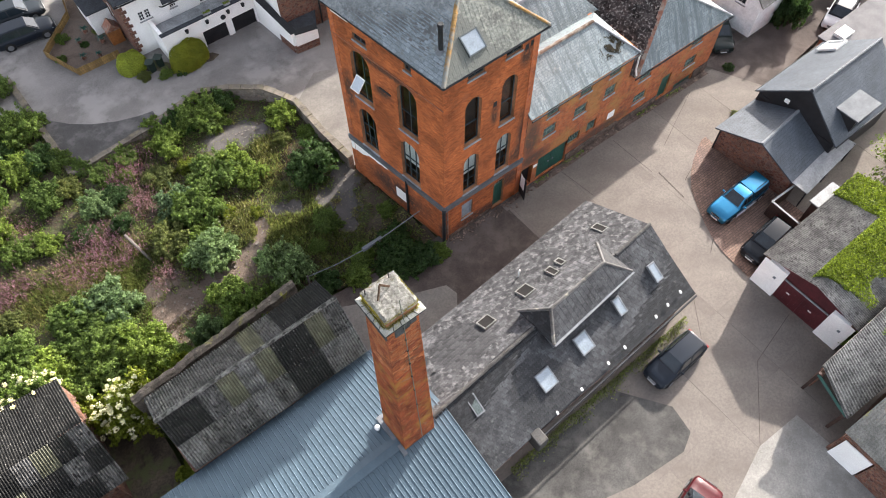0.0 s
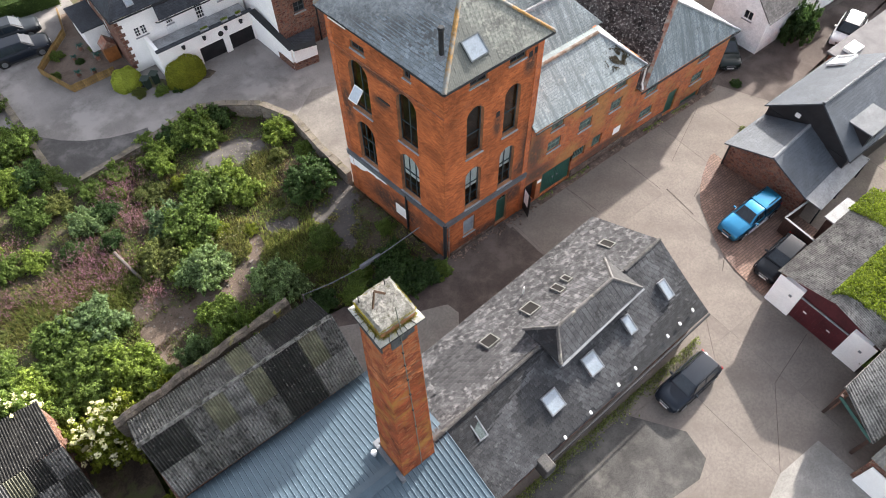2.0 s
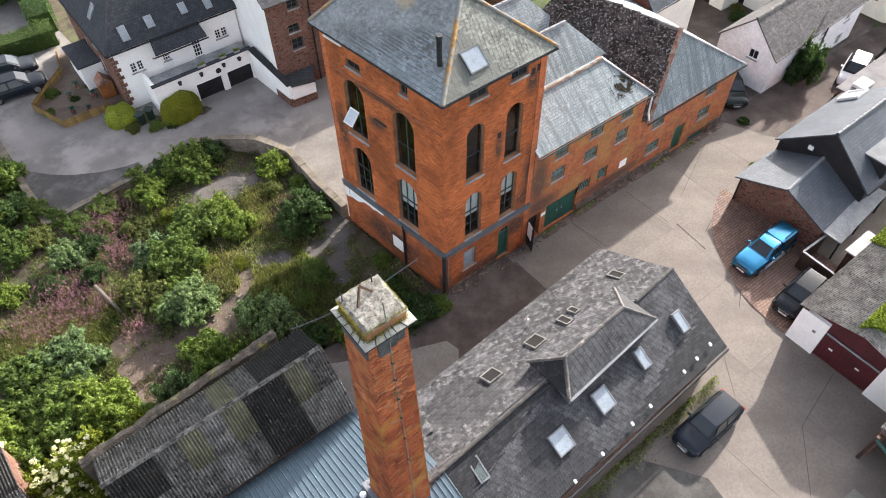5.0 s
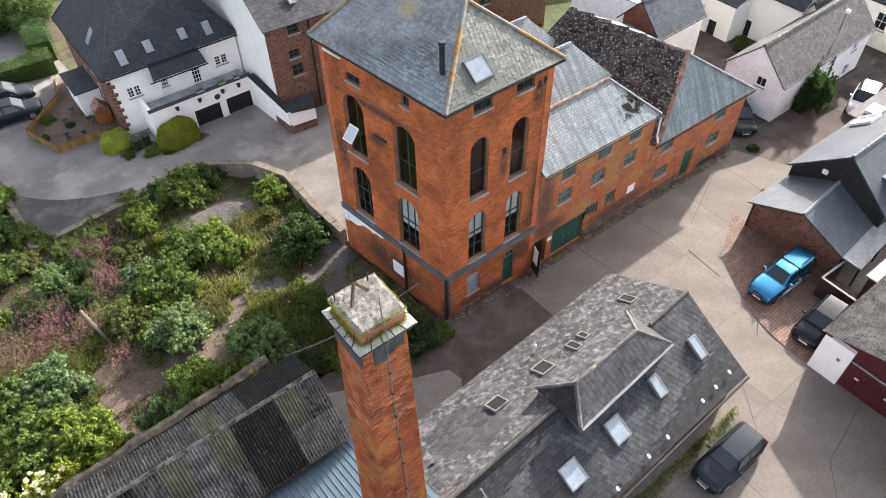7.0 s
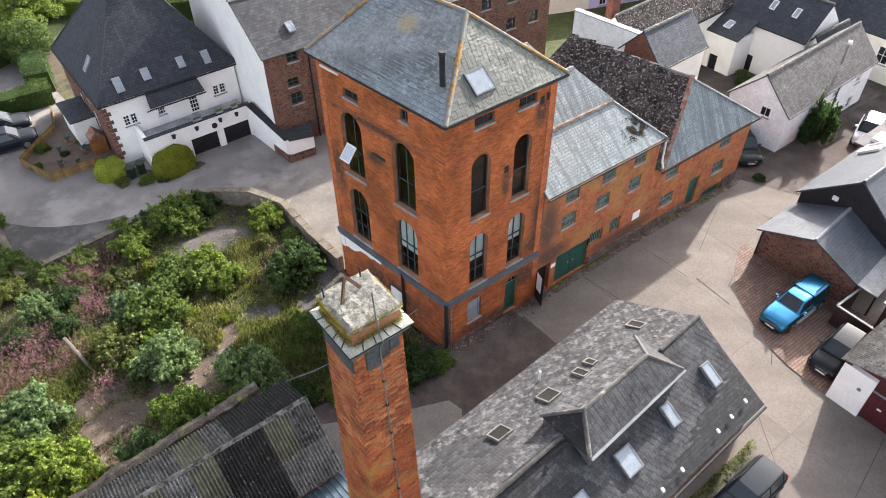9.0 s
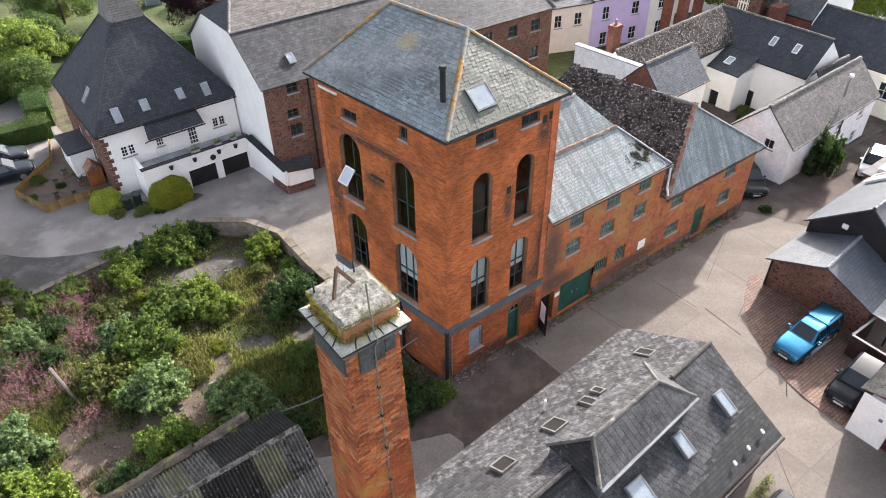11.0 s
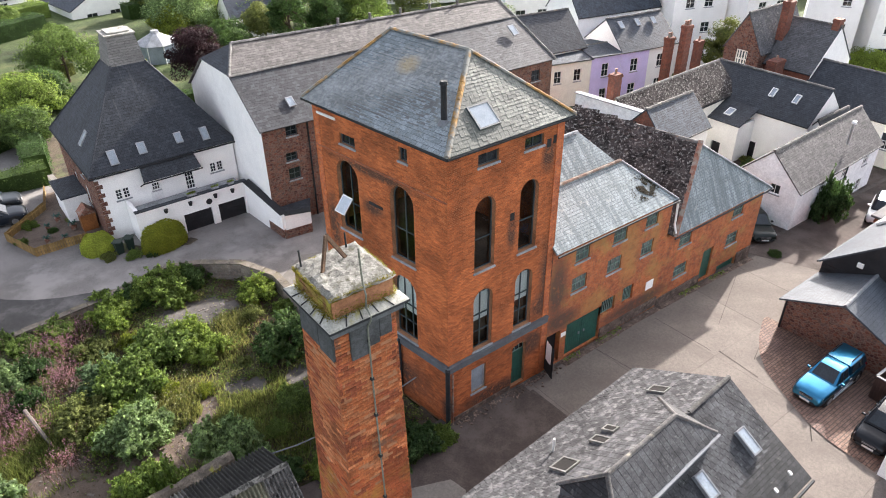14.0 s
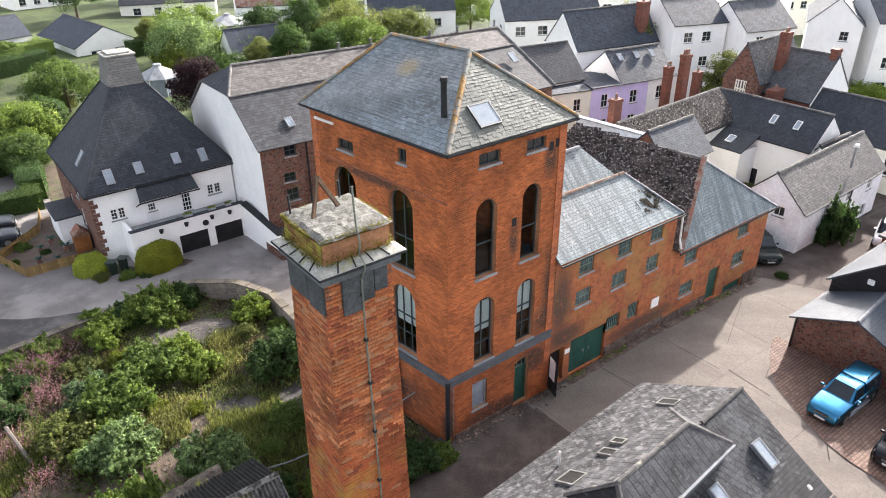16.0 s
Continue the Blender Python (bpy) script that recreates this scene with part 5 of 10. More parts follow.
for k in range(4):
    n_ = (k + 1) % 4
    quad(bm, lip[k], lip[n_], foot[n_], foot[k])
    quad(bm, lip[k] - V(0, 0, 0.045), lip[n_] - V(0, 0, 0.045), lip[n_], lip[k])
bm.faces.new([bm.verts.new(q - V(0, 0, 0.045)) for q in lip[::-1]])
sl = part("slab", bm, surface("grey_mossy_slab", (0.36, 0.355, 0.31), 0.25, 0.85, s1=2, s2=20, stain=(0.25, 0.23, 0.05), stain_at=(0.56, 0.68), stain_scale=2.2), stack, "grey lead-covered projecting slab with moss")
for k in range(4):
    a, b = lip[k], lip[(k + 1) % 4]
    bm = bmesh.new()
    tube(bm, [a - V(0, 0, 0.03), b - V(0, 0, 0.03)], 0.022, 6)
    part("edge_strip", bm, "dark_metal", sl)
    for t_ in (0.2, 0.4, 0.6, 0.8):
        bm = bmesh.new()
        o_, i_ = a.lerp(b, t_), foot[k].lerp(foot[(k + 1) % 4], t_)
        tube(bm, [o_ + V(0, 0, 0.008), i_ + V(0, 0, 0.008)], 0.013, 5)
        part("lead_seam", bm, "dark_metal", sl)
# cap block with an uneven weathered top
bm = bmesh.new()
N = 12
top = []
rnd = random.Random(8)
for i in range(N + 1):
    row_ = []
    for j in range(N + 1):
        x, y = -0.64 + 1.30 * i / N, -0.68 + 1.40 * j / N
        rim_ = 0 < i < N and 0 < j < N
        row_.append(bm.verts.new((CX + x + rnd.uniform(-0.02, 0.02), CY + y + rnd.uniform(-0.02, 0.02), 17.25 + (0.03 * noise.noise(V(x * 4, y * 4, 2.0)) if rim_ else -0.05) + rnd.uniform(-0.012, 0.012))))
    top.append(row_)
for i in range(N):
    for j in range(N):
        bm.faces.new((top[i][j], top[i + 1][j], top[i + 1][j + 1], top[i][j + 1]))
bmesh.ops.solidify(bm, geom=bm.faces[:], thickness=0.07)
part("cap_top", bm, "slab", stack, "lichened rough concrete capping")
bm = bmesh.new()
box(bm, (CX - 0.585, CY - 0.605, 16.76), (CX + 0.605, CY + 0.655, 17.13))
part("cap_core", bm, "mortar", stack)
M["brick_mossy"] = surface("mossy_cap_brick", (0.30, 0.14, 0.06), 0.3, 0.95, s1=2, s2=25, stain=(0.27, 0.23, 0.04), stain_at=(0.43, 0.55), stain_scale=2.5, bumpy=0.4, island=0.4, rand=0.3)


def brick_mesh(name, w, d, h, mat):
    bm = bmesh.new()
    box(bm, (-w / 2, -d, -h / 2), (w / 2, 0.0, h / 2))
    uv_box(bm)
    me = bpy.data.meshes.new(name)
    bm.to_mesh(me)
    bm.free()
    me.materials.append(M[mat])
    return me


def lay_bricks(parent, z0, z1, half, faces, mat_of, single_from, seed, cx=CX, cy=CY):
    """Bricks on the faces of a square shaft, in courses; those above single_from are parts of their own."""
    rnd = random.Random(seed)
    joined = {}
    shared = {}
    count = 0
    z = z0
    course = 0
    while z < z1:
        hw = half(z)
        for fx, fy in faces:
            out, al = V(fx, fy, 0), V(-fy, fx, 0)
            s = -hw + (0.1125 if course % 2 else 0.0)
            if course % 2:
                s -= 0.1125
            first = True
            while s < hw - 0.02:
                wb = 0.225 if not (course % 2 and first) else 0.1125
                first = False
                e = min(s + wb - 0.012, hw)
                mt = mat_of(z, s, rnd)
                k = rnd.uniform(-0.006, 0.007) - (0.028 if rnd.random() < 0.10 else 0)
                mid = V(cx, cy, z + 0.0325) + out * (hw + k) + al * ((s + e) / 2)
                m = Matrix.Translation(mid) @ Matrix(((al.x, out.x, 0, 0), (al.y, out.y, 0, 0), (0, 0, 1, 0), (0, 0, 0, 1)))
                if z >= single_from and e - s > 0.2 and count < 300:
                    if mt not in shared:
                        shared[mt] = brick_mesh("brick", 0.213, 0.06, 0.064, mt)
                    o = new("brick", shared[mt])
                    o.parent = parent
                    o.matrix_basis = m
                    count += 1
                else:
                    bmj = joined.setdefault(mt, bmesh.new())
                    box(bmj, (-(e - s) / 2, -0.06, -0.032), ((e - s) / 2, 0.0, 0.032), m)
                s += wb
        z += 0.075
        course += 1
    for mt, bmj in joined.items():
        stuff(part("brickwork", bmj, mt, parent))


def shaft_mat(z, s, rnd):
    """Dark red below; above, flaking paler faces in stepped patches."""
    if z < 12.9 + 0.25 * math.sin(s * 5) and rnd.random() < 0.9:
        return "brick_red"
    k = noise.noise(V(s * 2.6, z * 1.5, 4.0)) + 0.35 * noise.noise(V(s * 9.0, z * 7.0, 8.0)) + rnd.uniform(-0.32, 0.32)
    if z > 12.5:
        return "brick_pale" if k > 0.24 else ("brick_burnt" if k < -0.2 else "brick_piece")
    return "brick_burnt" if k < -0.25 else "brick_piece"


lay_bricks(shaft, 4.4, 16.5, half_at, ((-1, 0), (0, -1)), shaft_mat, 14.2, 5)
lay_bricks(shaft, 4.4, 16.5, half_at, ((1, 0), (0, 1)), lambda z, s, r: "brick_piece", 99, 6)
lay_bricks(stack, 16.77, 17.12, lambda z: 0.615, ((-1, 0), (0, -1), (1, 0), (0, 1)), lambda z, s, r: "brick_mossy", 99, 7, CX + 0.01, CY + 0.025)
# lead sheets under the slab, rods, iron straps and the lightning conductor
for fx, fy, s0, s1, z0 in ((-1, 0, -0.55, 0.1, 15.95), (-1, 0, 0.12, 0.6, 15.9), (0, -1, -0.34, 0.0, 15.8), (0, -1, 0.02, 0.24, 15.95), (0, -1, 0.25, 0.5, 16.05)):
    bm = bmesh.new()
    out, al = V(fx, fy, 0), V(-fy, fx, 0)
    mm = Matrix.Translation((CX, CY, 0)) @ Matrix(((al.x, out.x, 0, 0), (al.y, out.y, 0, 0), (0, 0, 1, 0), (0, 0, 0, 1)))
    box(bm, (s0, 0.60, z0), (s1, 0.668, 16.6), mm, 0.005)
    part("lead_sheet", bm, "lead_dark", stack, "dull grey lead sheet")
M["verdigris"] = surface("dull_green_copper_tape", (0.17, 0.18, 0.15), 0.3, 0.7, s1=3, s2=25, bumpy=0)
lx = 0.0
bm = bmesh.new()
tube(bm, [(CX + lx, CY - 0.60, 17.95), (CX + lx, CY - 0.64, 17.3), (CX + lx, CY - 0.72, 17.1), (CX + lx, CY - 0.68, 16.82), (CX + lx, CY - 0.83, 16.72), (CX + lx, CY - 0.80, 16.6), (CX + lx, CY - 0.68, 16.4)] + [(CX + lx + 0.012 * math.sin(z * 2.1) + (16.4 - z) * 0.01, CY - half_at(z) - 0.035, z) for z in (15.0, 13.5, 12.0, 10.0, 8.0, 6.0, 4.7)], 0.017, 6)
lc = part("lightning_conductor", bm, "verdigris", stack, "dull green copper lightning conductor")
for z in (16.1, 15.2, 14.3, 13.2, 12.0, 10.6, 9.0):
    bm = bmesh.new()
    x = CX + lx + (16.4 - z) * 0.01
    box(bm, (x - 0.035, CY - half_at(z) - 0.06, z - 0.03), (x + 0.035, CY - half_at(z) + 0.01, z + 0.03), None, 0.008)
    part("clip", bm, "dark_metal", lc)
bm = bmesh.new()
pa, pb, pc = V(CX - 0.33, CY + 0.12, 17.22), V(CX - 0.14, CY + 0.22, 17.86), V(CX + 0.24, CY + 0.30, 17.22)
for a, b in ((pa, pb), (pb, pc)):
    d = (b - a).normalized()
    sd = d.cross(V(0.4, -0.9, 0)).normalized() * 0.035
    w2 = V(0.4, -0.9, 0).normalized() * 0.02
    prism(bm, [a - sd - w2, a + sd - w2, b + sd - w2, b - sd - w2], w2 * 2)
part("iron_strap", bm, surface("rusty_iron", (0.11, 0.065, 0.04), 0.4, 0.85), stack, "bent rusty iron strap")
for x, y in ((-0.52, 0.52), (0.40, 0.55)):
    bm = bmesh.new()
    tube(bm, [(CX + x, CY + y, 17.18), (CX + x - 0.01, CY + y, 17.56)], 0.018, 6)
    part("iron_pin", bm, "dark_metal", stack)

# ---- blue steel roof and corrugated shed ----
blue = thing("metal_roofed_shed", "large shed with blue-grey sheet steel roof", "shed")


def ribbed_panel(name, w, ln, pitch=0.24):
    bm = bmesh.new()
    prof = [(0.0, 0.0)]
    k = 0
    while (k + 1) * pitch <= w + 0.001:
        x = k * pitch
        prof += [(x + pitch - 0.06, 0.0), (x + pitch - 0.045, 0.032), (x + pitch - 0.018, 0.032), (x + pitch, 0.0)]
        k += 1
    a = [bm.verts.new((x, 0, z)) for x, z in prof]
    b = [bm.verts.new((x, ln, z)) for x, z in prof]
    for i in range(len(prof) - 1):
        bm.faces.new((a[i], a[i + 1], b[i + 1], b[i]))
    uv_box(bm)
    me = bpy.data.meshes.new(name)
    bm.to_mesh(me)
    bm.free()
    me.materials.append(M["blue_roof"])
    return me


def panel_slope(parent, x0, x1, y_low, z_low, y_high, z_high, w=0.96):
    ln = math.hypot(y_high - y_low, z_high - z_low)
    me = ribbed_panel("roof_panel", w, ln)
    sgn = 1 if y_high > y_low else -1
    ang = math.atan2(z_high - z_low, abs(y_high - y_low))
    x = x0
    while x < x1 - 0.01:
        o = new("roof_panel", me)
        o.parent = parent
        if sgn > 0:
            o.matrix_basis = Matrix.Translation((x, y_low, z_low)) @ Matrix.Rotation(ang, 4, "X")
        else:
            o.matrix_basis = Matrix.Translation((x + w, y_low, z_low)) @ Matrix.Rotation(math.pi, 4, "Z") @ Matrix.Rotation(ang, 4, "X")
        x += w


panel_slope(blue, -29.52, -8.3, -4.3, 3.135, -9.4, 4.66)
panel_slope(blue, -29.52, -8.3, -16.0, 2.8, -9.4, 4.66)
bm = bmesh.new()
box(bm, (-29.5, -16, 2.0), (-8.5, -4.9, 2.7))
part("body", bm, "fascia_grey", blue)
bm = bmesh.new()
prism(bm, [(-29.5, -9.75, 4.62), (-10.1, -9.75, 4.62), (-10.1, -9.4, 4.75), (-29.5, -9.4, 4.75)], (0, 0, 0.03))
prism(bm, [(-29.5, -9.4, 4.75), (-10.1, -9.4, 4.75), (-10.1, -9.05, 4.62), (-29.5, -9.05, 4.62)], (0, 0, 0.03))
part("ridge", bm, "blue_roof", blue)
bm = bmesh.new()
for a, b in (((-10.3, -8.1), (-8.2, -7.9)), ((-10.3, -8.1), (-10.1, -10.1))):
    box(bm, (min(a[0], b[0]), min(a[1], b[1]), 4.0), (max(a[0], b[0]), max(a[1], b[1]), 4.72))
part("flashing", bm, "lead", blue)
fl2 = thing("roof_lamp", "small white domed vent beside the chimney", "roof vent")
bm = bmesh.new()
tube(bm, [(-10.5, -8.3, 4.3), (-10.5, -8.3, 4.62), (-10.5, -8.3, 4.72), (-10.5, -8.3, 4.78)], [0.08, 0.08, 0.14, 0.05], 10)
part("cowl", bm, "frame_white", fl2)

M["corr_ridge"] = surface("mossy_cement_ridge", (0.145, 0.142, 0.13), 0.35, 0.9, s1=3, s2=14, stain=(0.03, 0.03, 0.026), stain_at=(0.50, 0.58), stain_scale=4.0, bumpy=0.4)
cshed = thing("corrugated_shed", "low shed with weathered corrugated cement roof", "shed")


def shed_mats(i, j, rnd):
    if j == 1 and i in (3, 5, 8):
        return "clear_sheet"
    if (i, j) in ((6, 0), (7, 0), (7, 1), (6, 1), (0, 1), (1, 1)):
        return "corr_dark"
    return "corr_pale" if rnd.random() < 0.3 else "corr"


corrugated(cshed, [(-18.05, -4.42, 3.62), (-8.55, -4.5, 3.62), (-8.32, -1.58, 4.75), (-18.33, -1.72, 4.75)], 10, 2, shed_mats, seed=3, pitch=0.132, amp=0.055)
corrugated(cshed, [(-8.4, 0.32, 4.0), (-18.35, -0.05, 4.05), (-18.33, -1.72, 4.75), (-8.32, -1.58, 4.75)], 10, 1, lambda i, j, r: "corr_dark" if i < 3 else ("clear_sheet" if i == 4 else "corr"), seed=4, pitch=0.132, amp=0.055)
bm = bmesh.new()
ridge_strip(bm, (-18.4, -1.72, 4.82), (-8.28, -1.58, 4.82), 0.12, 0.07)
part("ridge", bm, "corr_ridge", cshed)
wall(cshed, (-18.2, -4.25), (-8.6, -4.25), 0, 3.5, [], "stone_red")
wall(cshed, (-8.6, -4.25), (-8.6, 0.15), 0, 3.5, [], "stone_red", apex=[(2.65, 4.6)])
wall(cshed, (-18.3, -0.2), (-18.2, -4.25), 0, 3.5, [], "stone_red", apex=[(1.55, 4.6)])
M["rusty_sheet"] = surface("rusted_brown_sheet", (0.14, 0.095, 0.07), 0.4, 0.85, s1=1.5, s2=12, stain=(0.20, 0.16, 0.12), stain_at=(0.52, 0.64), stain_scale=2.5)
shed2 = thing("corrugated_shed", "decayed shed roofed with mixed corrugated sheets", "shed")


def shed2_mats(i, j, rnd):
    r = rnd.random()
    return "clear_sheet" if r < 0.12 else ("corr_dark" if r < 0.68 else ("rusty_sheet" if r < 0.72 else "corr"))


corrugated(shed2, [(-28.5, -2.3, 2.5), (-20.9, -2.3, 2.5), (-21.3, 1.2, 3.3), (-28.5, 1.2, 3.3)], 8, 3, shed2_mats, seed=9, pitch=0.132, amp=0.055)
corrugated(shed2, [(-21.6, 4.6, 2.5), (-28.5, 5.2, 2.5), (-28.5, 1.2, 3.3), (-21.3, 1.2, 3.3)], 7, 1, shed2_mats, seed=10, pitch=0.125, amp=0.042)
bm = bmesh.new()
box(bm, (-28.3, -2.1, 0), (-21.6, 4.2, 2.45))
part("body", bm, "stone_red", shed2)
# old garden wall along the shed
gw = thing("garden_wall", "crumbling old stone garden wall with mossy top", "wall")
bm = bmesh.new()
rnd = random.Random(3)
prev = None
for k in range(37):
    x = -19.0 + k * 0.27
    y0 = 0.75 + (x + 18.9) * 0.07
    w0, w1 = 0.27 + rnd.uniform(-0.03, 0.03), 0.27 + rnd.uniform(-0.04, 0.04)
    h = 3.32 + 0.05 * math.sin(k * 0.6) + rnd.uniform(-0.06, 0.06)
    cur = [bm.verts.new(q) for q in ((x, y0 - w0, -0.2), (x, y0 - w0, h - 0.08), (x, y0 - 0.08, h + rnd.uniform(-0.04, 0.06)), (x, y0 + w1 - 0.1, h - 0.02), (x, y0 + w1, h - 0.25), (x, y0 + w1 + 0.05, -0.2))]
    if prev:
        for j in range(5):
            bm.faces.new((prev[j], prev[j + 1], cur[j + 1], cur[j]))
    else:
        bm.faces.new(cur)
    prev = cur
bm.faces.new(prev[::-1])
bmesh.ops.recalc_face_normals(bm, faces=bm.faces[:])
M["wall_mossy"] = surface("mossy_old_stonework", (0.125, 0.105, 0.082), 0.4, 0.95, s1=2.2, s2=12, stain=(0.20, 0.20, 0.03), stain_at=(0.58, 0.66), stain_scale=1.1, bumpy=0.9, dist=0.06)
part("masonry", bm, "wall_mossy", gw)

# slates of the barn, laid one by one
slates(barn_se, SEP, "slate_piece", 0.29, 0.21, 11, singles=150, near=(-3.0, -11.5, 3.3), gap=0.02, missing=0.005)
slates(barn_nw, NWP, "slate_piece_lichen", 0.27, 0.2, 12, singles=150, near=(-4.5, -7.2, 3.5), gap=0.016, missing=0.003)
for i_, pl in enumerate(([LW, LN, LB, LA], [LS, LE, LB, LA])):
    slates(barn, [V(*q) + V(0, 0, 0.01) for q in pl], "slate_piece" if i_ else "slate_piece_lichen", 0.27, 0.2, 13 + i_, gap=0.014)

# ---- yard, lanes and garden ground ----
M["slab_yard"] = surface("worn_yard_concrete", (0.160, 0.141, 0.125), 0.12, 0.92, s1=0.5, s2=7, stain=(0.124, 0.108, 0.095), stain_at=(0.47, 0.72), stain_scale=0.35, bumpy=0.3, rand=0.08)
M["lane"] = surface("dark_lane_asphalt", (0.088, 0.072, 0.064), 0.28, 0.92, s1=0.5, s2=18, stain=(0.115, 0.10, 0.09), stain_at=(0.5, 0.75), stain_scale=0.5)
M["road"] = surface("grey_road_asphalt", (0.185, 0.173, 0.163), 0.2, 0.9, s1=0.3, s2=25, stain=(0.25, 0.236, 0.223), stain_at=(0.48, 0.62), stain_scale=0.35)
M["tarmac"] = surface("dark_new_tarmac", (0.075, 0.073, 0.071), 0.2, 0.92, s1=0.6, s2=28, stain=(0.13, 0.125, 0.12), stain_at=(0.5, 0.7), stain_scale=0.6)
M["joint"] = surface("dark_joint", (0.075, 0.064, 0.055), 0.3, 0.95)
M["joint_pale"] = surface("dusty_joint", (0.105, 0.092, 0.08), 0.25, 0.95)
M["paving"] = brickwork("red_brick_paving", (0.235, 0.15, 0.112), (0.175, 0.108, 0.082), (0.085, 0.062, 0.05), bw=0.26, bh=0.16, msize=0.022, bumpy=0.4, dark_at=(0.7, 0.9), pale=(0.30, 0.20, 0.15))
for k in ("slab_yard", "road", "tarmac", "lane", "asphalt", "concrete"):
    M[k].node_tree.nodes["Principled BSDF"].inputs["Specular IOR Level"].default_value = 0.12
yard_ob = bpy.data.objects["yard"]
yard_ob.data.materials[0] = M["joint_pale"]
# concrete bays of the yard, with open joints
rnd = random.Random(2)
bays = {}
for i in range(14):
    for j in range(10):
        w, d = 4.4, 4.4
        x0, y0 = -8.4 + i * w, -0.3 - (j + 1) * d
        if "bay" not in bays:
            bm = bmesh.new()
            box(bm, (0.004, 0.004, -0.05), (w - 0.004, d - 0.004, 0.012))
            uv_box(bm)
            me = bpy.data.meshes.new("concrete_bay")
            bm.to_mesh(me)
            bm.free()
            me.materials.append(M["slab_yard"])
            bays["bay"] = me
        o = new("concrete_bay", bays["bay"])
        o.parent = yard_ob
        z = ground_z(x0 + w / 2, y0)
        tilt = math.atan2(ground_z(x0 + w, y0) - ground_z(x0, y0), w)
        o.matrix_basis = Matrix.Translation((x0, y0, ground_z(x0, y0) + rnd.uniform(-0.004, 0.004))) @ Matrix.Rotation(-tilt, 4, "Y")
flat("lane", [(-8.2, 1.2), (-1.0, 0.4), (-0.2, -0.05), (4.35, -0.05), (4.5, -2.0), (4.6, -4.35), (-2.2, -4.7), (-5.5, -4.9), (-8.4, -5.0)], 0.022, "lane", "dark worn asphalt lane beside the tower", "lane")
flat("concrete_patch", [(-8.3, 0.6), (-4.5, -1.4), (-1.85, -2.5), (-1.7, -3.3), (-2.4, -4.2), (-4.2, -4.6), (-8.4, -4.8)], 0.028, "concrete", "pale worn concrete patch in the lane", "pavement")
flat("asphalt_patch", [(1.2, -13.2), (2.98, -15.75), (2.69, -17.26), (1.63, -17.73), (-1.66, -17.3), (-4.4, -16.5), (-8.4, -16.5), (-8.4, -13.0)], 0.024, "asphalt", "grey patched asphalt below the barn", "pavement")
M["pale_concrete"] = surface("newer_pale_concrete", (0.235, 0.225, 0.205), 0.2, 0.92, s1=0.6, s2=12, stain=(0.17, 0.16, 0.145), stain_at=(0.5, 0.66), stain_scale=0.7)
flat("pale_patch", [(4.93, -19.98), (7.76, -20.14), (7.9, -23.5), (6, -29), (-4, -29), (1.86, -20.85)], 0.02, "pale_concrete", "paler newer concrete patch in the yard", "pavement")
flat("brick_paving", [(18.6, -4.4), (17.9, -4.68), (16.8, -5.22), (15.7, -5.91), (14.7, -6.83), (14.0, -7.93), (13.3, -9.15), (12.84, -10.16), (12.58, -11.13), (12.4, -13.2), (19, -13.3), (19, -4.4)], 0.026, "paving", "parking bay paved with red bricks", "pavement")
flat("road", [(-15.4, 19.3), (-9.8, 19.6), (-6.1, 20.1), (-4.1, 18.9), (-1.1, 15.0), (-0.9, 12.2), (5, 12.4), (6, 21.2), (2.2, 24), (-5.8, 26.3), (-7.4, 28), (-8.6, 46), (-30, 70), (-60, 70), (-60, 50), (-15.8, 26)], 0.02, "road", "grey asphalt road with a wide bend", "road")
flat("tarmac_patch", [(-15.9, 25.6), (-15.2, 24.6), (-14.2, 23.4), (-13.0, 22.4), (-11.6, 21.6), (-10.2, 21.1), (-9.2, 20.9), (-9.3, 19.6), (-15.6, 19.25)], 0.026, "tarmac", "dark newer tarmac patch in the corner of the road", "pavement")
flat("pad", [(-1.1, 15.2), (-1.0, 8.2), (4.9, 8.3), (5.2, 15.4), (1.5, 17.0)], 0.05, "concrete", "pale concrete apron behind the tower", "pavement")
flat("courtyard", [(24.6, 0.45), (46, 0.45), (46, 12), (24.6, 12)], 0.012, "lane", "trodden earth and gravel court between the cottages", "ground")
flat("street", [(24.2, 0.4), (26.5, -4.2), (22.4, -4.4), (30, -4.0), (60, -4.0), (60, 0.0), (30, 0.2)], 0.03, "lane", "narrow street beside the white cottage", "road")
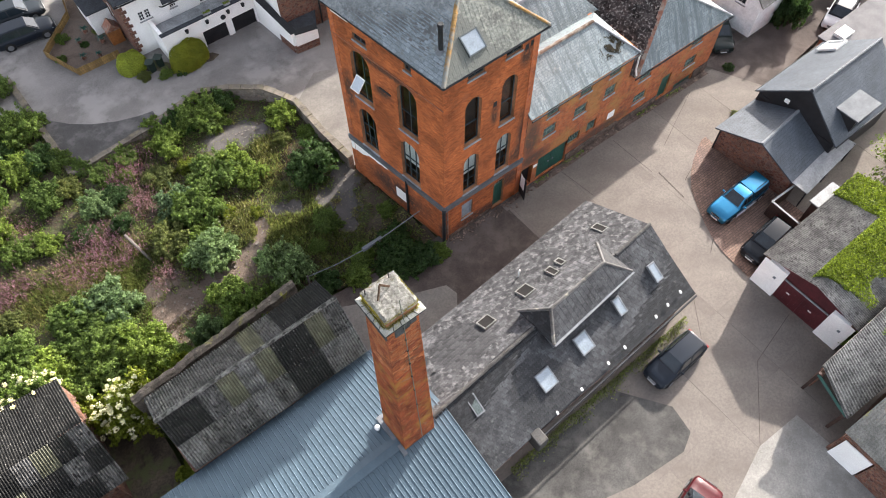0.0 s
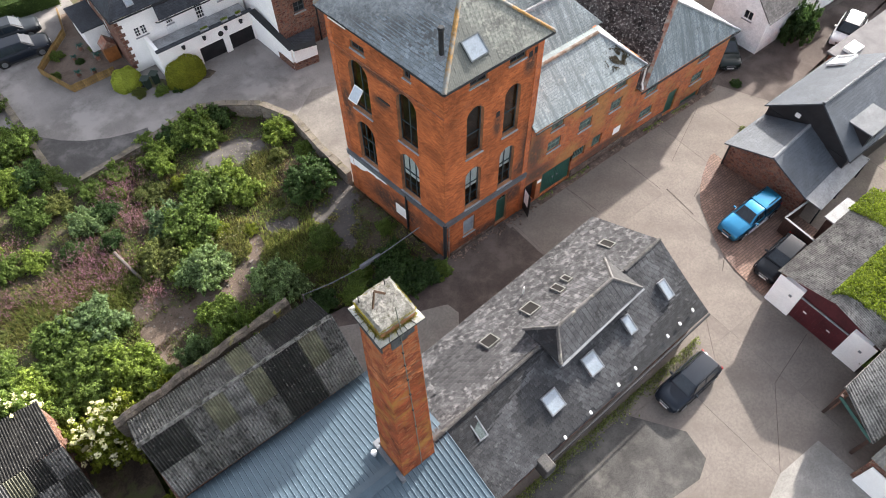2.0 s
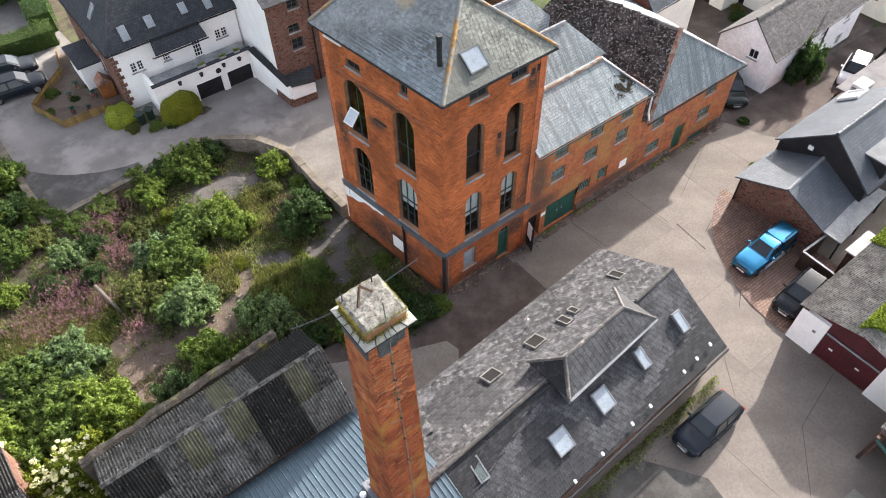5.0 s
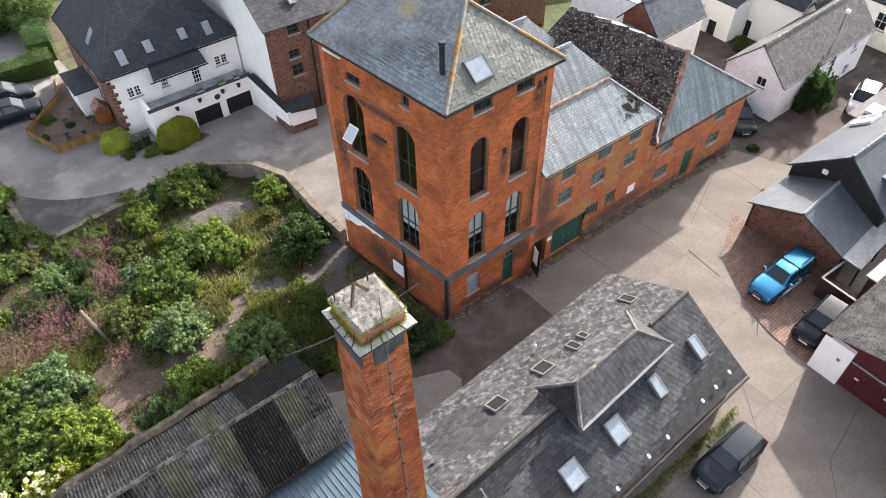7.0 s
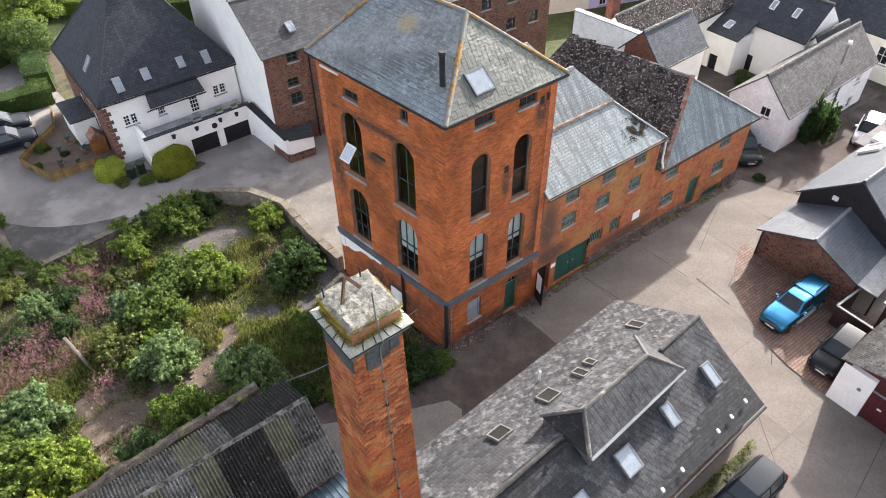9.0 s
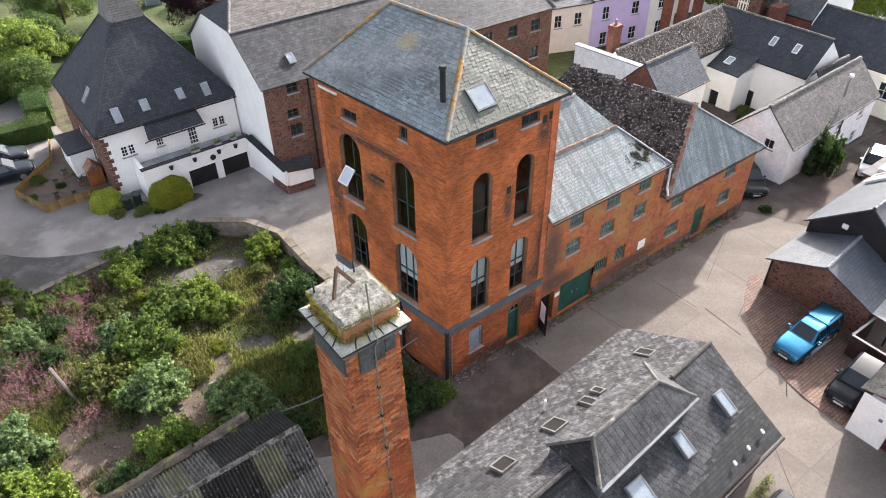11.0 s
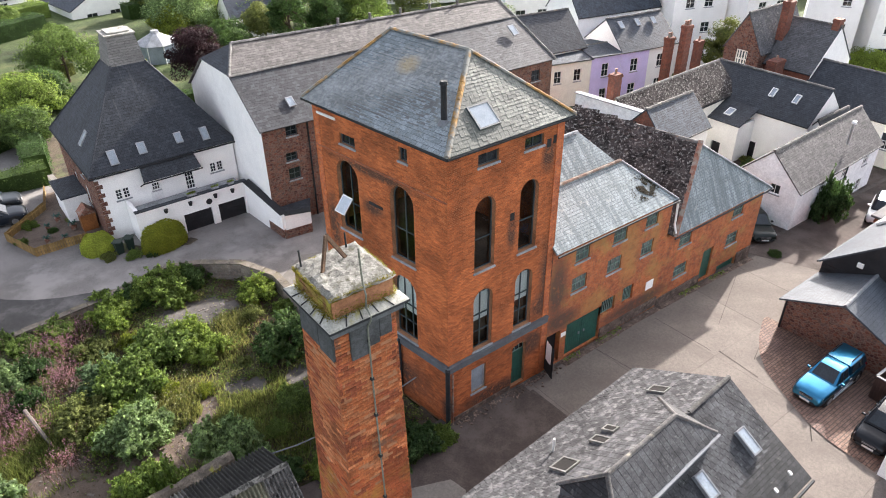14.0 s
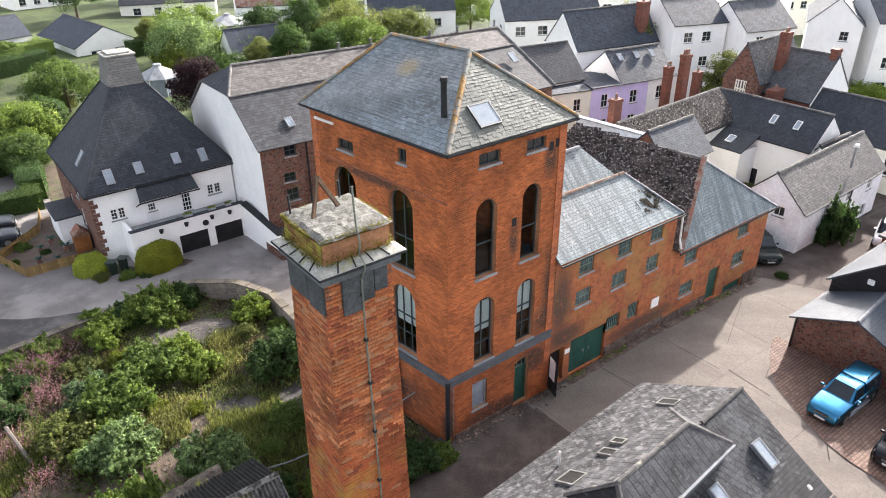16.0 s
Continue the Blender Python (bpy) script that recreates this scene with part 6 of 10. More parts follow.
for nm, a, b, w in (("drain", (14.11, -4.58), (13.86, -6.93), 0.05), ("joint", (13.74, -0.8), (13.79, -4.31), 0.014), ("joint", (9.22, -0.63), (9.48, -3.21), 0.014), ("joint", (21.5, -0.9), (16.2, -3.2), 0.014), ("joint", (4.46, -0.74), (4.5, -3.5), 0.12), ("joint", (16.84, -5.39), (14.98, -6.05), 0.02), ("joint", (13.41, -10.38), (12.82, -10.17), 0.03), ("joint", (12.82, -10.17), (12.0, -10.69), 0.016), ("joint", (9.0, -11.9), (7.2, -14.1), 0.014), ("joint", (8.6, -16.9), (12.3, -16.2), 0.014), ("joint", (8.6, -16.9), (4.9, -20.0), 0.014), ("joint", (5.8, -20.1), (8.0, -23.5), 0.02)):
    bm = bmesh.new()
    a, b = V(*a, 0), V(*b, 0)
    sd = (b - a).cross(V(0, 0, 1)).normalized() * w
    prism(bm, [V(q.x, q.y, ground_z(q.x, q.y) + 0.006) for q in (a - sd, a + sd, b + sd, b - sd)], (0, 0, 0.012))
    tagged(part(nm, bm, "joint"), "dark slotted drain line across the concrete yard" if nm == "drain" else "dark joint in the worn concrete yard", "drain", "", "structure")
M["bare_stone"] = surface("dusty_rubble", (0.20, 0.15, 0.12), 0.35, 0.95, island=0.5)
flat("gutter_strip", [(7.0, -0.1), (13.0, -0.1), (24.0, -0.1), (24.0, -0.48), (13.0, -0.52), (7.0, -0.6)], 0.022, "plinth", "dark worn stone gutter strip along the brick range", "pavement")
# rubble and weeds at the foot of the tower
bm = bmesh.new()
rnd = random.Random(21)
for k in range(220):
    x = rnd.uniform(0.2, 6.8)
    y = -0.15 - abs(rnd.gauss(0, 0.22))
    s = rnd.uniform(0.02, 0.075)
    m = Matrix.Translation((x, y, 0.02)) @ Matrix.Rotation(rnd.uniform(0, 6), 4, "Z")
    box(bm, (-s, -s * 0.7, 0), (s, s * 0.7, s * 0.8), m, s * 0.25)
tagged(part("rubble", bm, "bare_stone"), "loose brick rubble along the tower foot", "rubble", "", "stuff")


def garden_z(x, y):
    h = 0.35 * noise.noise(V(x * 0.18, y * 0.18, 3.1)) + 0.18 * noise.noise(V(x * 0.6, y * 0.6, 7.7)) + 0.05 * noise.noise(V(x * 1.9, y * 1.9, 2.2))
    edge = min(1.0, max(0.0, (-1.2 - x) / 1.5))
    return -0.05 + h * edge


GARDEN = [(-36, -6), (-18.9, -6), (-18.9, 0.9), (-8.4, 1.6), (-0.2, 0.2), (-1.15, 8.2), (-1.25, 11.2), (-1.3, 14.6), (-2.4, 16.8), (-4.2, 18.4), (-6.1, 19.7), (-9.8, 19.1), (-15.7, 18.9), (-16.0, 26), (-36, 40)]


def inside(x, y, poly):
    c = False
    for i in range(len(poly)):
        (x0, y0), (x1, y1) = poly[i], poly[i - 1]
        if (y0 > y) != (y1 > y) and x < (x1 - x0) * (y - y0) / (y1 - y0) + x0:
            c = not c
    return c


TRACK = [(-16.4, 5.2), (-15.6, 6.4), (-14.2, 6.25), (-12.3, 6.25), (-10.4, 6.3), (-9.2, 6.7), (-8.2, 7.6), (-8.1, 8.3)]
BARE = [(-6.6, 15.6, 1.5), (-5.3, 15.3, 1.5), (-4.4, 14.7, 0.9), (-15.4, 8.0, 0.9), (-14.4, 8.2, 0.7), (-16.2, 4.8, 0.9)]
DAMP = [(-6.6, 8.4, 0.7), (-5.8, 7.9, 0.7), (-2.0, 8.4, 0.9), (-2.6, 7.2, 1.1), (-3.5, 6.0, 1.1), (-3.9, 4.8, 0.8), (-3.9, 7.4, 0.8)]


def track_dist(x, y):
    best = 9.0
    for (x0, y0), (x1, y1) in zip(TRACK, TRACK[1:]):
        dx, dy = x1 - x0, y1 - y0
        t = max(0, min(1, ((x - x0) * dx + (y - y0) * dy) / (dx * dx + dy * dy)))
        best = min(best, math.hypot(x - x0 - t * dx, y - y0 - t * dy) * (0.95 if x < -9.3 else 1.9))
    for x0, y0, r in BARE + DAMP:
        best = min(best, math.hypot(x - x0, y - y0) / r * 0.9)
    return best


def damp_dist(x, y):
    return min(math.hypot(x - x0, y - y0) / r for x0, y0, r in DAMP + BARE[:3])


bm = bmesh.new()
step = 0.25
cells = {}
for i in range(int(36 / step)):
    for j in range(int(48 / step)):
        x, y = -36 + i * step, -6 + j * step
        if inside(x + step / 2, y + step / 2, GARDEN):
            q = []
            for a, b in ((0, 0), (1, 0), (1, 1), (0, 1)):
                k = (i + a, j + b)
                if k not in cells:
                    xx, yy = -36 + k[0] * step, -6 + k[1] * step
                    cells[k] = bm.verts.new((xx, yy, garden_z(xx, yy)))
                q.append(cells[k])
            f = bm.faces.new(q)
            cx, cy = x + step / 2, y + step / 2
            d = track_dist(cx, cy) + noise.noise(V(cx, cy, 0)) * 0.5
            f.material_index = (2 if damp_dist(cx, cy) < 1.15 else 1) if d < 0.85 else 0
            f.smooth = True
M["bare"] = surface("bare_trodden_earth", (0.150, 0.112, 0.088), 0.3, 0.95, s1=0.9, s2=16, stain=(0.10, 0.08, 0.065), stain_at=(0.48, 0.62), stain_scale=0.9, bumpy=0.8, dist=0.05)
M["damp"] = surface("damp_grey_silt", (0.088, 0.080, 0.074), 0.25, 0.8, s1=0.9, s2=18, stain=(0.13, 0.118, 0.106), stain_at=(0.6, 0.72), stain_scale=1.6, bumpy=0.3, dist=0.02)
tagged(part("garden_ground", bm, ["soil", "bare", "damp"]), "overgrown derelict garden ground with bare earth paths", "ground", "", "structure")
bm = bmesh.new()
rnd = random.Random(31)
for k in range(420):
    bx, by, br = (BARE + DAMP + [(q[0], q[1], 1.0) for q in TRACK])[k % 21]
    x, y = bx + rnd.gauss(0, br * 0.6), by + rnd.gauss(0, br * 0.6)
    if not inside(x, y, GARDEN):
        continue
    s = rnd.uniform(0.02, 0.07) * (2.0 if rnd.random() < 0.06 else 1.0)
    m = Matrix.Translation((x, y, garden_z(x, y))) @ Matrix.Rotation(rnd.uniform(0, 6), 4, "Z") @ Matrix.Rotation(rnd.uniform(-0.4, 0.4), 4, "X")
    box(bm, (-s, -s * 0.7, -s * 0.3), (s, s * 0.7, s * 0.5), m)
tagged(part("stones", bm, "slab_yard"), "loose pale stones and rubble on the bare earth", "rubble", "", "stuff")
# retaining wall round the garden
rw = thing("retaining_wall", "old grey stone retaining wall along the road", "wall")
WP = [(-16.0, 30.0, 0.2), (-15.75, 19.0, 0.25), (-9.83, 19.3, 0.45), (-6.1, 19.9, 0.7), (-4.2, 18.55, 1.0), (-2.4, 16.95, 1.05), (-1.3, 14.7, 0.95), (-1.32, 11.1, 0.9), (-1.15, 8.3, 0.9)]
M["stone_grey"] = brickwork("grey_rubble_stone", (0.26, 0.23, 0.19), (0.17, 0.145, 0.125), (0.26, 0.235, 0.2), bw=0.4, bh=0.2, msize=0.025, stain=(0.12, 0.12, 0.06), stain_at=(0.55, 0.75))
M["coping_stone"] = surface("buff_coping_stone", (0.17, 0.148, 0.12), 0.3, 0.95, s1=1.5, s2=14, stain=(0.15, 0.13, 0.085), stain_at=(0.5, 0.66), stain_scale=1.8, bumpy=0.6, island=0.3)
for a, b in zip(WP, WP[1:]):
    d = (V(*b) - V(*a))
    d.z = 0
    sd = d.normalized().cross(V(0, 0, 1)) * 0.19
    bm = bmesh.new()
    pa, pb = V(*a), V(*b)
    vs = []
    for q in (pa - sd, pa + sd, pb + sd, pb - sd):
        vs.append((bm.verts.new((q.x, q.y, -0.5)), bm.verts.new((q.x, q.y, q.z))))
    for i in range(4):
        j = (i + 1) % 4
        bm.faces.new((vs[i][0], vs[j][0], vs[j][1], vs[i][1]))
    bm.faces.new([v[1] for v in vs])
    bmesh.ops.recalc_face_normals(bm, faces=bm.faces[:])
    part("masonry", bm, "stone_grey", rw)
    bm = bmesh.new()
    n = max(1, int(d.length / 0.8))
    rnd = random.Random(int(a[0] * 10))
    for k in range(n):
        p, q = pa.lerp(pb, k / n), pa.lerp(pb, (k + 0.96) / n)
        s2 = sd * rnd.uniform(1.05, 1.3)
        prism(bm, [p - s2, q - s2, q + s2, p + s2][::-1], (0, 0, rnd.uniform(0.06, 0.1)))
    bmesh.ops.recalc_face_normals(bm, faces=bm.faces[:])
    part("coping", bm, "coping_stone", rw)
pst = thing("leaning_post", "pale concrete post leaning among the weeds", "post")
bm = bmesh.new()
tube(bm, [(-14.7, 9.9, 0.1), (-15.15, 11.9, 0.9)], 0.09, 6)
part("shaft", bm, "slab_yard", pst)
cb = thing("cable_run", "sagging grey cable with a metal bracket", "cable")
bm = bmesh.new()
tube(bm, [(-8.2, 2.2, 1.55), (-6.5, 1.95, 1.4), (-4.8, 1.75, 1.45), (-2.8, 1.6, 1.75), (-0.75, 1.4, 2.3)], 0.03, 6)
part("cable", bm, "lead", cb)
bm = bmesh.new()
box(bm, (-4.6, 1.9, 0.9), (-3.2, 2.1, 1.2), None, 0.03)
part("bracket", bm, "lead", cb)
bm = bmesh.new()
tube(bm, [(-8.2, 2.2, -0.2), (-8.2, 2.2, 1.62)], 0.06, 8)
part("post", bm, "slab_yard", cb)

# ---- white house with the pyramid roof ----
oast = thing("oast_house", "white-fronted house with tall pyramid slate roof and louvred cowl", "house")
OC = [(-7.45, 26.35), (1.7, 26.35), (1.7, 36.4), (-7.45, 36.4)]
o_front = [(1.02, 1.9, 2.62, 3.36), (3.3, 3.8, 2.6, 3.12), (5.5, 6.1, 1.95, 3.2), (7.3, 8.2, 2.68, 3.38)]
_, m_o = wall(oast, OC[0], OC[1], -0.5, 4.75, o_front, "white")
_, m_ol = wall(oast, OC[3], OC[0], -0.5, 4.75, [(3.0, 3.9, 1.2, 2.6), (6.0, 6.9, 1.2, 2.6), (6.0, 6.8, 3.3, 4.2)], "stone_red")
wall(oast, OC[1], OC[2], -0.5, 4.75, [], "white")
wall(oast, OC[2], OC[3], -0.5, 4.75, [], "stone_red")
for h in (o_front[0], o_front[3]):
    c_ = (h[0] + h[1]) / 2
    window(oast, m_o, h, (1, 0), "frame_white", inset=0.05, fw=0.05, bw=0.16)
    bm = bmesh.new()
    for a_, b_ in ((h[0] + 0.05, c_ - 0.08), (c_ + 0.08, h[1] - 0.05)):
        box(bm, ((a_ + b_) / 2 - 0.012, -0.075, h[2] + 0.05), ((a_ + b_) / 2 + 0.012, -0.046, h[3] - 0.05), m_o)
    part("glazing_bar", bm, "frame_white", oast)
    for q_ in (1 / 3, 2 / 3):
        bm = bmesh.new()
        z_ = h[2] + (h[3] - h[2]) * q_
        box(bm, (h[0] + 0.05, -0.074, z_ - 0.012), (h[1] - 0.05, -0.047, z_ + 0.012), m_o)
        part("glazing_bar", bm, "frame_white", oast)
window(oast, m_o, o_front[1], (2, 1), "frame_white", inset=0.06, fw=0.05, bw=0.035)
window(oast, m_o, o_front[2], (2, 3), "frame_white", inset=0.06, fw=0.05, bw=0.035, name="glazed_door")
for h in ((3.0, 3.9, 1.2, 2.6), (6.0, 6.9, 1.2, 2.6), (6.0, 6.8, 3.3, 4.2)):
    window(oast, m_ol, h, (1, 1), "frame_white", inset=0.06)
bm = bmesh.new()
box(bm, (3.15, 0.0, 0.9), (3.9, 0.03, 2.55), m_o)
part("door", bm, "frame_white", oast, "white panelled door")
# brick quoins where render meets stone
rnd = random.Random(5)
for k in range(13):
    bm = bmesh.new()
    w = 0.42 if k % 2 else 0.24
    box(bm, (-0.02, 0.0, 0.4 + k * 0.3), (w, 0.03, 0.4 + k * 0.3 + 0.285), m_o, 0.01)
    part("quoin", bm, "stone_red", oast)
oe = [(-7.7, 26.1, 4.65), (1.95, 26.1, 4.65), (1.95, 36.6, 4.65), (-7.7, 36.6, 4.65)]
om = [(-7.15, 26.7, 5.35), (1.4, 26.7, 5.35), (1.4, 36.0, 5.35), (-7.15, 36.0, 5.35)]
ot = [(-3.95, 30.15, 9.95), (-1.75, 30.15, 9.95), (-1.75, 32.3, 9.95), (-3.95, 32.3, 9.95)]
for i in range(4):
    j = (i + 1) % 4
    roof_slope(oast, [oe[i], oe[j], ot[j], ot[i]], "slate_oast")
    bm = bmesh.new()
    ridge_strip(bm, V(*oe[i]) + V(0, 0, 0.02), V(*ot[i]) + V(0, 0, 0.02), 0.08, 0.04)
    part("hip", bm, "slate_dark", oast)
    bm = bmesh.new()
    tube(bm, [V(*oe[i]) - V(0, 0, 0.1), V(*oe[j]) - V(0, 0, 0.1)], 0.055, 6)
    part("gutter", bm, "dark_metal", oast)
M["slate_cowl"] = slatework("grey_cowl_boards", (0.17, 0.165, 0.155), 0.15, bw=0.9, bh=0.16, lichen=(0.26, 0.25, 0.22))
bm = bmesh.new()
b0 = [V(-3.98, 30.1, 9.9), V(-1.72, 30.1, 9.9), V(-1.72, 32.35, 9.9), V(-3.98, 32.35, 9.9)]
b1 = [V(-3.72, 30.4, 11.75), V(-1.98, 30.4, 11.75), V(-1.98, 32.05, 11.75), V(-3.72, 32.05, 11.75)]
for i in range(4):
    j = (i + 1) % 4
    quad(bm, b0[i], b0[j], b1[j], b1[i])
cw = part("cowl", bm, "slate_cowl", oast, "tapered grey boarded cowl")
bm = bmesh.new()
box(bm, (-3.82, 30.3, 11.7), (-1.88, 32.15, 11.8), None, 0.02)
box(bm, (-3.55, 30.55, 11.801), (-2.15, 31.9, 11.9), None, 0.02)
part("cowl_top", bm, "slab", cw)


def on_plane(pl, x, y):
    a, b, c = [V(*q) for q in pl]
    n = (b - a).cross(c - a)
    return V(x, y, a.z - (n.x * (x - a.x) + n.y * (y - a.y)) / n.z)


FP = (oe[0], oe[1], ot[0])
for x0, w, y0, y1 in ((-6.2, 0.52, 26.35, 26.95), (-4.35, 0.52, 26.5, 26.98), (-1.92, 0.48, 26.55, 27.0), (-0.22, 0.5, 26.4, 26.95)):
    up = V(0, 0, 0.03)
    skylight(on_plane(FP, x0, y0) + up, on_plane(FP, x0 + w, y0) + up, on_plane(FP, x0, y1) + up, "small roof window with bright glass in dark slates", frame="sill")
LPn = (oe[3], oe[0], ot[0])
skylight(on_plane(LPn, -7.1, 29.9) + V(0, 0, .03), on_plane(LPn, -7.1, 29.35) + V(0, 0, .03), on_plane(LPn, -6.5, 29.9) + V(0, 0, .03), "small roof window with bright glass in dark slates", frame="sill")
# long lean-to dormer roof over the terrace door
bm = bmesh.new()
roof_slope(oast, [(-4.75, 25.55, 3.7), (-0.95, 25.55, 3.7), (-1.15, 26.4, 4.75), (-4.6, 26.4, 4.75)], "slate_dark", name="porch_roof")
bm.free()
bm = bmesh.new()
tube(bm, [(-4.8, 25.5, 3.62), (-0.9, 25.5, 3.62)], 0.05, 6)
tube(bm, [(-4.8, 25.5, 3.6), (-4.85, 26.2, 3.2)], 0.04, 6)
part("gutter", bm, "dark_metal", oast)

# ---- terrace over the garages ----
TROUGHS = []
M["bin_green"] = surface("dark_green_plastic", (0.015, 0.03, 0.022), 0.2, 0.5, bumpy=0)
ter = thing("garage_terrace", "white rendered terrace wall over two dark garage doors", "terrace")
TY = 24.15
t_h = [(2.85, 4.75, -0.5, 1.35), (5.2, 7.1, -0.5, 1.35)]
_, m_t = wall(ter, (-6.0, TY), (1.35, TY), -0.6, 2.45, t_h, "white", 0.25)
wall(ter, (-6.0, 26.35), (-6.0, TY), -0.6, 2.45, [], "white", 0.25)
for h in t_h:
    bm = bmesh.new()
    box(bm, (h[0], -0.24, -0.5), (h[1], -0.221, 1.35), m_t)
    gd = part("garage_door", bm, "black_board", ter, "dark garage door")
    for k in range(6):
        bm = bmesh.new()
        box(bm, (h[0], -0.22, -0.5 + k * 0.308), (h[1], -0.17, -0.5 + (k + 1) * 0.308 - 0.008), m_t)
        part("panel", bm, "black_board", gd)
bm = bmesh.new()
box(bm, (-5.75, TY + 0.25, 1.75), (1.3, 26.3, 1.9))
part("deck", bm, "sill", ter)
bm = bmesh.new()
box(bm, (-6.05, TY - 0.06, 2.45), (1.4, TY + 0.3, 2.52), None, 0.01)
part("coping", bm, "slate_dark", ter, "dark slate coping")
for x in (-4.2, -2.6, 0.3, -0.9):
    bm = bmesh.new()
    tube(bm, [(x, TY - 0.12, 1.98), (x, TY - 0.12, 2.22)], [0.1, 0.15], 8)
    pk = part("wall_pot", bm, "dark_metal", ter)
bm = bmesh.new()
tube(bm, [(-1.35, TY - 0.05, 1.8), (-1.35, TY + 0.01, 1.8)], 0.2, 16)
part("plaque", bm, "dark_metal", ter, "small dark oval plaque")
for x, w in ((-2.35, 0.62), (-0.75, 0.5), (0.35, 0.42)):
    tr = thing("planter", "pale trough planter on the terrace wall", "planter", "planters", at=(x, TY + 0.12, 2.521))
    bm = bmesh.new()
    box(bm, (-w / 2, -0.1, 0.0), (w / 2, 0.1, 0.16), None, 0.015)
    part("trough", bm, "sill", tr)
    rng = np.random.default_rng(int(w * 100))
    pp = np.stack([rng.uniform(-w / 2, w / 2, 260), rng.uniform(-0.1, 0.1, 260), 0.17 + np.abs(rng.normal(0, 0.045, 260))], 1)
    TROUGHS.append((tr, pp))
for x, y, k in ((-6.75, 24.55, 0), (-7.45, 24.45, 1)):
    wb = thing("wheelie_bin", "dark green wheeled rubbish bin beside the bushes", "bin", "rubbish bins", at=(x, y, -0.08), turn=8 * k)
    bm = bmesh.new()
    tube(bm, [(0, 0, 0.05), (0, 0, 0.92)], [0.28, 0.36], 4)
    part("body", bm, "bin_green", wb)
    bm = bmesh.new()
    box(bm, (-0.29, -0.3, 0.925), (0.29, 0.29, 0.98), Matrix.Rotation(radians(45), 4, "Z"), 0.02)
    part("lid", bm, "bin_green", wb)
    for sx in (-0.2, 0.2):
        bm = bmesh.new()
        tube(bm, [(sx - 0.03, 0.24, 0.09), (sx + 0.03, 0.24, 0.09)], 0.09, 12)
        part("wheel", bm, "dark_metal", wb)
# sloping ramp wall to the mill
rp = thing("ramp_wall", "white wall with black coping sloping along a ramp", "wall")
for a, b, za, zb in (((1.35, TY), (1.75, 19.5), 2.45, 1.75), ((1.75, 19.5), (3.5, 19.3), 1.75, 1.55)):
    bm = bmesh.new()
    pa, pb = V(*a, 0), V(*b, 0)
    sd = (pb - pa).normalized().cross(V(0, 0, 1)) * 0.16
    lo = [bm.verts.new(V(q.x, q.y, -0.5)) for q in (pa - sd, pa + sd, pb + sd, pb - sd)]
    hi = [bm.verts.new(V(q.x, q.y, z)) for q, z in ((pa - sd, za), (pa + sd, za), (pb + sd, zb), (pb - sd, zb))]
    for i in range(4):
        bm.faces.new((lo[i], lo[(i + 1) % 4], hi[(i + 1) % 4], hi[i]))
    bm.faces.new(hi)
    bmesh.ops.recalc_face_normals(bm, faces=bm.faces[:])
    part("masonry", bm, "white", rp)
    bm = bmesh.new()
    s3 = sd * 1.12
    f0 = pa.lerp(pb, 0.62) if za > 2 else pa - (pb - pa).normalized() * 0.1
    prism(bm, [V(q.x, q.y, -0.5) for q in (f0 - s3, pb - s3, pb + s3, f0 + s3)], (0, 0, 1.15))
    bmesh.ops.recalc_face_normals(bm, faces=bm.faces[:])
    part("stone_foot", bm, "stone_red", rp, "dark rubble stone foot")
    bm = bmesh.new()
    s2 = sd * 1.6
    prism(bm, [V(q.x, q.y, z + 0.002) for q, z in ((pa - s2, za), (pb - s2, zb), (pb + s2, zb), (pa + s2, za))], (0, 0, 0.07))
    bmesh.ops.recalc_face_normals(bm, faces=bm.faces[:])
    part("coping", bm, "dark_metal", rp)
bm = bmesh.new()
prism(bm, [(1.9, 24.1, 1.3), (1.95, 19.7, 1.2), (3.6, 19.5, 1.2), (4.5, 21.1, 1.3), (2.3, 21.2, 1.3), (2.2, 24.1, 1.3)], (0, 0, 0.1))
bmesh.ops.recalc_face_normals(bm, faces=bm.faces[:])
part("ramp", bm, "slate_dark", rp)

# ---- long mill ----
mill = thing("mill_house", "long mill building with white gable, stone wall and brown slate roof", "building")
MC = [(1.8, 21.2), (26.2, 20.2), (26.2, 32.4), (1.8, 32.9)]
mh = [(1.6, 2.4, 6.1, 6.8), (1.4, 2.2, 4.4, 5.0), (1.45, 2.3, 3.05, 3.9)] + [(x, x + 0.9, z, z + 0.9) for x in (15, 17.5, 20, 22.3) for z in (3.2, 5.4)]
_, m_m = wall(mill, MC[0], MC[1], -0.4, 6.95, mh, "stone_red", 0.3)
wall(mill, MC[1], MC[2], -0.8, 6.95, [(2.0, 3.0, 4.8, 5.8), (5, 6, 4.8, 5.8)], "brick_old", 0.3)
wall(mill, MC[2], MC[3], -0.4, 6.95, [], "stone_red", 0.3)
wall(mill, MC[3], MC[0], -0.4, 6.95, [], "white", 0.3, apex=[(8.3, 9.4), (3.3, 9.4)])
for h in mh:
    window(mill, m_m, h, (1, 1), "frame_dark", inset=0.1)
MR0, MR1 = V(3.1, 27.2, 10.8), V(25.4, 26.0, 10.6)
hA, hB = V(1.65, 24.6, 9.52), V(1.65, 29.6, 9.52)
eA, eB, eC, eD = V(1.65, 21.0, 6.9), V(26.4, 20.0, 6.9), V(26.4, 32.6, 6.9), V(1.65, 33.1, 6.9)
fB = eB.lerp(MR1, 0.7)
roof_slope(mill, [eA, eB, fB, hA], "slate_mill")
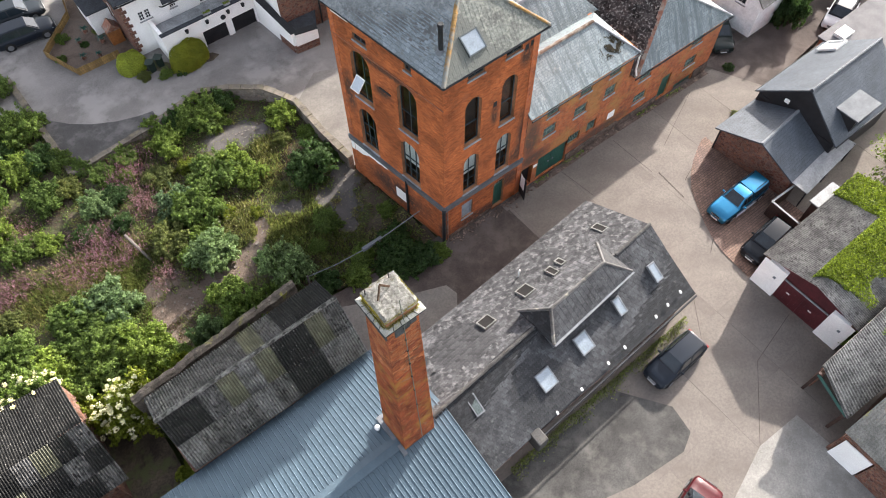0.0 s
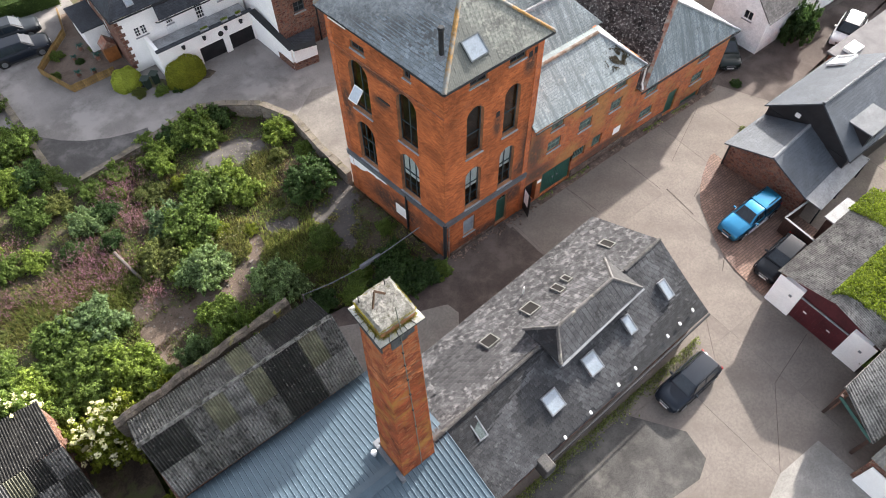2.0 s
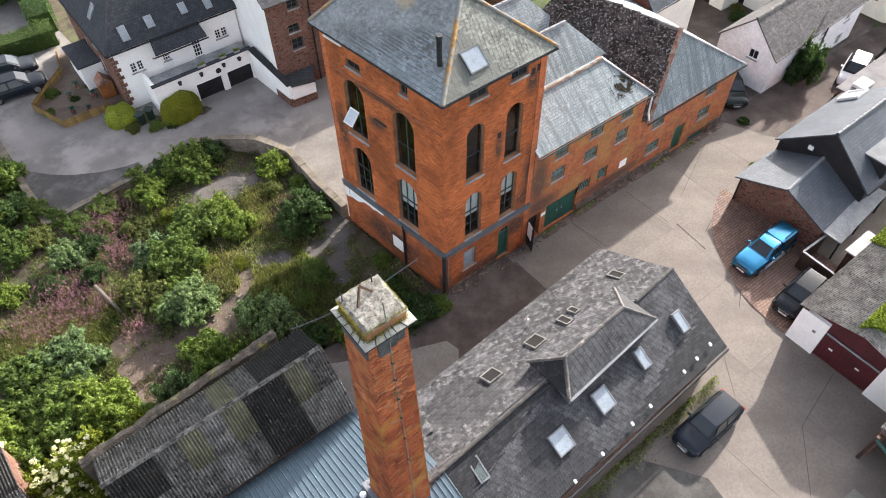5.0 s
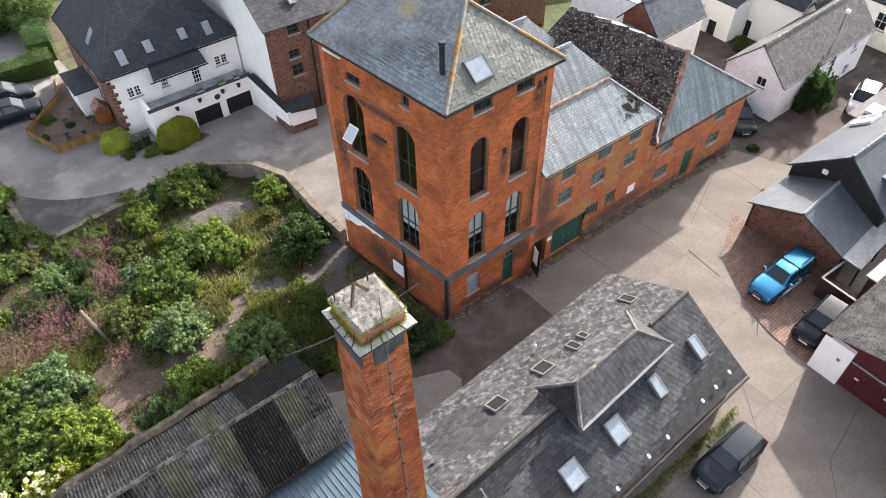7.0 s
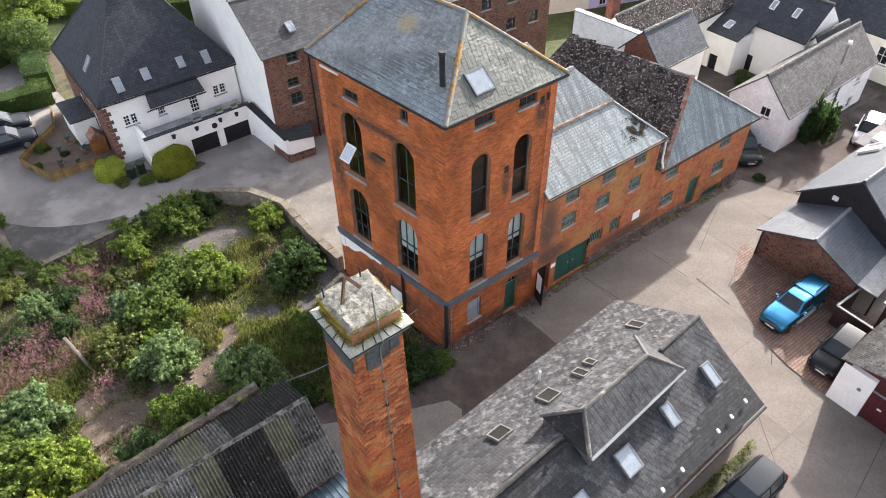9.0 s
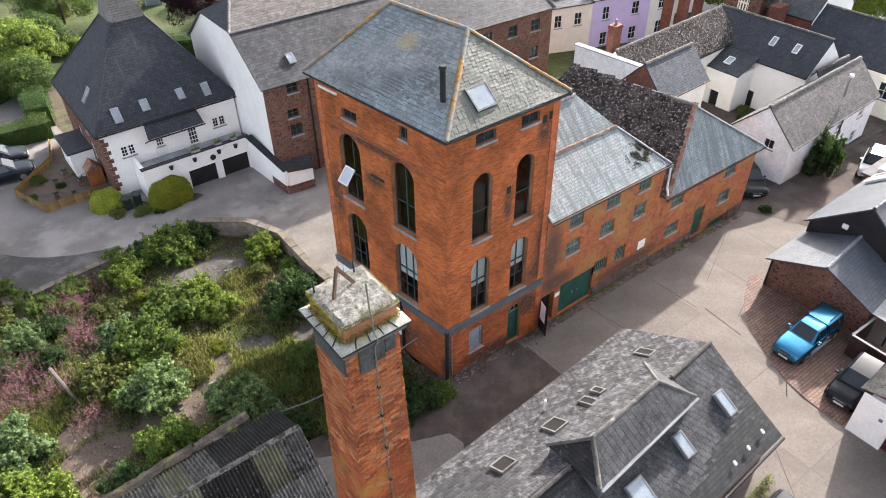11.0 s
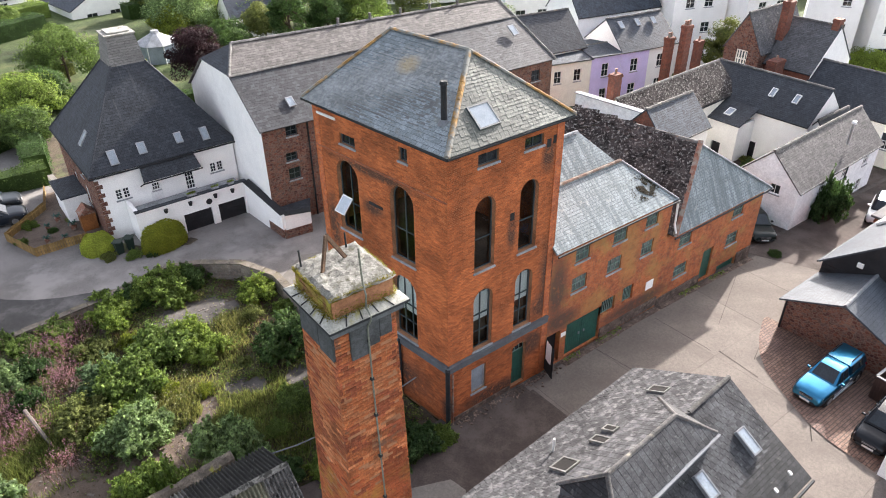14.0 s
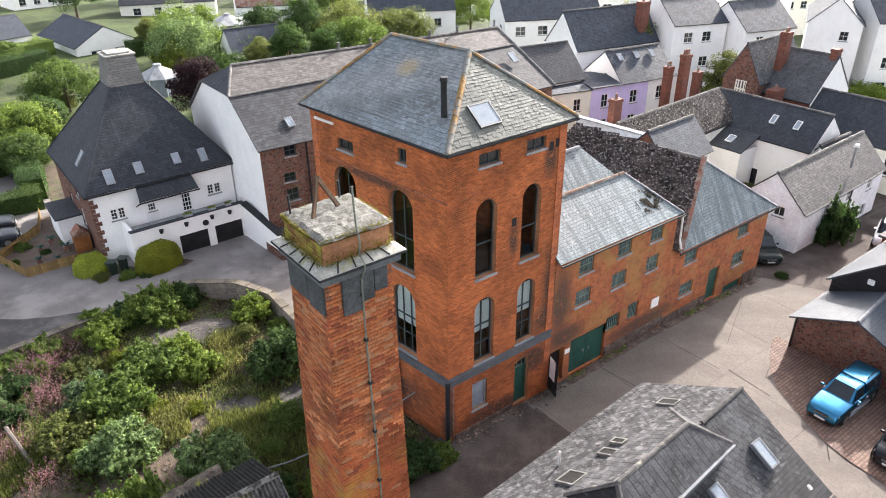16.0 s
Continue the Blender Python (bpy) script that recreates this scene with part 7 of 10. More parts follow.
roof_slope(mill, [hA, fB, MR1, MR0], "slate_mill_top")
roof_slope(mill, [eC, eD, hB, MR0, MR1], "slate_mill_top")
roof_slope(mill, [hA, MR0, hB], "slate_dark")
roof_slope(mill, [eB, eC, MR1], "slate_grey")
for a, b, w in ((MR0, MR1, 0.16), (hA, MR0, 0.1), (eB, MR1, 0.12)):
    bm = bmesh.new()
    ridge_strip(bm, a + V(0, 0, 0.03), b + V(0, 0, 0.03), w, 0.06)
    part("ridge", bm, "corr_pale", mill)
bm = bmesh.new()
ridge_strip(bm, hA + V(0, 0, 0.02), fB + V(0, 0, 0.02), 0.12, 0.05)
part("gutter_line", bm, "corr_pale", mill)
for k in range(5):
    bm = bmesh.new()
    x = 11 + 2.6 * k
    q = MR0.lerp(MR1, (x - 3.1) / 22.3)
    tube(bm, [q, q + V(0, 0, 0.25), q + V(0, 0, 0.5)], [0.14, 0.1, 0.12], 8)
    part("ridge_vent", bm, "corr_pale", mill)
bm = bmesh.new()
tube(bm, [(4.9, 21.02, 6.9), (4.9, 21.02, 0.0)], 0.06, 8)
part("drainpipe", bm, "dark_metal", mill)
MP = (eA, eB, hA)
skylight(on_plane(MP, 4.26, 21.9) + V(0, 0, .03), on_plane(MP, 4.75, 21.9) + V(0, 0, .03), on_plane(MP, 4.26, 22.5) + V(0, 0, .03), "small roof window with bright glass in grey slates", frame="sill")
for x in (24.0,):
    skylight(on_plane(MP, x, 22.4) + V(0, 0, .03), on_plane(MP, x + 0.6, 22.4) + V(0, 0, .03), on_plane(MP, x, 23.2) + V(0, 0, .03), "small roof window with bright glass in grey slates", frame="sill")

# ---- small front garden with its fence, lean-to and hedges ----
ln = thing("lean_to", "small white lean-to with flat dark roof", "outbuilding")
bm = bmesh.new()
box(bm, (-9.0, 30.4, -0.4), (-7.46, 33.6, 1.85))
part("body", bm, "white", ln)
bm = bmesh.new()
box(bm, (-9.15, 30.3, 1.86), (-7.46, 33.75, 1.98), None, 0.02)
part("roof", bm, "slate_dark", ln)
hut = thing("garden_hut", "small orange-brown wooden garden hut with arched top", "shed")
bm = bmesh.new()
box(bm, (-8.55, 28.6, -0.3), (-7.6, 29.5, 1.2))
part("body", bm, surface("orange_brown_boards", (0.26, 0.10, 0.03), 0.25, 0.7), hut)
bm = bmesh.new()
prism(bm, [(-8.6, 28.55, 1.2), (-7.55, 28.55, 1.2), (-8.07, 28.55, 1.75)], (0, 1.0, 0))
bmesh.ops.recalc_face_normals(bm, faces=bm.faces[:])
part("roof", bm, "ridge_red", hut)
M["fence"] = surface("yellow_brown_fence_boards", (0.30, 0.19, 0.07), 0.25, 0.8, s1=1.5, s2=12, rand=0.3)
fence = thing("fence", "low yellow-brown timber board fence round a gravel garden", "fence")
FPT = [(-9.3, 36.5), (-9.9, 33.6), (-12.9, 30.6), (-11.75, 27.3), (-8.6, 27.3)]
me_b = None
for a, b in zip(FPT, FPT[1:]):
    pa, pb = V(*a, -0.35), V(*b, -0.35)
    d = pb - pa
    n = int(d.length / 0.16)
    ang = math.atan2(d.y, d.x)
    for k in range(n):
        if me_b is None:
            bm = bmesh.new()
            box(bm, (0.004, -0.012, 0), (0.15, 0.012, 1.0), None, 0.005)
            uv_box(bm)
            me_b = bpy.data.meshes.new("board")
            bm.to_mesh(me_b)
            bm.free()
            me_b.materials.append(M["fence"])
        o = new("board", me_b)
        o.parent = fence
        q = pa + d * (k / n)
        o.matrix_basis = Matrix.Translation((q.x, q.y, q.z + 0.02 * math.sin(k * 7.0))) @ Matrix.Rotation(ang, 4, "Z")
    bm = bmesh.new()
    nn = V(-d.y, d.x, 0).normalized() * 0.04
    for z in (0.25, 0.8):
        prism(bm, [pa + nn + V(0, 0, z), pb + nn + V(0, 0, z), pb + nn * 1.8 + V(0, 0, z), pa + nn * 1.8 + V(0, 0, z)], (0, 0, 0.07))
    bmesh.ops.recalc_face_normals(bm, faces=bm.faces[:])
    part("rail", bm, "fence", fence)
flat("back_garden", [(-8.9, 36.6), (-8.6, 46), (-6.5, 50), (6, 45), (4, 36.6)], 0.012, "soil", "dark planted garden behind the white house", "ground")
flat("gravel_garden", [(-9.3, 36.2), (-9.9, 33.5), (-12.8, 30.6), (-11.7, 27.4), (-7.5, 27.4), (-7.5, 36)], 0.03, "bare", "gravel and bark bed inside the fence", "ground")
bm = bmesh.new()
flat("planting_bed", [(-8.3, 27.2), (-6.0, 24.2), (-3.2, 23.4), (-2.9, 22.9), (-3.6, 22.6), (-6.5, 23.6), (-8.8, 25.6)], 0.05, "soil", "dark planted bed below the white house", "ground")
bm.free()
for x, y, r in ((-9.6, 31.2, 0.2), (-10.4, 30.4, 0.16), (-9.0, 29.4, 0.22), (-10.8, 28.6, 0.18), (-9.8, 28.2, 0.15), (-8.7, 33.9, 0.2)):
    fp = thing("flower_pot", "terracotta flower pot on the gravel", "flower pot", "flower pots", at=(x, y, 0.03))
    bm = bmesh.new()
    tube(bm, [(0, 0, 0), (0, 0, r * 1.5), (0, 0, r * 1.5), (0, 0, r * 1.8)], [r * 0.7, r * 0.95, r * 1.1, r * 1.1], 10)
    part("pot", bm, "ridge_red", fp)
    bm = bmesh.new()
    for q in range(14):
        a_ = q * 2.4
        tube(bm, [(0, 0, r * 1.6), (math.cos(a_) * r * 0.8, math.sin(a_) * r * 0.8, r * (2.6 + 0.5 * math.sin(q * 1.7))), (math.cos(a_) * r * 1.7, math.sin(a_) * r * 1.7, r * (2.3 + 0.6 * math.sin(q)))], [0.012, 0.035, 0.008], 4)
    part("plant", bm, "green_door", fp, "spiky green plant")
for k, (x, y) in enumerate(((-5.2, 24.0), (-4.7, 23.8))):
    wb = thing("wheelie_bin", "dark wheeled rubbish bin beside the hedge", "bin", "bins", at=(x, y, -0.05))
    bm = bmesh.new()
    tube(bm, [(0, 0, 0.0), (0, 0, 0.9)], [0.26, 0.33], 4)
    part("body", bm, "dark_metal" if k else "green_door", wb)
    bm = bmesh.new()
    box(bm, (-0.3, -0.3, 0.9), (0.3, 0.34, 0.98), None, 0.03)
    part("lid", bm, "dark_metal" if k else "green_door", wb)

# ---- black barn and its stone lean-to ----
bbarn = house("black_barn", "black weatherboarded barn with smooth grey slate roof", [(22.45, -10.75), (29.5, -10.75), (29.5, -5.0), (22.45, -5.0)], -0.9, 2.4, 4.72, "black_board", "slate_blue", over=0.2, verge=0.1, ridge_mat="slate_blue")
for k in range(14):
    bm = bmesh.new()
    z = -0.4 + k * 0.22
    box(bm, (22.41, -10.7, z), (22.445, -5.05, z + 0.2))
    if z < 2.2:
        part("board", bm, "black_board", bbarn)
    else:
        bm.free()
for x, y, z, w in ((22.4, -6.9, 2.9, 0.16),):
    bm = bmesh.new()
    box(bm, (x - 0.12, y - w, z), (x, y + w, z + 0.28), None, 0.02)
    part("wall_lamp", bm, "frame_white", bbarn, "white box lamp")
bm = bmesh.new()
box(bm, (23.8, -10.75, 2.0), (26.0, -9.45, 3.5))
M["dormer_lead"] = surface("dull_grey_sheet", (0.10, 0.108, 0.118), 0.2, 0.8)
dm = part("dormer", bm, "black_board", bbarn, "black box dormer")
bm = bmesh.new()
box(bm, (23.65, -10.9, 3.5), (26.15, -9.3, 3.6), None, 0.02)
part("dormer_roof", bm, "dormer_lead", dm)
for x in (24.0, 25.0):
    bm = bmesh.new()
    box(bm, (x, -10.77, 2.4), (x + 0.8, -10.74, 3.3))
    part("window_pane", bm, "glass", dm)
skylight((28.0, -5.15, 2.75), (28.0 + 1.3, -5.15, 2.75), (28.0, -6.2, 3.6), "wide white roof window on the black barn", pane="frame_white", frame="frame_white", raised=0.12)

lean = thing("stone_outbuilding", "low red stone outbuilding with grey slate roof against the barn", "outbuilding")
_, m_ln = wall(lean, (18.7, -5.2), (18.9, -10.7), -0.6, 1.5, [], "stone_red", 0.35, apex=[(2.95, 2.75)])
wall(lean, (22.4, -5.1), (18.7, -5.2), -0.7, 1.5, [], "stone_red", 0.35)
wall(lean, (18.9, -10.7), (23.5, -10.5), -0.7, 1.4, [(1.0, 2.2, 0.1, 1.2)], "stone_red", 0.35)
roof_slope(lean, [(22.42, -4.95, 1.55), (18.45, -4.95, 1.55), (18.45, -8.1, 2.88), (22.42, -7.8, 2.88)], "slate_blue")
roof_slope(lean, [(18.75, -10.85, 1.45), (24.2, -10.5, 1.45), (22.42, -7.8, 2.88), (18.45, -8.1, 2.88)], "slate_blue")
bm = bmesh.new()
ridge_strip(bm, (18.45, -8.1, 2.9), (22.42, -7.8, 2.9), 0.1, 0.05)
part("ridge", bm, "lead", lean)
M["pale_metal"] = surface("pale_sheet_metal", (0.22, 0.225, 0.23), 0.15, 0.7, s1=1.5, s2=8, bumpy=0.05)
roof_slope(lean, [(19.0, -11.85, 1.22), (24.9, -11.35, 1.1), (24.3, -10.35, 1.5), (18.75, -10.8, 1.5)], "pale_metal", 0.05, name="canopy")
for x, y in ((19.1, -11.75), (22, -11.5), (24.7, -11.3)):
    bm = bmesh.new()
    tube(bm, [(x, y, -0.6), (x, y, 1.15)], 0.05, 6)
    part("post", bm, "dark_metal", lean)
bm = bmesh.new()
tube(bm, [(18.62, -5.3, 1.5), (18.62, -5.3, -0.3)], 0.05, 6)
part("drainpipe", bm, "dark_metal", lean)

bs = thing("bin_store", "dark brown timber bin enclosure with pale top rail", "enclosure")
M["brown_board"] = surface("dark_brown_boards", (0.06, 0.035, 0.028), 0.3, 0.7)
for a, b in (((19.1, -10.95), (16.95, -10.85)), ((16.95, -10.85), (16.85, -13.3))):
    pa, pb = V(*a, -0.3), V(*b, -0.3)
    d = pb - pa
    n = int(d.length / 0.16)
    nn = d.normalized().cross(V(0, 0, 1)) * 0.02
    for k in range(n):
        bm = bmesh.new()
        p, q = pa + d * (k / n), pa + d * ((k + 0.95) / n)
        prism(bm, [p - nn, q - nn, q + nn, p + nn], (0, 0, 1.4))
        bmesh.ops.recalc_face_normals(bm, faces=bm.faces[:])
        part("board", bm, "brown_board", bs)
    bm = bmesh.new()
    prism(bm, [pa - nn * 3 + V(0, 0, 1.42), pb - nn * 3 + V(0, 0, 1.42), pb + nn * 3 + V(0, 0, 1.42), pa + nn * 3 + V(0, 0, 1.42)], (0, 0, 0.05))
    bmesh.ops.recalc_face_normals(bm, faces=bm.faces[:])
    part("rail", bm, "pale_metal", bs)
po = thing("porch_roof", "low flat pale porch roof on brown posts", "porch")
bm = bmesh.new()
box(bm, (18.1, -13.3, 1.75), (20.4, -12.35, 1.85), Matrix.Rotation(0.0, 4, "Z"), 0.02)
part("roof", bm, "pale_metal", po)
bm = bmesh.new()
box(bm, (18.3, -13.2, -0.5), (20.3, -12.5, 1.75))
part("wall", bm, "brown_board", po)

# ---- garage with maroon doors ----
gar = thing("garage", "white-walled garage with maroon doors and mossy corrugated roof", "garage")
_, m_g = wall(gar, (12.4, -13.3), (12.4, -14.8), -0.1, 2.5, [], "white", 0.3)
wall(gar, (12.4, -17.7), (12.4, -19.1), -0.1, 2.5, [], "white", 0.3)
wall(gar, (20, -13.3), (12.4, -13.3), -0.4, 2.55, [], "stone_red", 0.3)
wall(gar, (12.4, -19.1), (20, -19.1), -0.4, 2.55, [], "stone_red", 0.3)
wall(gar, (20, -19.1), (20, -13.3), -0.4, 2.55, [], "stone_red", 0.3, apex=[(2.9, 3.2)])
M["maroon"] = surface("maroon_painted_boards", (0.075, 0.012, 0.016), 0.25, 0.5, s2=8)
for k in range(2):
    bm = bmesh.new()
    box(bm, (1.51 + k * 1.45, -0.24, 0.02), (2.95 + k * 1.45, -0.201, 1.8), m_g)
    dl = part("door_leaf", bm, "maroon", gar, "maroon boarded garage door leaf")
    for j in range(6):
        bm = bmesh.new()
        box(bm, (1.51 + k * 1.45 + j * 0.24, -0.2, 0.02), (1.51 + k * 1.45 + (j + 1) * 0.24 - 0.008, -0.17, 1.8), m_g)
        part("board", bm, "maroon", dl)
    bm = bmesh.new()
    box(bm, (2.0 + k * 1.45, -0.17, 1.0), (2.2 + k * 1.45, -0.13, 1.07), m_g)
    part("latch", bm, "frame_white", dl)
bm = bmesh.new()
box(bm, (1.5, -0.2, 1.81), (4.4, -0.12, 1.87), m_g)
part("door_rail", bm, "sill", gar, "pale rail over the doors")
bm = bmesh.new()
prism(bm, [m_g @ V(s_, -0.3, z_) for s_, z_ in ((1.5, 1.88), (4.4, 1.88), (4.4, 2.5), (5.7, 2.5), (2.9, 3.2), (0.1, 2.5), (1.5, 2.5))], m_g.to_3x3() @ V(0, 0.06, 0))
bmesh.ops.recalc_face_normals(bm, faces=bm.faces[:])
part("gable_panel", bm, "maroon", gar, "dark maroon gable boarding")
corrugated(gar, [(20.3, -13.1, 2.5), (12.4, -13.1, 2.55), (12.4, -16.2, 3.3), (20.3, -16.2, 3.3)], 7, 1, "corr_pale", seed=5, pitch=0.12)
corrugated(gar, [(12.4, -19.3, 2.55), (20.3, -19.3, 2.5), (20.3, -16.2, 3.3), (12.4, -16.2, 3.3)], 7, 1, "corr_pale", seed=6, pitch=0.12)
for s in (0.95, 5.2):
    bm = bmesh.new()
    box(bm, (s, 0.0, 1.5), (s + 0.16, 0.04, 1.65), m_g)
    part("wall_lamp", bm, "lead", gar)

# ---- open sheds ----
os1 = thing("open_shed", "open-fronted shed with grey tiled roof and timber beam", "shed")
roof_slope(os1, [(8.3, -21.7, 2.15), (16, -22.2, 2.15), (16, -19.3, 2.9), (9.2, -19.2, 2.9)], "corr_pale")
corrugated(os1, [(8.3, -21.7, 2.2), (16, -22.2, 2.2), (16, -19.3, 2.95), (9.2, -19.2, 2.95)], 7, 1, "corr_pale", seed=7, pitch=0.18)
bm = bmesh.new()
tube(bm, [(8.4, -21.6, 2.0), (9.2, -19.4, 2.0)], 0.1, 4)
part("beam", bm, "green_door", os1)
for x, y in ((8.5, -21.5), (9.25, -19.4)):
    bm = bmesh.new()
    box(bm, (x - 0.08, y - 0.08, -0.05), (x + 0.08, y + 0.08, 2.15))
    part("post", bm, "brown_board", os1)
bm = bmesh.new()
box(bm, (9.6, -19.6, -0.05), (15.8, -19.35, 2.6))
box(bm, (15.6, -22.0, -0.05), (15.85, -19.6, 2.4))
part("wall", bm, "stone_red", os1)
os2 = thing("shed", "shed with white door and grey tiled roof with yellow lichen", "shed")
M["corr_yellow"] = surface("lichened_roof_sheet", (0.24, 0.23, 0.2), 0.25, 0.9, s1=1.5, s2=12, stain=(0.42, 0.36, 0.03), stain_at=(0.6, 0.68), stain_scale=0.9)
corrugated(os2, [(7.3, -26.5, 2.3), (7.5, -22.0, 2.3), (12.5, -22.3, 3.1), (12.5, -26.5, 3.1)], 7, 1, "corr_yellow", seed=8, pitch=0.18)
wall(os2, (7.5, -22.1), (7.3, -26.5), -0.05, 2.25, [(0.2, 1.8, 0.0, 2.0)], "stone_red", 0.25)
bm = bmesh.new()
box(bm, (7.36, -23.8, 0.0), (7.42, -22.3, 2.0))
part("door", bm, "white", os2, "white painted door")
bm = bmesh.new()
box(bm, (7.7, -26.4, -0.05), (12.3, -22.3, 2.2))
part("wall", bm, "stone_red", os2)
tsd = thing("flat_roofed_building", "flat pale-roofed outbuilding behind the black barn", "outbuilding")
bm = bmesh.new()
box(bm, (29.9, -9.5, -1.2), (37, -4.4, 2.2))
part("wall", bm, "brick_old", tsd)
bm = bmesh.new()
box(bm, (29.7, -9.7, 2.2), (37.2, -4.2, 2.35), None, 0.02)
part("roof", bm, surface("grey_roofing_felt", (0.115, 0.11, 0.112), 0.15, 0.9), tsd)
skylight((30.6, -5.6, 2.38), (31.8, -5.6, 2.38), (30.6, -4.8, 2.4), "white framed roof hatch on a flat roof", frame="frame_white", raised=0.2)

# ---- parked cars ----
M["tyre"] = surface("black_rubber", (0.02, 0.02, 0.02), 0.2, 0.9)
M["alloy"] = surface("grey_alloy", (0.45, 0.46, 0.48), 0.1, 0.35, 0.8, bumpy=0)
M["car_glass"] = surface("tinted_car_glass", (0.02, 0.028, 0.035), 0.2, 0.05, bumpy=0)
M["lamp_glass"] = surface("clear_lamp_cover", (0.33, 0.35, 0.37), 0.1, 0.15, bumpy=0)
M["tail_glass"] = surface("red_lamp_cover", (0.35, 0.01, 0.01), 0.1, 0.2, bumpy=0)


def paint(name, col, rough=0.3, metal=0.0, coat=0.2):
    """Car paint under a clear coat."""
    m = surface(name, col, 0.06, rough, metal, s1=0.5, s2=30, bumpy=0)
    b = m.node_tree.nodes["Principled BSDF"]
    b.inputs["Coat Weight"].default_value, b.inputs["Coat Roughness"].default_value = coat, 0.12
    b.inputs["Specular IOR Level"].default_value = 0.2
    return m


M["yellow_plate"] = surface("yellow_plate", (0.6, 0.45, 0.05), 0.05, 0.5)


def loft(bm, sections, close=True):
    rings = [[bm.verts.new(p) for p in s] for s in sections]
    n = len(rings[0])
    for a, b in zip(rings, rings[1:]):
        for k in range(n if close else n - 1):
            bm.faces.new((a[k], a[(k + 1) % n], b[(k + 1) % n], b[k]))
    bm.faces.new(rings[0][::-1])
    bm.faces.new(rings[-1])
    bmesh.ops.recalc_face_normals(bm, faces=bm.faces[:])


def crease(bm, degrees=38):
    """Round the shading of a shell, and keep its true edges sharp."""
    bm.normal_update()
    for f in bm.faces:
        f.smooth = True
    for e in bm.edges:
        if len(e.link_faces) == 2 and e.calc_face_angle(0.0) > radians(degrees):
            e.smooth = False


def pane_on(bm, a, b, c, d, inset=0.06, lift=0.008):
    """A pane set a little proud of the four-cornered patch a, b, c, d of a shell."""
    q = [V(*p) for p in (a, b, c, d)]
    mid = sum(q, V(0, 0, 0)) / 4
    n = (q[2] - q[0]).cross(q[3] - q[1]).normalized()
    if n.dot(mid - V(0, 0, 0.4)) < 0:
        n = -n
    r = [p.lerp(mid, inset) for p in q]
    f = quad(bm, *[p + n * lift for p in r])
    for i in range(4):
        quad(bm, r[i], r[(i + 1) % 4], r[(i + 1) % 4] + n * lift, r[i] + n * lift)
    return f


def car(label, at, turn, paint_mat, L=4.3, W=1.8, H=1.5, kind="hatch", roof_mat=None):
    """A parked car, its nose towards +x: lower body, cabin with its panes, wheels in dark arches, lamps and trim."""
    ob = thing("pickup_truck" if kind == "pickup" else "car", label, "car", "parked cars", at=at, turn=turn)
    h, w2 = L / 2, W / 2
    belt, sill = H * 0.62, H * 0.17
    hood = H * (0.60 if kind != "hatch" else 0.56)
    wr = H * 0.215
    # x, height of the deck, share of the width, height of the underside
    secs = [(-h, belt * 0.80, 0.82, sill + 0.12), (-h + 0.05, belt * 0.93, 0.92, sill + 0.03), (-h + 0.25, belt * 0.99, 0.975, sill), (-h * 0.5, belt, 1.0, sill), (h * 0.1, belt, 1.0, sill), (h * 0.42, belt * 0.985, 1.0, sill),
            (h * 0.52, hood * 1.0, 0.99, sill), (h * 0.72, hood * 0.965, 0.975, sill), (h - 0.24, hood * 0.90, 0.93, sill), (h - 0.08, hood * 0.80, 0.86, sill + 0.02), (h, hood * 0.60, 0.76, sill + 0.08)]
    bm = bmesh.new()
    rows = []
    for x, zt, k, zb in secs:
        w = w2 * k
        half = [(w * 0.90, zb), (w * 0.985, zb + (zt - zb) * 0.22), (w, zb + (zt - zb) * 0.55), (w * 0.985, zt - 0.13 * H / 1.5), (w * 0.93, zt - 0.045), (w * 0.84, zt), (w * 0.45, zt + 0.022)]
        rows.append([(x, -y, z) for y, z in half] + [(x, y, z) for y, z in half[::-1]])
    loft(bm, rows)
    crease(bm, 50)
    body = part("body", bm, paint_mat, ob)
    # cabin
    back = {"hatch": -h + 0.10, "suv": -h + 0.10, "pickup": -h * 0.20}[kind]
    front = h * {"hatch": 0.50, "suv": 0.46, "pickup": 0.42}[kind]
    top_f = front - {"hatch": 0.66, "suv": 0.60, "pickup": 0.56}[kind] * L / 4.2
    top_b = back + {"hatch": 0.50, "suv": 0.30, "pickup": 0.03}[kind]
    wl, wt = w2 * 0.90, w2 * 0.70
    st = [(back, belt - 0.02, 0.97), (top_b, H - 0.045, 0.98), (top_b * 0.6 + top_f * 0.4, H, 1.0), (top_f, H - 0.04, 0.98), (front, belt - 0.02, 0.96)]
    rows = []
    for i, (x, z, k) in enumerate(st):
        if i in (0, 4):
            rows.append([(x, -wl * k, belt - 0.05), (x, -wl * k, z), (x, -wl * k * 0.8, z + 0.005), (x, wl * k * 0.8, z + 0.005), (x, wl * k, z), (x, wl * k, belt - 0.05)])
        else:
            rows.append([(x, -wl, belt - 0.05), (x, -wt * k, z - 0.055), (x, -wt * k * 0.86, z), (x, wt * k * 0.86, z), (x, wt * k, z - 0.055), (x, wl, belt - 0.05)])
    bm = bmesh.new()
    loft(bm, rows)
    crease(bm, 30)
    cab = part("cabin", bm, roof_mat or paint_mat, ob)
    bm = bmesh.new()
    pane_on(bm, V(*rows[4][2]) + V(-0.05, 0, 0.06), V(*rows[4][3]) + V(-0.05, 0, 0.06), rows[3][3], rows[3][2], 0.02, 0.012)
    part("windscreen", bm, "car_glass", cab)
    bm = bmesh.new()
    pane_on(bm, rows[0][2], rows[0][3], rows[1][3], rows[1][2], 0.08, 0.012)
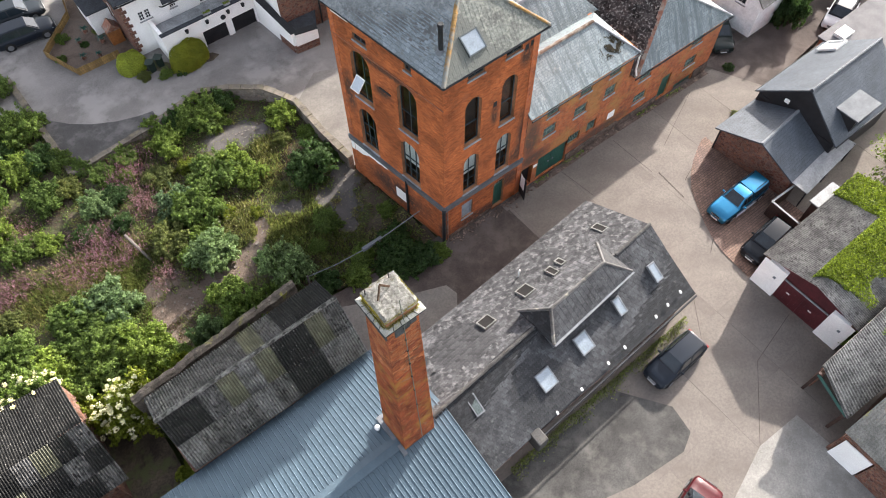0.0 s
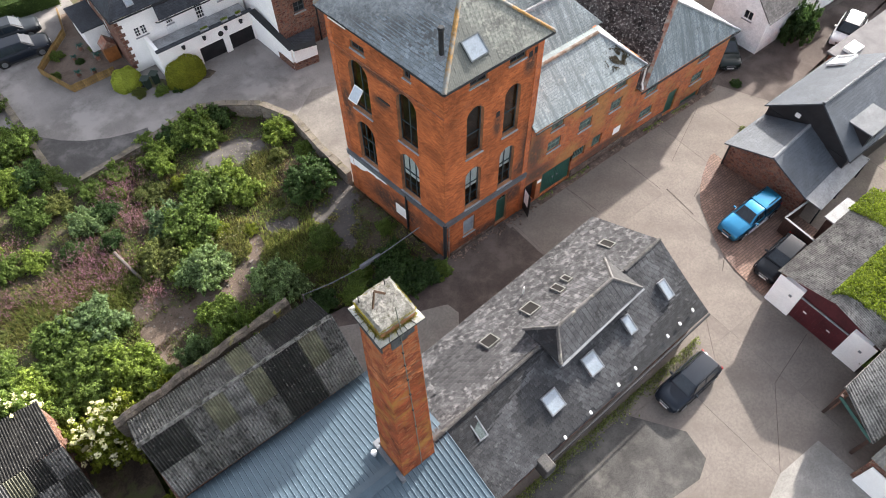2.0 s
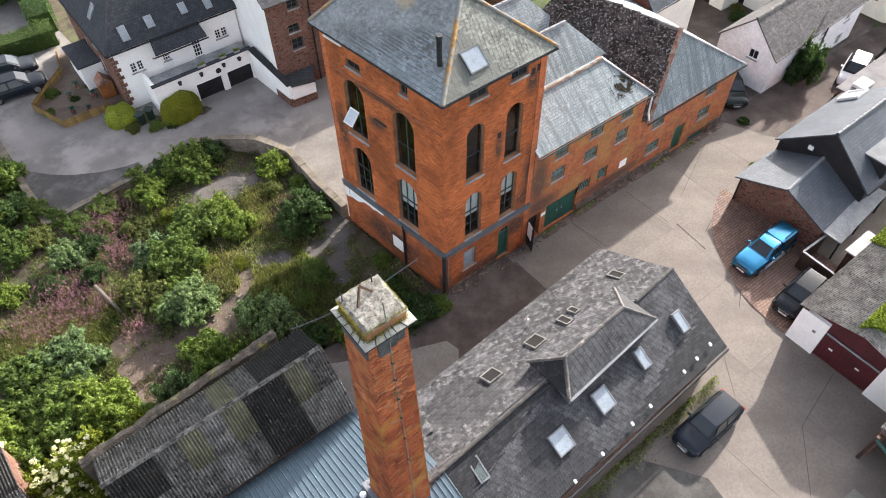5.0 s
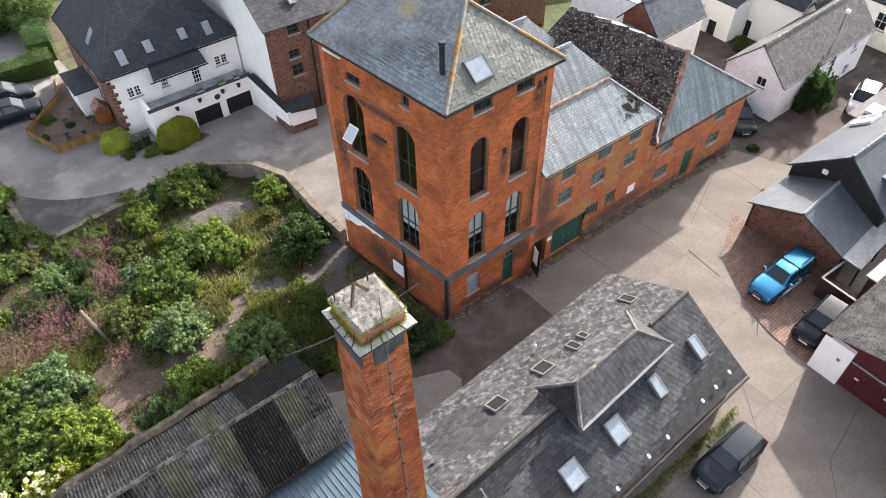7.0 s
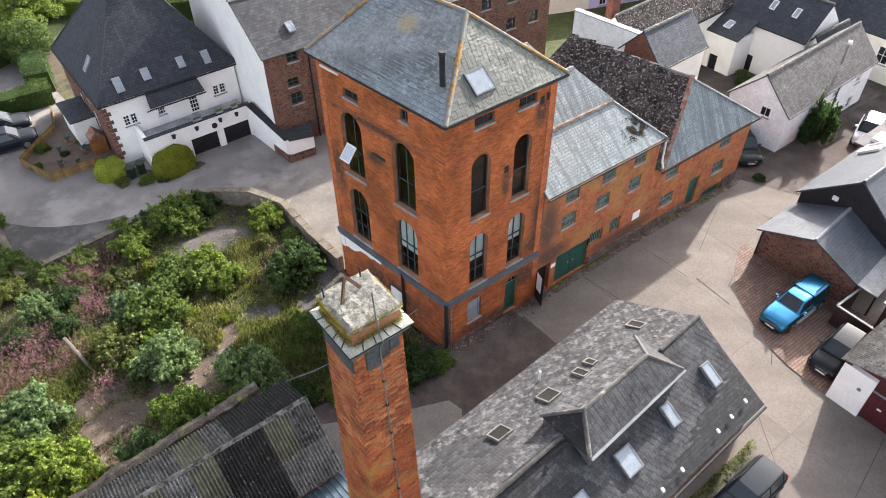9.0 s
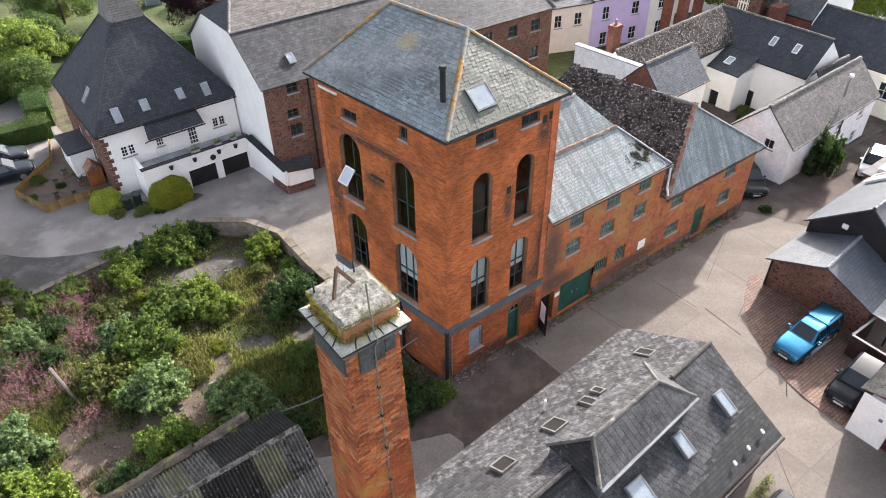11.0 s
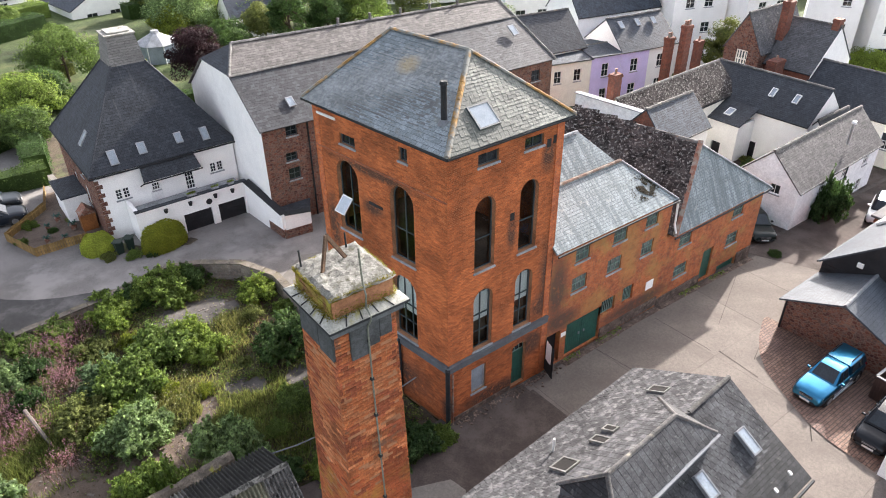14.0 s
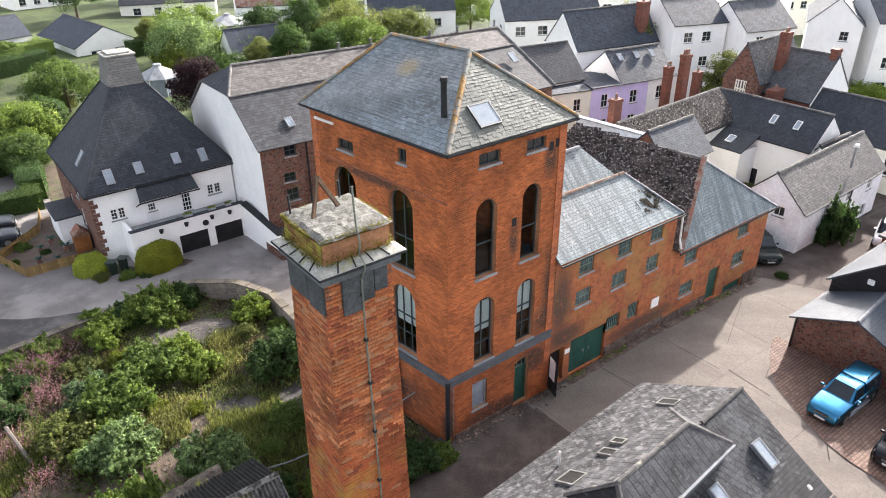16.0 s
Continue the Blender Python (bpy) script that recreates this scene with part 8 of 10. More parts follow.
    part("rear_window", bm, "car_glass", cab)
    for sy in (0, 5):
        tp = 1 if sy == 0 else 4
        lo = [V(*rows[i][sy]) + V(0, 0, 0.07) for i in range(5)]
        hi = [V(*rows[i][tp]) for i in range(5)]
        xm = (front + top_b) / 2 - 0.05

        def side(x, level):
            z = belt + 0.02 if level == 0 else H - 0.075
            y = wl * 0.985 if level == 0 else wt * 1.02
            return V(x, y if sy else -y, z)
        spans = [(top_b + 0.16 if kind != "hatch" else top_b - 0.04, xm - 0.05, top_b + 0.14, xm - 0.08), (xm + 0.03, front - 0.30, xm, top_f - 0.02)]
        if kind in ("suv", "hatch"):
            spans.insert(0, (back + 0.18, spans[0][0] - 0.05, top_b + 0.02, spans[0][2] - 0.04))
        for x0, x1, x2, x3 in spans:
            if x1 - x0 < 0.12:
                continue
            bm = bmesh.new()
            pane_on(bm, side(x0, 0), side(x1, 0), side(x3, 1), side(x2, 1), 0.03, 0.012)
            part("side_window", bm, "car_glass", cab)
        s = 1 if sy else -1
        bm = bmesh.new()
        box(bm, (front - 0.42, s * w2 * 0.99 - 0.09 + 0.06 * s, belt + 0.01), (front - 0.30, s * w2 * 0.99 + 0.09 + 0.06 * s, belt + 0.12), None, 0.03)
        part("mirror", bm, paint_mat, ob)
        bm = bmesh.new()
        pane_on(bm, (h - 0.05, s * w2 * 0.42, hood * 0.66), (h - 0.20, s * w2 * 0.90, hood * 0.70), (h - 0.26, s * w2 * 0.88, hood * 0.84), (h - 0.09, s * w2 * 0.44, hood * 0.80), 0.02, 0.02)
        part("headlight", bm, "lamp_glass", ob)
        bm = bmesh.new()
        box(bm, (-h - 0.012, s * w2 * 0.80 - 0.08, belt * 0.60), (-h + 0.12, s * w2 * 0.80 + 0.08, belt * 0.90), None, 0.02)
        part("tail_light", bm, "tail_glass", ob)
        for xh in (xm + 0.10, xm - 0.72):
            if xh > -h + 0.6:
                bm = bmesh.new()
                box(bm, (xh, s * w2 - 0.02, belt * 0.80), (xh + 0.16, s * w2 + 0.02, belt * 0.80 + 0.035), None, 0.008)
                part("door_handle", bm, "alloy" if kind == "pickup" else "dark_metal", ob)
        bm = bmesh.new()
        box(bm, (-h + 1.12, s * w2 - 0.04, sill - 0.03), (h - 1.12, s * w2 + 0.035, sill + 0.05), None, 0.012)
        part("side_step", bm, "alloy" if kind == "pickup" else "dark_metal", ob)
        for wx in (-h + 0.19 * L, h - 0.19 * L):
            yo = s * (w2 - 0.09)
            # Black disc proud of the body stands in for the arch's shaded hollow.
            bm = bmesh.new()
            tube(bm, [(wx, s * (w2 - 0.22), wr + 0.02), (wx, s * (w2 + 0.006), wr + 0.02)], wr + 0.07, 20)
            part("wheel_arch", bm, "tyre", body)
            bm = bmesh.new()
            tube(bm, [(wx, yo - 0.10, wr), (wx, yo - 0.08, wr), (wx, yo + 0.08, wr), (wx, yo + 0.105, wr)], [wr * 0.9, wr, wr, wr * 0.9], 20)
            ty = part("wheel", bm, "tyre", ob)
            bm = bmesh.new()
            tube(bm, [(wx, yo + s * 0.08, wr), (wx, yo + s * 0.112, wr), (wx, yo + s * 0.112, wr), (wx, yo + s * 0.098, wr)], [wr * 0.68, wr * 0.66, wr * 0.56, wr * 0.2], 16)
            part("rim", bm, "alloy", ty)
    bm = bmesh.new()
    box(bm, (h - 0.10, -w2 * 0.40, hood * 0.56), (h + 0.012, w2 * 0.40, hood * 0.74), None, 0.02)
    gr = part("grille", bm, "dark_metal", ob)
    for z in (hood * 0.61, hood * 0.68):
        bm = bmesh.new()
        box(bm, (h + 0.012, -w2 * 0.38, z), (h + 0.022, w2 * 0.38, z + 0.02))
        part("bar", bm, "alloy", gr)
    bm = bmesh.new()
    box(bm, (h - 0.12, -w2 * 0.66, sill - 0.02), (h + 0.025, w2 * 0.66, sill + 0.16), None, 0.04)
    part("bumper", bm, "dark_metal", ob)
    bm = bmesh.new()
    box(bm, (h + 0.02, -0.24, sill + 0.07), (h + 0.034, 0.24, sill + 0.17))
    part("front_plate", bm, "frame_white", ob)
    bm = bmesh.new()
    box(bm, (-h - 0.03, -0.24, belt * 0.52), (-h + 0.05, 0.24, belt * 0.52 + 0.11))
    part("rear_plate", bm, "yellow_plate", ob)
    if kind == "pickup":
        bm = bmesh.new()
        rr = []
        for x, z, k in ((-h + 0.05, belt, 0.95), (-h + 0.22, H * 0.975, 0.98), (back - 0.35, H * 0.995, 1.0), (back - 0.012, H * 0.985, 1.0)):
            lo_, hi_ = w2 * 0.91 * k, w2 * 0.74 * k
            if z <= belt:
                rr.append([(x, -lo_, belt - 0.05), (x, -lo_, z), (x, -lo_ * 0.8, z + 0.005), (x, lo_ * 0.8, z + 0.005), (x, lo_, z), (x, lo_, belt - 0.05)])
            else:
                rr.append([(x, -lo_, belt - 0.05), (x, -hi_, z - 0.055), (x, -hi_ * 0.86, z), (x, hi_ * 0.86, z), (x, hi_, z - 0.055), (x, lo_, belt - 0.05)])
        loft(bm, rr)
        crease(bm, 30)
        can = part("canopy", bm, paint_mat, ob, "body-coloured hard canopy")
        bm = bmesh.new()
        pane_on(bm, rr[0][2], rr[0][3], rr[1][3], rr[1][2], 0.1, 0.012)
        part("rear_window", bm, "car_glass", can)
        for s in (-1, 1):
            bm = bmesh.new()
            pane_on(bm, (-h + 0.42, s * w2 * 0.90, belt + 0.03), (back - 0.15, s * w2 * 0.90, belt + 0.03), (back - 0.18, s * w2 * 0.76, H * 0.93), (-h + 0.50, s * w2 * 0.76, H * 0.93), 0.03, 0.014)
            part("side_window", bm, "car_glass", can)
            bm = bmesh.new()
            tube(bm, [(-h + 0.45, s * w2 * 0.60, H), (-h + 0.50, s * w2 * 0.60, H + 0.045), (back - 0.40, s * w2 * 0.60, H + 0.05), (back - 0.32, s * w2 * 0.60, H)], 0.024, 6)
            part("roof_rail", bm, "dark_metal", can)
    if kind == "suv":
        for s in (-1, 1):
            bm = bmesh.new()
            tube(bm, [(top_b + 0.1, s * wt * 0.93, H - 0.02), (top_b + 0.2, s * wt * 0.93, H + 0.035), (top_f - 0.2, s * wt * 0.93, H + 0.035), (top_f - 0.1, s * wt * 0.93, H - 0.02)], 0.018, 6)
            part("roof_rail", bm, "dark_metal", ob)
    return ob


blue_paint = paint("bright_blue_car_paint", (0.02, 0.17, 0.31), 0.3, 0.95, 0.6)
black_paint = paint("black_car_paint", (0.008, 0.010, 0.013), 0.18, 0.0, 0.1)
navy_paint = paint("dark_blue_car_paint", (0.010, 0.014, 0.021), 0.3, 0.0, 0.1)
grey_paint = paint("dark_grey_car_paint", (0.018, 0.022, 0.026), 0.3, 0.0, 0.12)
white_paint = paint("white_car_paint", (0.55, 0.56, 0.57))
red_paint = paint("red_car_paint", (0.05, 0.004, 0.006))
car("bright blue pickup truck with matching canopy on brick paving", (16.1, -9.22, -0.15), 179.5, blue_paint, 4.25, 1.56, 1.42, "pickup")
car("black estate car parked beside the barn", (4.85, -14.08, 0.02), 181, navy_paint, 3.75, 1.54, 1.34, "suv")
car("small black hatchback parked beside the garage", (15.0, -12.35, -0.08), 183, black_paint, 3.55, 1.58, 1.38, "hatch")
car("red and black small car parked in the yard", (-0.55, -20.0, 0.012), 12, red_paint, 3.7, 1.68, 1.48, "hatch", black_paint)
car("dark green saloon parked beyond the brick range", (27.6, 1.9, -0.72), 235, paint("dark_green_car_paint", (0.008, 0.014, 0.012)), 4.2, 1.78, 1.42, "hatch")
car("dark grey hatchback parked below the hedge", (-13.1, 36.0, 0.0), -8, grey_paint, 4.3, 1.78, 1.45, "hatch")
car("dark blue hatchback parked beside the fence", (-13.2, 33.5, 0.0), -6, navy_paint, 4.3, 1.78, 1.45, "hatch")
car("black car parked near a car port", (-14.5, 47, 0.0), -50, black_paint, 4.2, 1.75, 1.45, "hatch")
car("white car parked on the narrow street", (36.9, -2.6, -1.15), 196, white_paint, 3.9, 1.78, 1.5, "hatch", black_paint)

# ---- the town beyond ----
def row(n, x0, x1, z, w, h, **st):
    out = []
    for k in range(n):
        s = x0 + (x1 - x0) * (k + 0.5) / n
        out.append(((s - w / 2, s + w / 2, z, z + h), dict(bars=(1, 1), frame_mat="frame_white", inset=0.06, **st)))
    return out


cott = house("cottage", "whitewashed stone cottage with grey slate roof", [(29.5, 0.3), (41.9, 0.7), (41.8, 5.0), (29.3, 4.7)], -1.9, 2.15, 4.3, "whitewash", "slate_cottage", openings={0: row(3, 2, 12, 0.9, 0.8, 0.9) + row(3, 2, 12, -1.3, 0.8, 1.0), 3: [((2.45, 3.2, 1.38, 2.1), dict(bars=(1, 0), frame_mat="frame_white", inset=0.06))]})
fl3 = thing("flue_pipe", "steel flue on the cottage roof", "flue")
bm = bmesh.new()
tube(bm, [(37.2, 1.2, 3.1), (37.2, 1.2, 4.7)], 0.1, 10)
part("pipe", bm, "alloy", fl3)
bm = bmesh.new()
tube(bm, [(37.2, 1.2, 4.65), (37.2, 1.2, 4.85)], [0.18, 0.14], 10)
part("cowl", bm, "frame_white", fl3)
bm = bmesh.new()
tube(bm, [(35.9, 0.2, 2.1), (35.9, 0.3, -1.6)], 0.05, 6)
part("drainpipe", bm, "dark_metal", cott)

house("white_house", "white rendered house with dark slate roof and roof windows", [(39.0, 14.9), (39.0, 5.0), (43.9, 5.0), (43.9, 14.9)], -2.0, 2.8, 5.1, "white", "slate_dark", openings={0: [((5.2, 6.1, -1.9, 0.1), dict(bars=(0, 0), frame_mat="frame_dark", sill=None, pane_mat="black_board", name="door")), ((2.6, 3.3, 1.0, 1.9), dict(bars=(1, 1)))]})
whp = [(38.8, 16, 2.75), (38.8, 5.4, 2.75), (41.45, 5.4, 5.13)]
for y in (9.2, 7.2):
    up = V(0, 0, .06)
    skylight(on_plane(whp, 39.9, y) + up, on_plane(whp, 39.9, y - 0.45) + up, on_plane(whp, 40.5, y) + up, "small roof window with bright glass in dark slates", frame="frame_white")
for q, z in (((42.4, 26.75), 5.02), ((44.4, 26.35), 5.05), ((46.3, 25.9), 5.0)):
    ux_, uy_ = V(0.98, -0.18, 0), V(0.14, 0.77, 0.62)
    a_ = V(q[0], q[1], z + 0.08)
    skylight(a_, a_ + ux_ * 0.55, a_ + uy_ * 0.85, "small roof window with bright glass in grey slates", frame="sill")
wing = thing("lean_to", "white lean-to with dark slate roof and a roof window", "outbuilding")
wall(wing, (36.7, 9.3), (39.0, 9.3), -2.0, 1.95, [], "white")
_, m_w = wall(wing, (36.7, 12.4), (36.7, 9.3), -2.0, 1.95, [(1.0, 1.8, -1.9, 0.1)], "white")
wall(wing, (39.0, 12.4), (36.7, 12.4), -2.0, 1.95, [], "white")
window(wing, m_w, (1.0, 1.8, -1.9, 0.1), (0, 0), "frame_dark", "black_board", sill=None, name="door")
LPW = ((36.5, 12.55, 1.98), (36.5, 9.15, 1.98), (39.0, 12.55, 2.95))
roof_slope(wing, [(36.5, 12.55, 1.98), (36.5, 9.15, 1.98), (39.0, 9.15, 2.95), (39.0, 12.55, 2.95)], "slate_dark")
skylight(on_plane(LPW, 37.3, 11.2) + V(0, 0, .03), on_plane(LPW, 37.3, 10.6) + V(0, 0, .03), on_plane(LPW, 38.1, 11.2) + V(0, 0, .03), "small roof window with bright glass in dark slates", frame="frame_white")
house("white_house", "dark slate lean-to roof behind the cottage", [(39.6, 3.4), (44.2, 3.4), (44.2, 5.9), (39.6, 5.9)], -2.0, 1.5, 3.2, "white", "slate_dark")
house("brick_outhouse", "small gabled outhouse with grey slate roof and brick end", [(24.3, 7.5), (29.6, 7.7), (29.6, 11.4), (24.3, 11.2)], -1.2, 4.5, 6.4, "cream", "slate_grey", wallmats={3: "brick_stack"}, openings={1: [((1.2, 2.0, 2.2, 3.2), dict(bars=(1, 2)))]})
wpw = thing("parapet_wall", "long white parapet wall with pale coping", "wall")
bm = bmesh.new()
prism(bm, [(23.8, 15.3, -1), (24.1, 15.3, -1), (24.7, 9.8, -1), (24.4, 9.8, -1)], (0, 0, 7.0))
bmesh.ops.recalc_face_normals(bm, faces=bm.faces[:])
part("masonry", bm, "whitewash", wpw)
bm = bmesh.new()
prism(bm, [(23.7, 15.35, 6.0), (24.2, 15.35, 6.0), (24.8, 9.75, 6.0), (24.3, 9.75, 6.0)], (0, 0, 0.08))
bmesh.ops.recalc_face_normals(bm, faces=bm.faces[:])
part("coping", bm, "sill", wpw)
mossy = house("terraced_house", "old house with dark mossy slate roof", [(26.6, 11.6), (40.4, 12.3), (40.1, 16.4), (26.3, 15.7)], -2.0, 3.3, 5.4, "cream", "slate_rough", openings={0: row(3, 7, 14, 1.0, 0.9, 1.1)})
slates(mossy, [(26.5, 11.4, 3.3), (40.4, 12.1, 3.3), (40.2, 14.3, 5.48), (26.4, 13.6, 5.48)], "slate_mossy", 0.27, 0.2, 42, missing=0.02)
chimney("chimney_stack", "tall red brick chimney stack with clay pots", 38.7, 18.4, -2.2, 6.75, 0.75, 0.55, 2)
chimney("chimney_stack", "tall red brick chimney stack with clay pots", 39.5, 17.4, -2.2, 7.85, 0.85, 0.6, 3)
chimney("chimney_stack", "short red brick chimney stack with clay pot", 27.2, 14.6, 3.5, 6.9, 0.85, 0.6, 1)
chimney("chimney_stack", "red brick chimney stack with clay pots", 46.5, 20.5, 0.0, 4.6, 0.8, 0.6, 1)


def terrace(name, label, a, b, depth, base, eave, ridge, wm, rm, wins, end="white"):
    a, b = V(*a, 0), V(*b, 0)
    d = (b - a).normalized()
    n = V(-d.y, d.x, 0)
    return house(name, label, [a, b, b + n * depth, a + n * depth], base, eave, ridge, wm, rm, openings={0: wins}, wallmats={1: end, 3: end})


terrace("terraced_house", "cream rendered terraced house with flat grey roof edge", (32.6, 27.3), (37.6, 25.9), 5, -2.2, 3.3, 3.7, "cream", "slate_grey", row(2, 0.5, 4.8, 1.3, 0.8, 1.2))
terrace("terraced_house", "lilac rendered terraced house with low grey roof", (37.62, 25.9), (41.0, 25.1), 5, -2.2, 3.4, 3.75, "lilac", "slate_grey", row(1, 0.3, 3, 1.3, 0.8, 1.3) + row(1, 0.3, 3, -1.2, 0.8, 1.3))
terrace("terraced_house", "lilac rendered terraced house with slate roof", (41.02, 25.1), (44.3, 24.4), 6, -2.2, 3.5, 5.9, "lilac", "slate_grey", row(1, 0.3, 3, 1.3, 0.9, 1.3) + row(1, 0.3, 3, -1.2, 0.9, 1.3))
terrace("terraced_house", "white rendered terraced house with slate roof", (44.32, 24.4), (48.0, 23.9), 6, -2.2, 3.5, 5.9, "white", "slate_grey", row(1, 0.3, 3, 1.3, 0.9, 1.3) + row(1, 0.3, 3, -1.2, 0.9, 1.3))
house("town_house", "tall white house with dark slate roof behind the terrace", [(42.4, 32.4), (53, 30.2), (54.2, 36.0), (43.6, 38.2)], -2.4, 5.2, 8.6, "white", "slate_grey", openings={3: [((2.6, 3.4, 4.2, 5.2), dict(bars=(1, 1)))], 0: row(2, 1, 11, 2.5, 1, 1.2)})
house("town_house", "dark-roofed house joined to the mill", [(30.5, 29.0), (38.5, 27.6), (39.5, 34), (31.5, 35.4)], -2.4, 4.0, 6.8, "white", "slate_dark", openings={3: row(2, 0.5, 6, 2.5, 1.2, 1.4)})
house("town_house", "white gabled house with arched window", [(53.5, 31.0), (59.5, 29.6), (61, 35.6), (55, 37)], -2.6, 5.0, 8.0, "white", "slate_grey", openings={0: row(2, 0.5, 5.5, 3.0, 0.9, 1.2)})
chimney("chimney_stack", "square red brick chimney on a white house", 51.5, 31.6, 6.0, 9.2, 1.2, 0.9, 1)
house("chapel_house", "stone and white gabled house with old slate roof", [(47.6, 14.2), (47.6, 9.8), (54.4, 9.8), (54.4, 14.2)], -2.6, 3.9, 7.3, "brick_stack", "slate_brown", wallmats={1: "white"}, openings={1: [((2.7, 3.7, 2.6, 3.7), dict(bars=(1, 2)))], 0: row(2, 0.5, 4.2, 0.8, 0.7, 1.3)})
house("chapel_house", "old red stone house with slate roof and traceried gable window", [(46.6, 14.25), (54.0, 14.25), (54.0, 17.8), (46.6, 17.8)], -2.6, 4.9, 8.0, "stone_red", "slate_worn", openings={3: [((1.2, 2.35, 3.0, 4.7), dict(bars=(3, 1), frame_mat="cream", bw=0.12, fw=0.12, pane_mat="glass_dusty"))]})
chimney("chimney_stack", "red brick chimney on the gabled house", 49.6, 14.2, 5.5, 8.9, 0.9, 0.7, 2)
chimney("chimney_stack", "red brick chimney on the gabled house", 51.0, 10.2, 6.0, 7.9, 0.8, 0.6, 0)
chimney("chimney_stack", "low red brick chimney below the gable", 46.6, 12.6, 1.5, 4.6, 1.5, 0.9, 1)
house("long_house", "long cream house with dark slate roof", [(46.4, 9.9), (46.4, -5.0), (52.0, -5.0), (52.0, 9.9)], -2.6, 2.1, 4.8, "cream", "slate_dark", openings={0: row(3, 3, 13, -0.2, 1.0, 1.4)})
house("town_house", "house with white walls and slate roof by the street", [(55, 6), (55, -6), (61, -6), (61, 6)], -3, 2.0, 4.8, "cream", "slate_grey", openings={0: row(3, 1, 11, -0.2, 1.0, 1.3)})


def block(label, a, b, depth, top, n, storeys):
    a, b = V(*a, 0), V(*b, 0)
    ln = (b - a).length
    d = (b - a).normalized()
    nn = V(-d.y, d.x, 0)
    wins = []
    for s in range(storeys):
        wins += row(n, 0.6, ln - 0.6, top - 2.1 - s * 2.7, 1.4, 1.2)
    side = []
    for s in range(storeys):
        side += row(2, 0.6, depth - 0.6, top - 2.1 - s * 2.7, 1.2, 1.2)
    return house("apartment_block", label, [a, b, b + nn * depth, a + nn * depth], -5, top, top + 3.0, "white", "slate_grey", openings={0: wins, 3: side})


terrace("town_house", "tall white house with grey slate roof and paired windows", (52.9, 28.3), (59.1, 25.9), 8, -4, 7.0, 9.6, "white", "slate_grey", [h for z in (5.0, 2.3, -0.4) for h in row(2, 0.8, 5.4, z, 1.1, 1.1)])
terrace("town_house", "white house with slate roof and white gable", (58.6, 23.2), (65.0, 21.2), 7, -4, 6.4, 8.9, "white", "slate_grey", [h for z in (4.6, 2.0, -0.6) for h in row(2, 0.8, 5.6, z, 1.0, 1.1)])


def gabled(label, b, a, depth, eave, ridge, wins):
    b, a = V(*b, 0), V(*a, 0)
    d = (b - a).normalized()
    n = V(-d.y, d.x, 0) * depth
    return house("town_house", label, [b, b + n, a + n, a], -4, eave, ridge, "white", "slate_grey", openings={3: wins, 0: [h for z in (4.8, 2.1) for h in row(3, 1, depth - 1, z, 1.0, 1.2)]})


gabled("tall white gabled house with few small windows", (68.0, 15.5), (65.6, 20.3), 12, 7.0, 9.6, [((3.3, 4.2, 5.2, 6.2), dict(bars=(1, 1))), ((3.4, 4.2, 2.4, 3.4), dict(bars=(1, 1)))])
terrace("town_house", "white house with slate roof and rows of windows", (69.6, 14.6), (76, 9.6), 8, -4, 7.2, 9.8, "white", "slate_grey", [h for z in (5.0, 2.3, -0.4) for h in row(3, 0.8, 7.3, z, 1.1, 1.2)])
block("white rendered flats with grey slate roof", (82, 8), (86, -3), 9, 6.5, 3, 3)
block("white rendered flats with grey slate roof", (74, 40), (86, 33), 8, 6.5, 3, 3)
block("pale rendered houses with slate roofs", (50, 52), (62, 46), 8, 4.5, 4, 2)
block("pale rendered houses with slate roofs", (62, 62), (76, 54), 8, 4.5, 4, 2)
house("bungalow", "white gabled bungalow with grey tiled roof", [(13.6, 90.0), (11.6, 104), (3.2, 102.8), (5.2, 88.8)], -1.8, 1.0, 3.3, "white", "slate_grey", openings={3: row(2, 1, 7.5, -0.9, 1.5, 1.2)})
house("bungalow", "white bungalow with dark tiled roof and porch", [(-10, 101), (2.5, 104.5), (0.7, 112), (-12, 108.5)], -1.8, 0.8, 3.3, "white", "slate_grey", openings={0: row(4, 0.5, 11, -0.9, 1.2, 1.2)})
house("bungalow", "long low house with tiled roof", [(19, 118), (34, 112), (36.5, 118), (21.5, 124)], -2, 1.5, 4.2, "cream", "slate_brown", openings={0: row(4, 1, 15, -0.4, 1.3, 1.2)})
house("bungalow", "house with grey tiled roof", [(-22, 112), (-10, 118), (-13, 125), (-25, 119)], -2, 1.5, 4.2, "white", "slate_brown", openings={0: row(3, 1, 12, -0.4, 1.3, 1.2)})
house("house", "red tiled house behind the trees", [(33, 100), (42, 96), (44, 102), (35, 106)], -2, 2.0, 4.6, "white", "ridge_red", openings={0: row(3, 1, 9, 0, 1.2, 1.2)})
house("house", "grey roofed house behind the mill", [(18.6, 67.0), (25.5, 66.2), (26.2, 72), (19.3, 72.8)], -1.5, 2.2, 4.6, "white", "slate_grey", openings={3: row(1, 1, 5, 0.2, 1.6, 1.3)})
house("house", "white house with slate roof among trees", [(44, 76), (56, 70), (59, 76), (47, 82)], -2, 3.0, 6.0, "white", "slate_grey", openings={0: row(4, 1, 12, 0.5, 1.2, 1.2)})
house("house", "white house with slate roof on the far side", [(58, 92), (72, 84), (75, 91), (61, 99)], -2, 3.0, 6.0, "white", "slate_dark", openings={0: row(4, 1, 14, 0.5, 1.2, 1.2)})
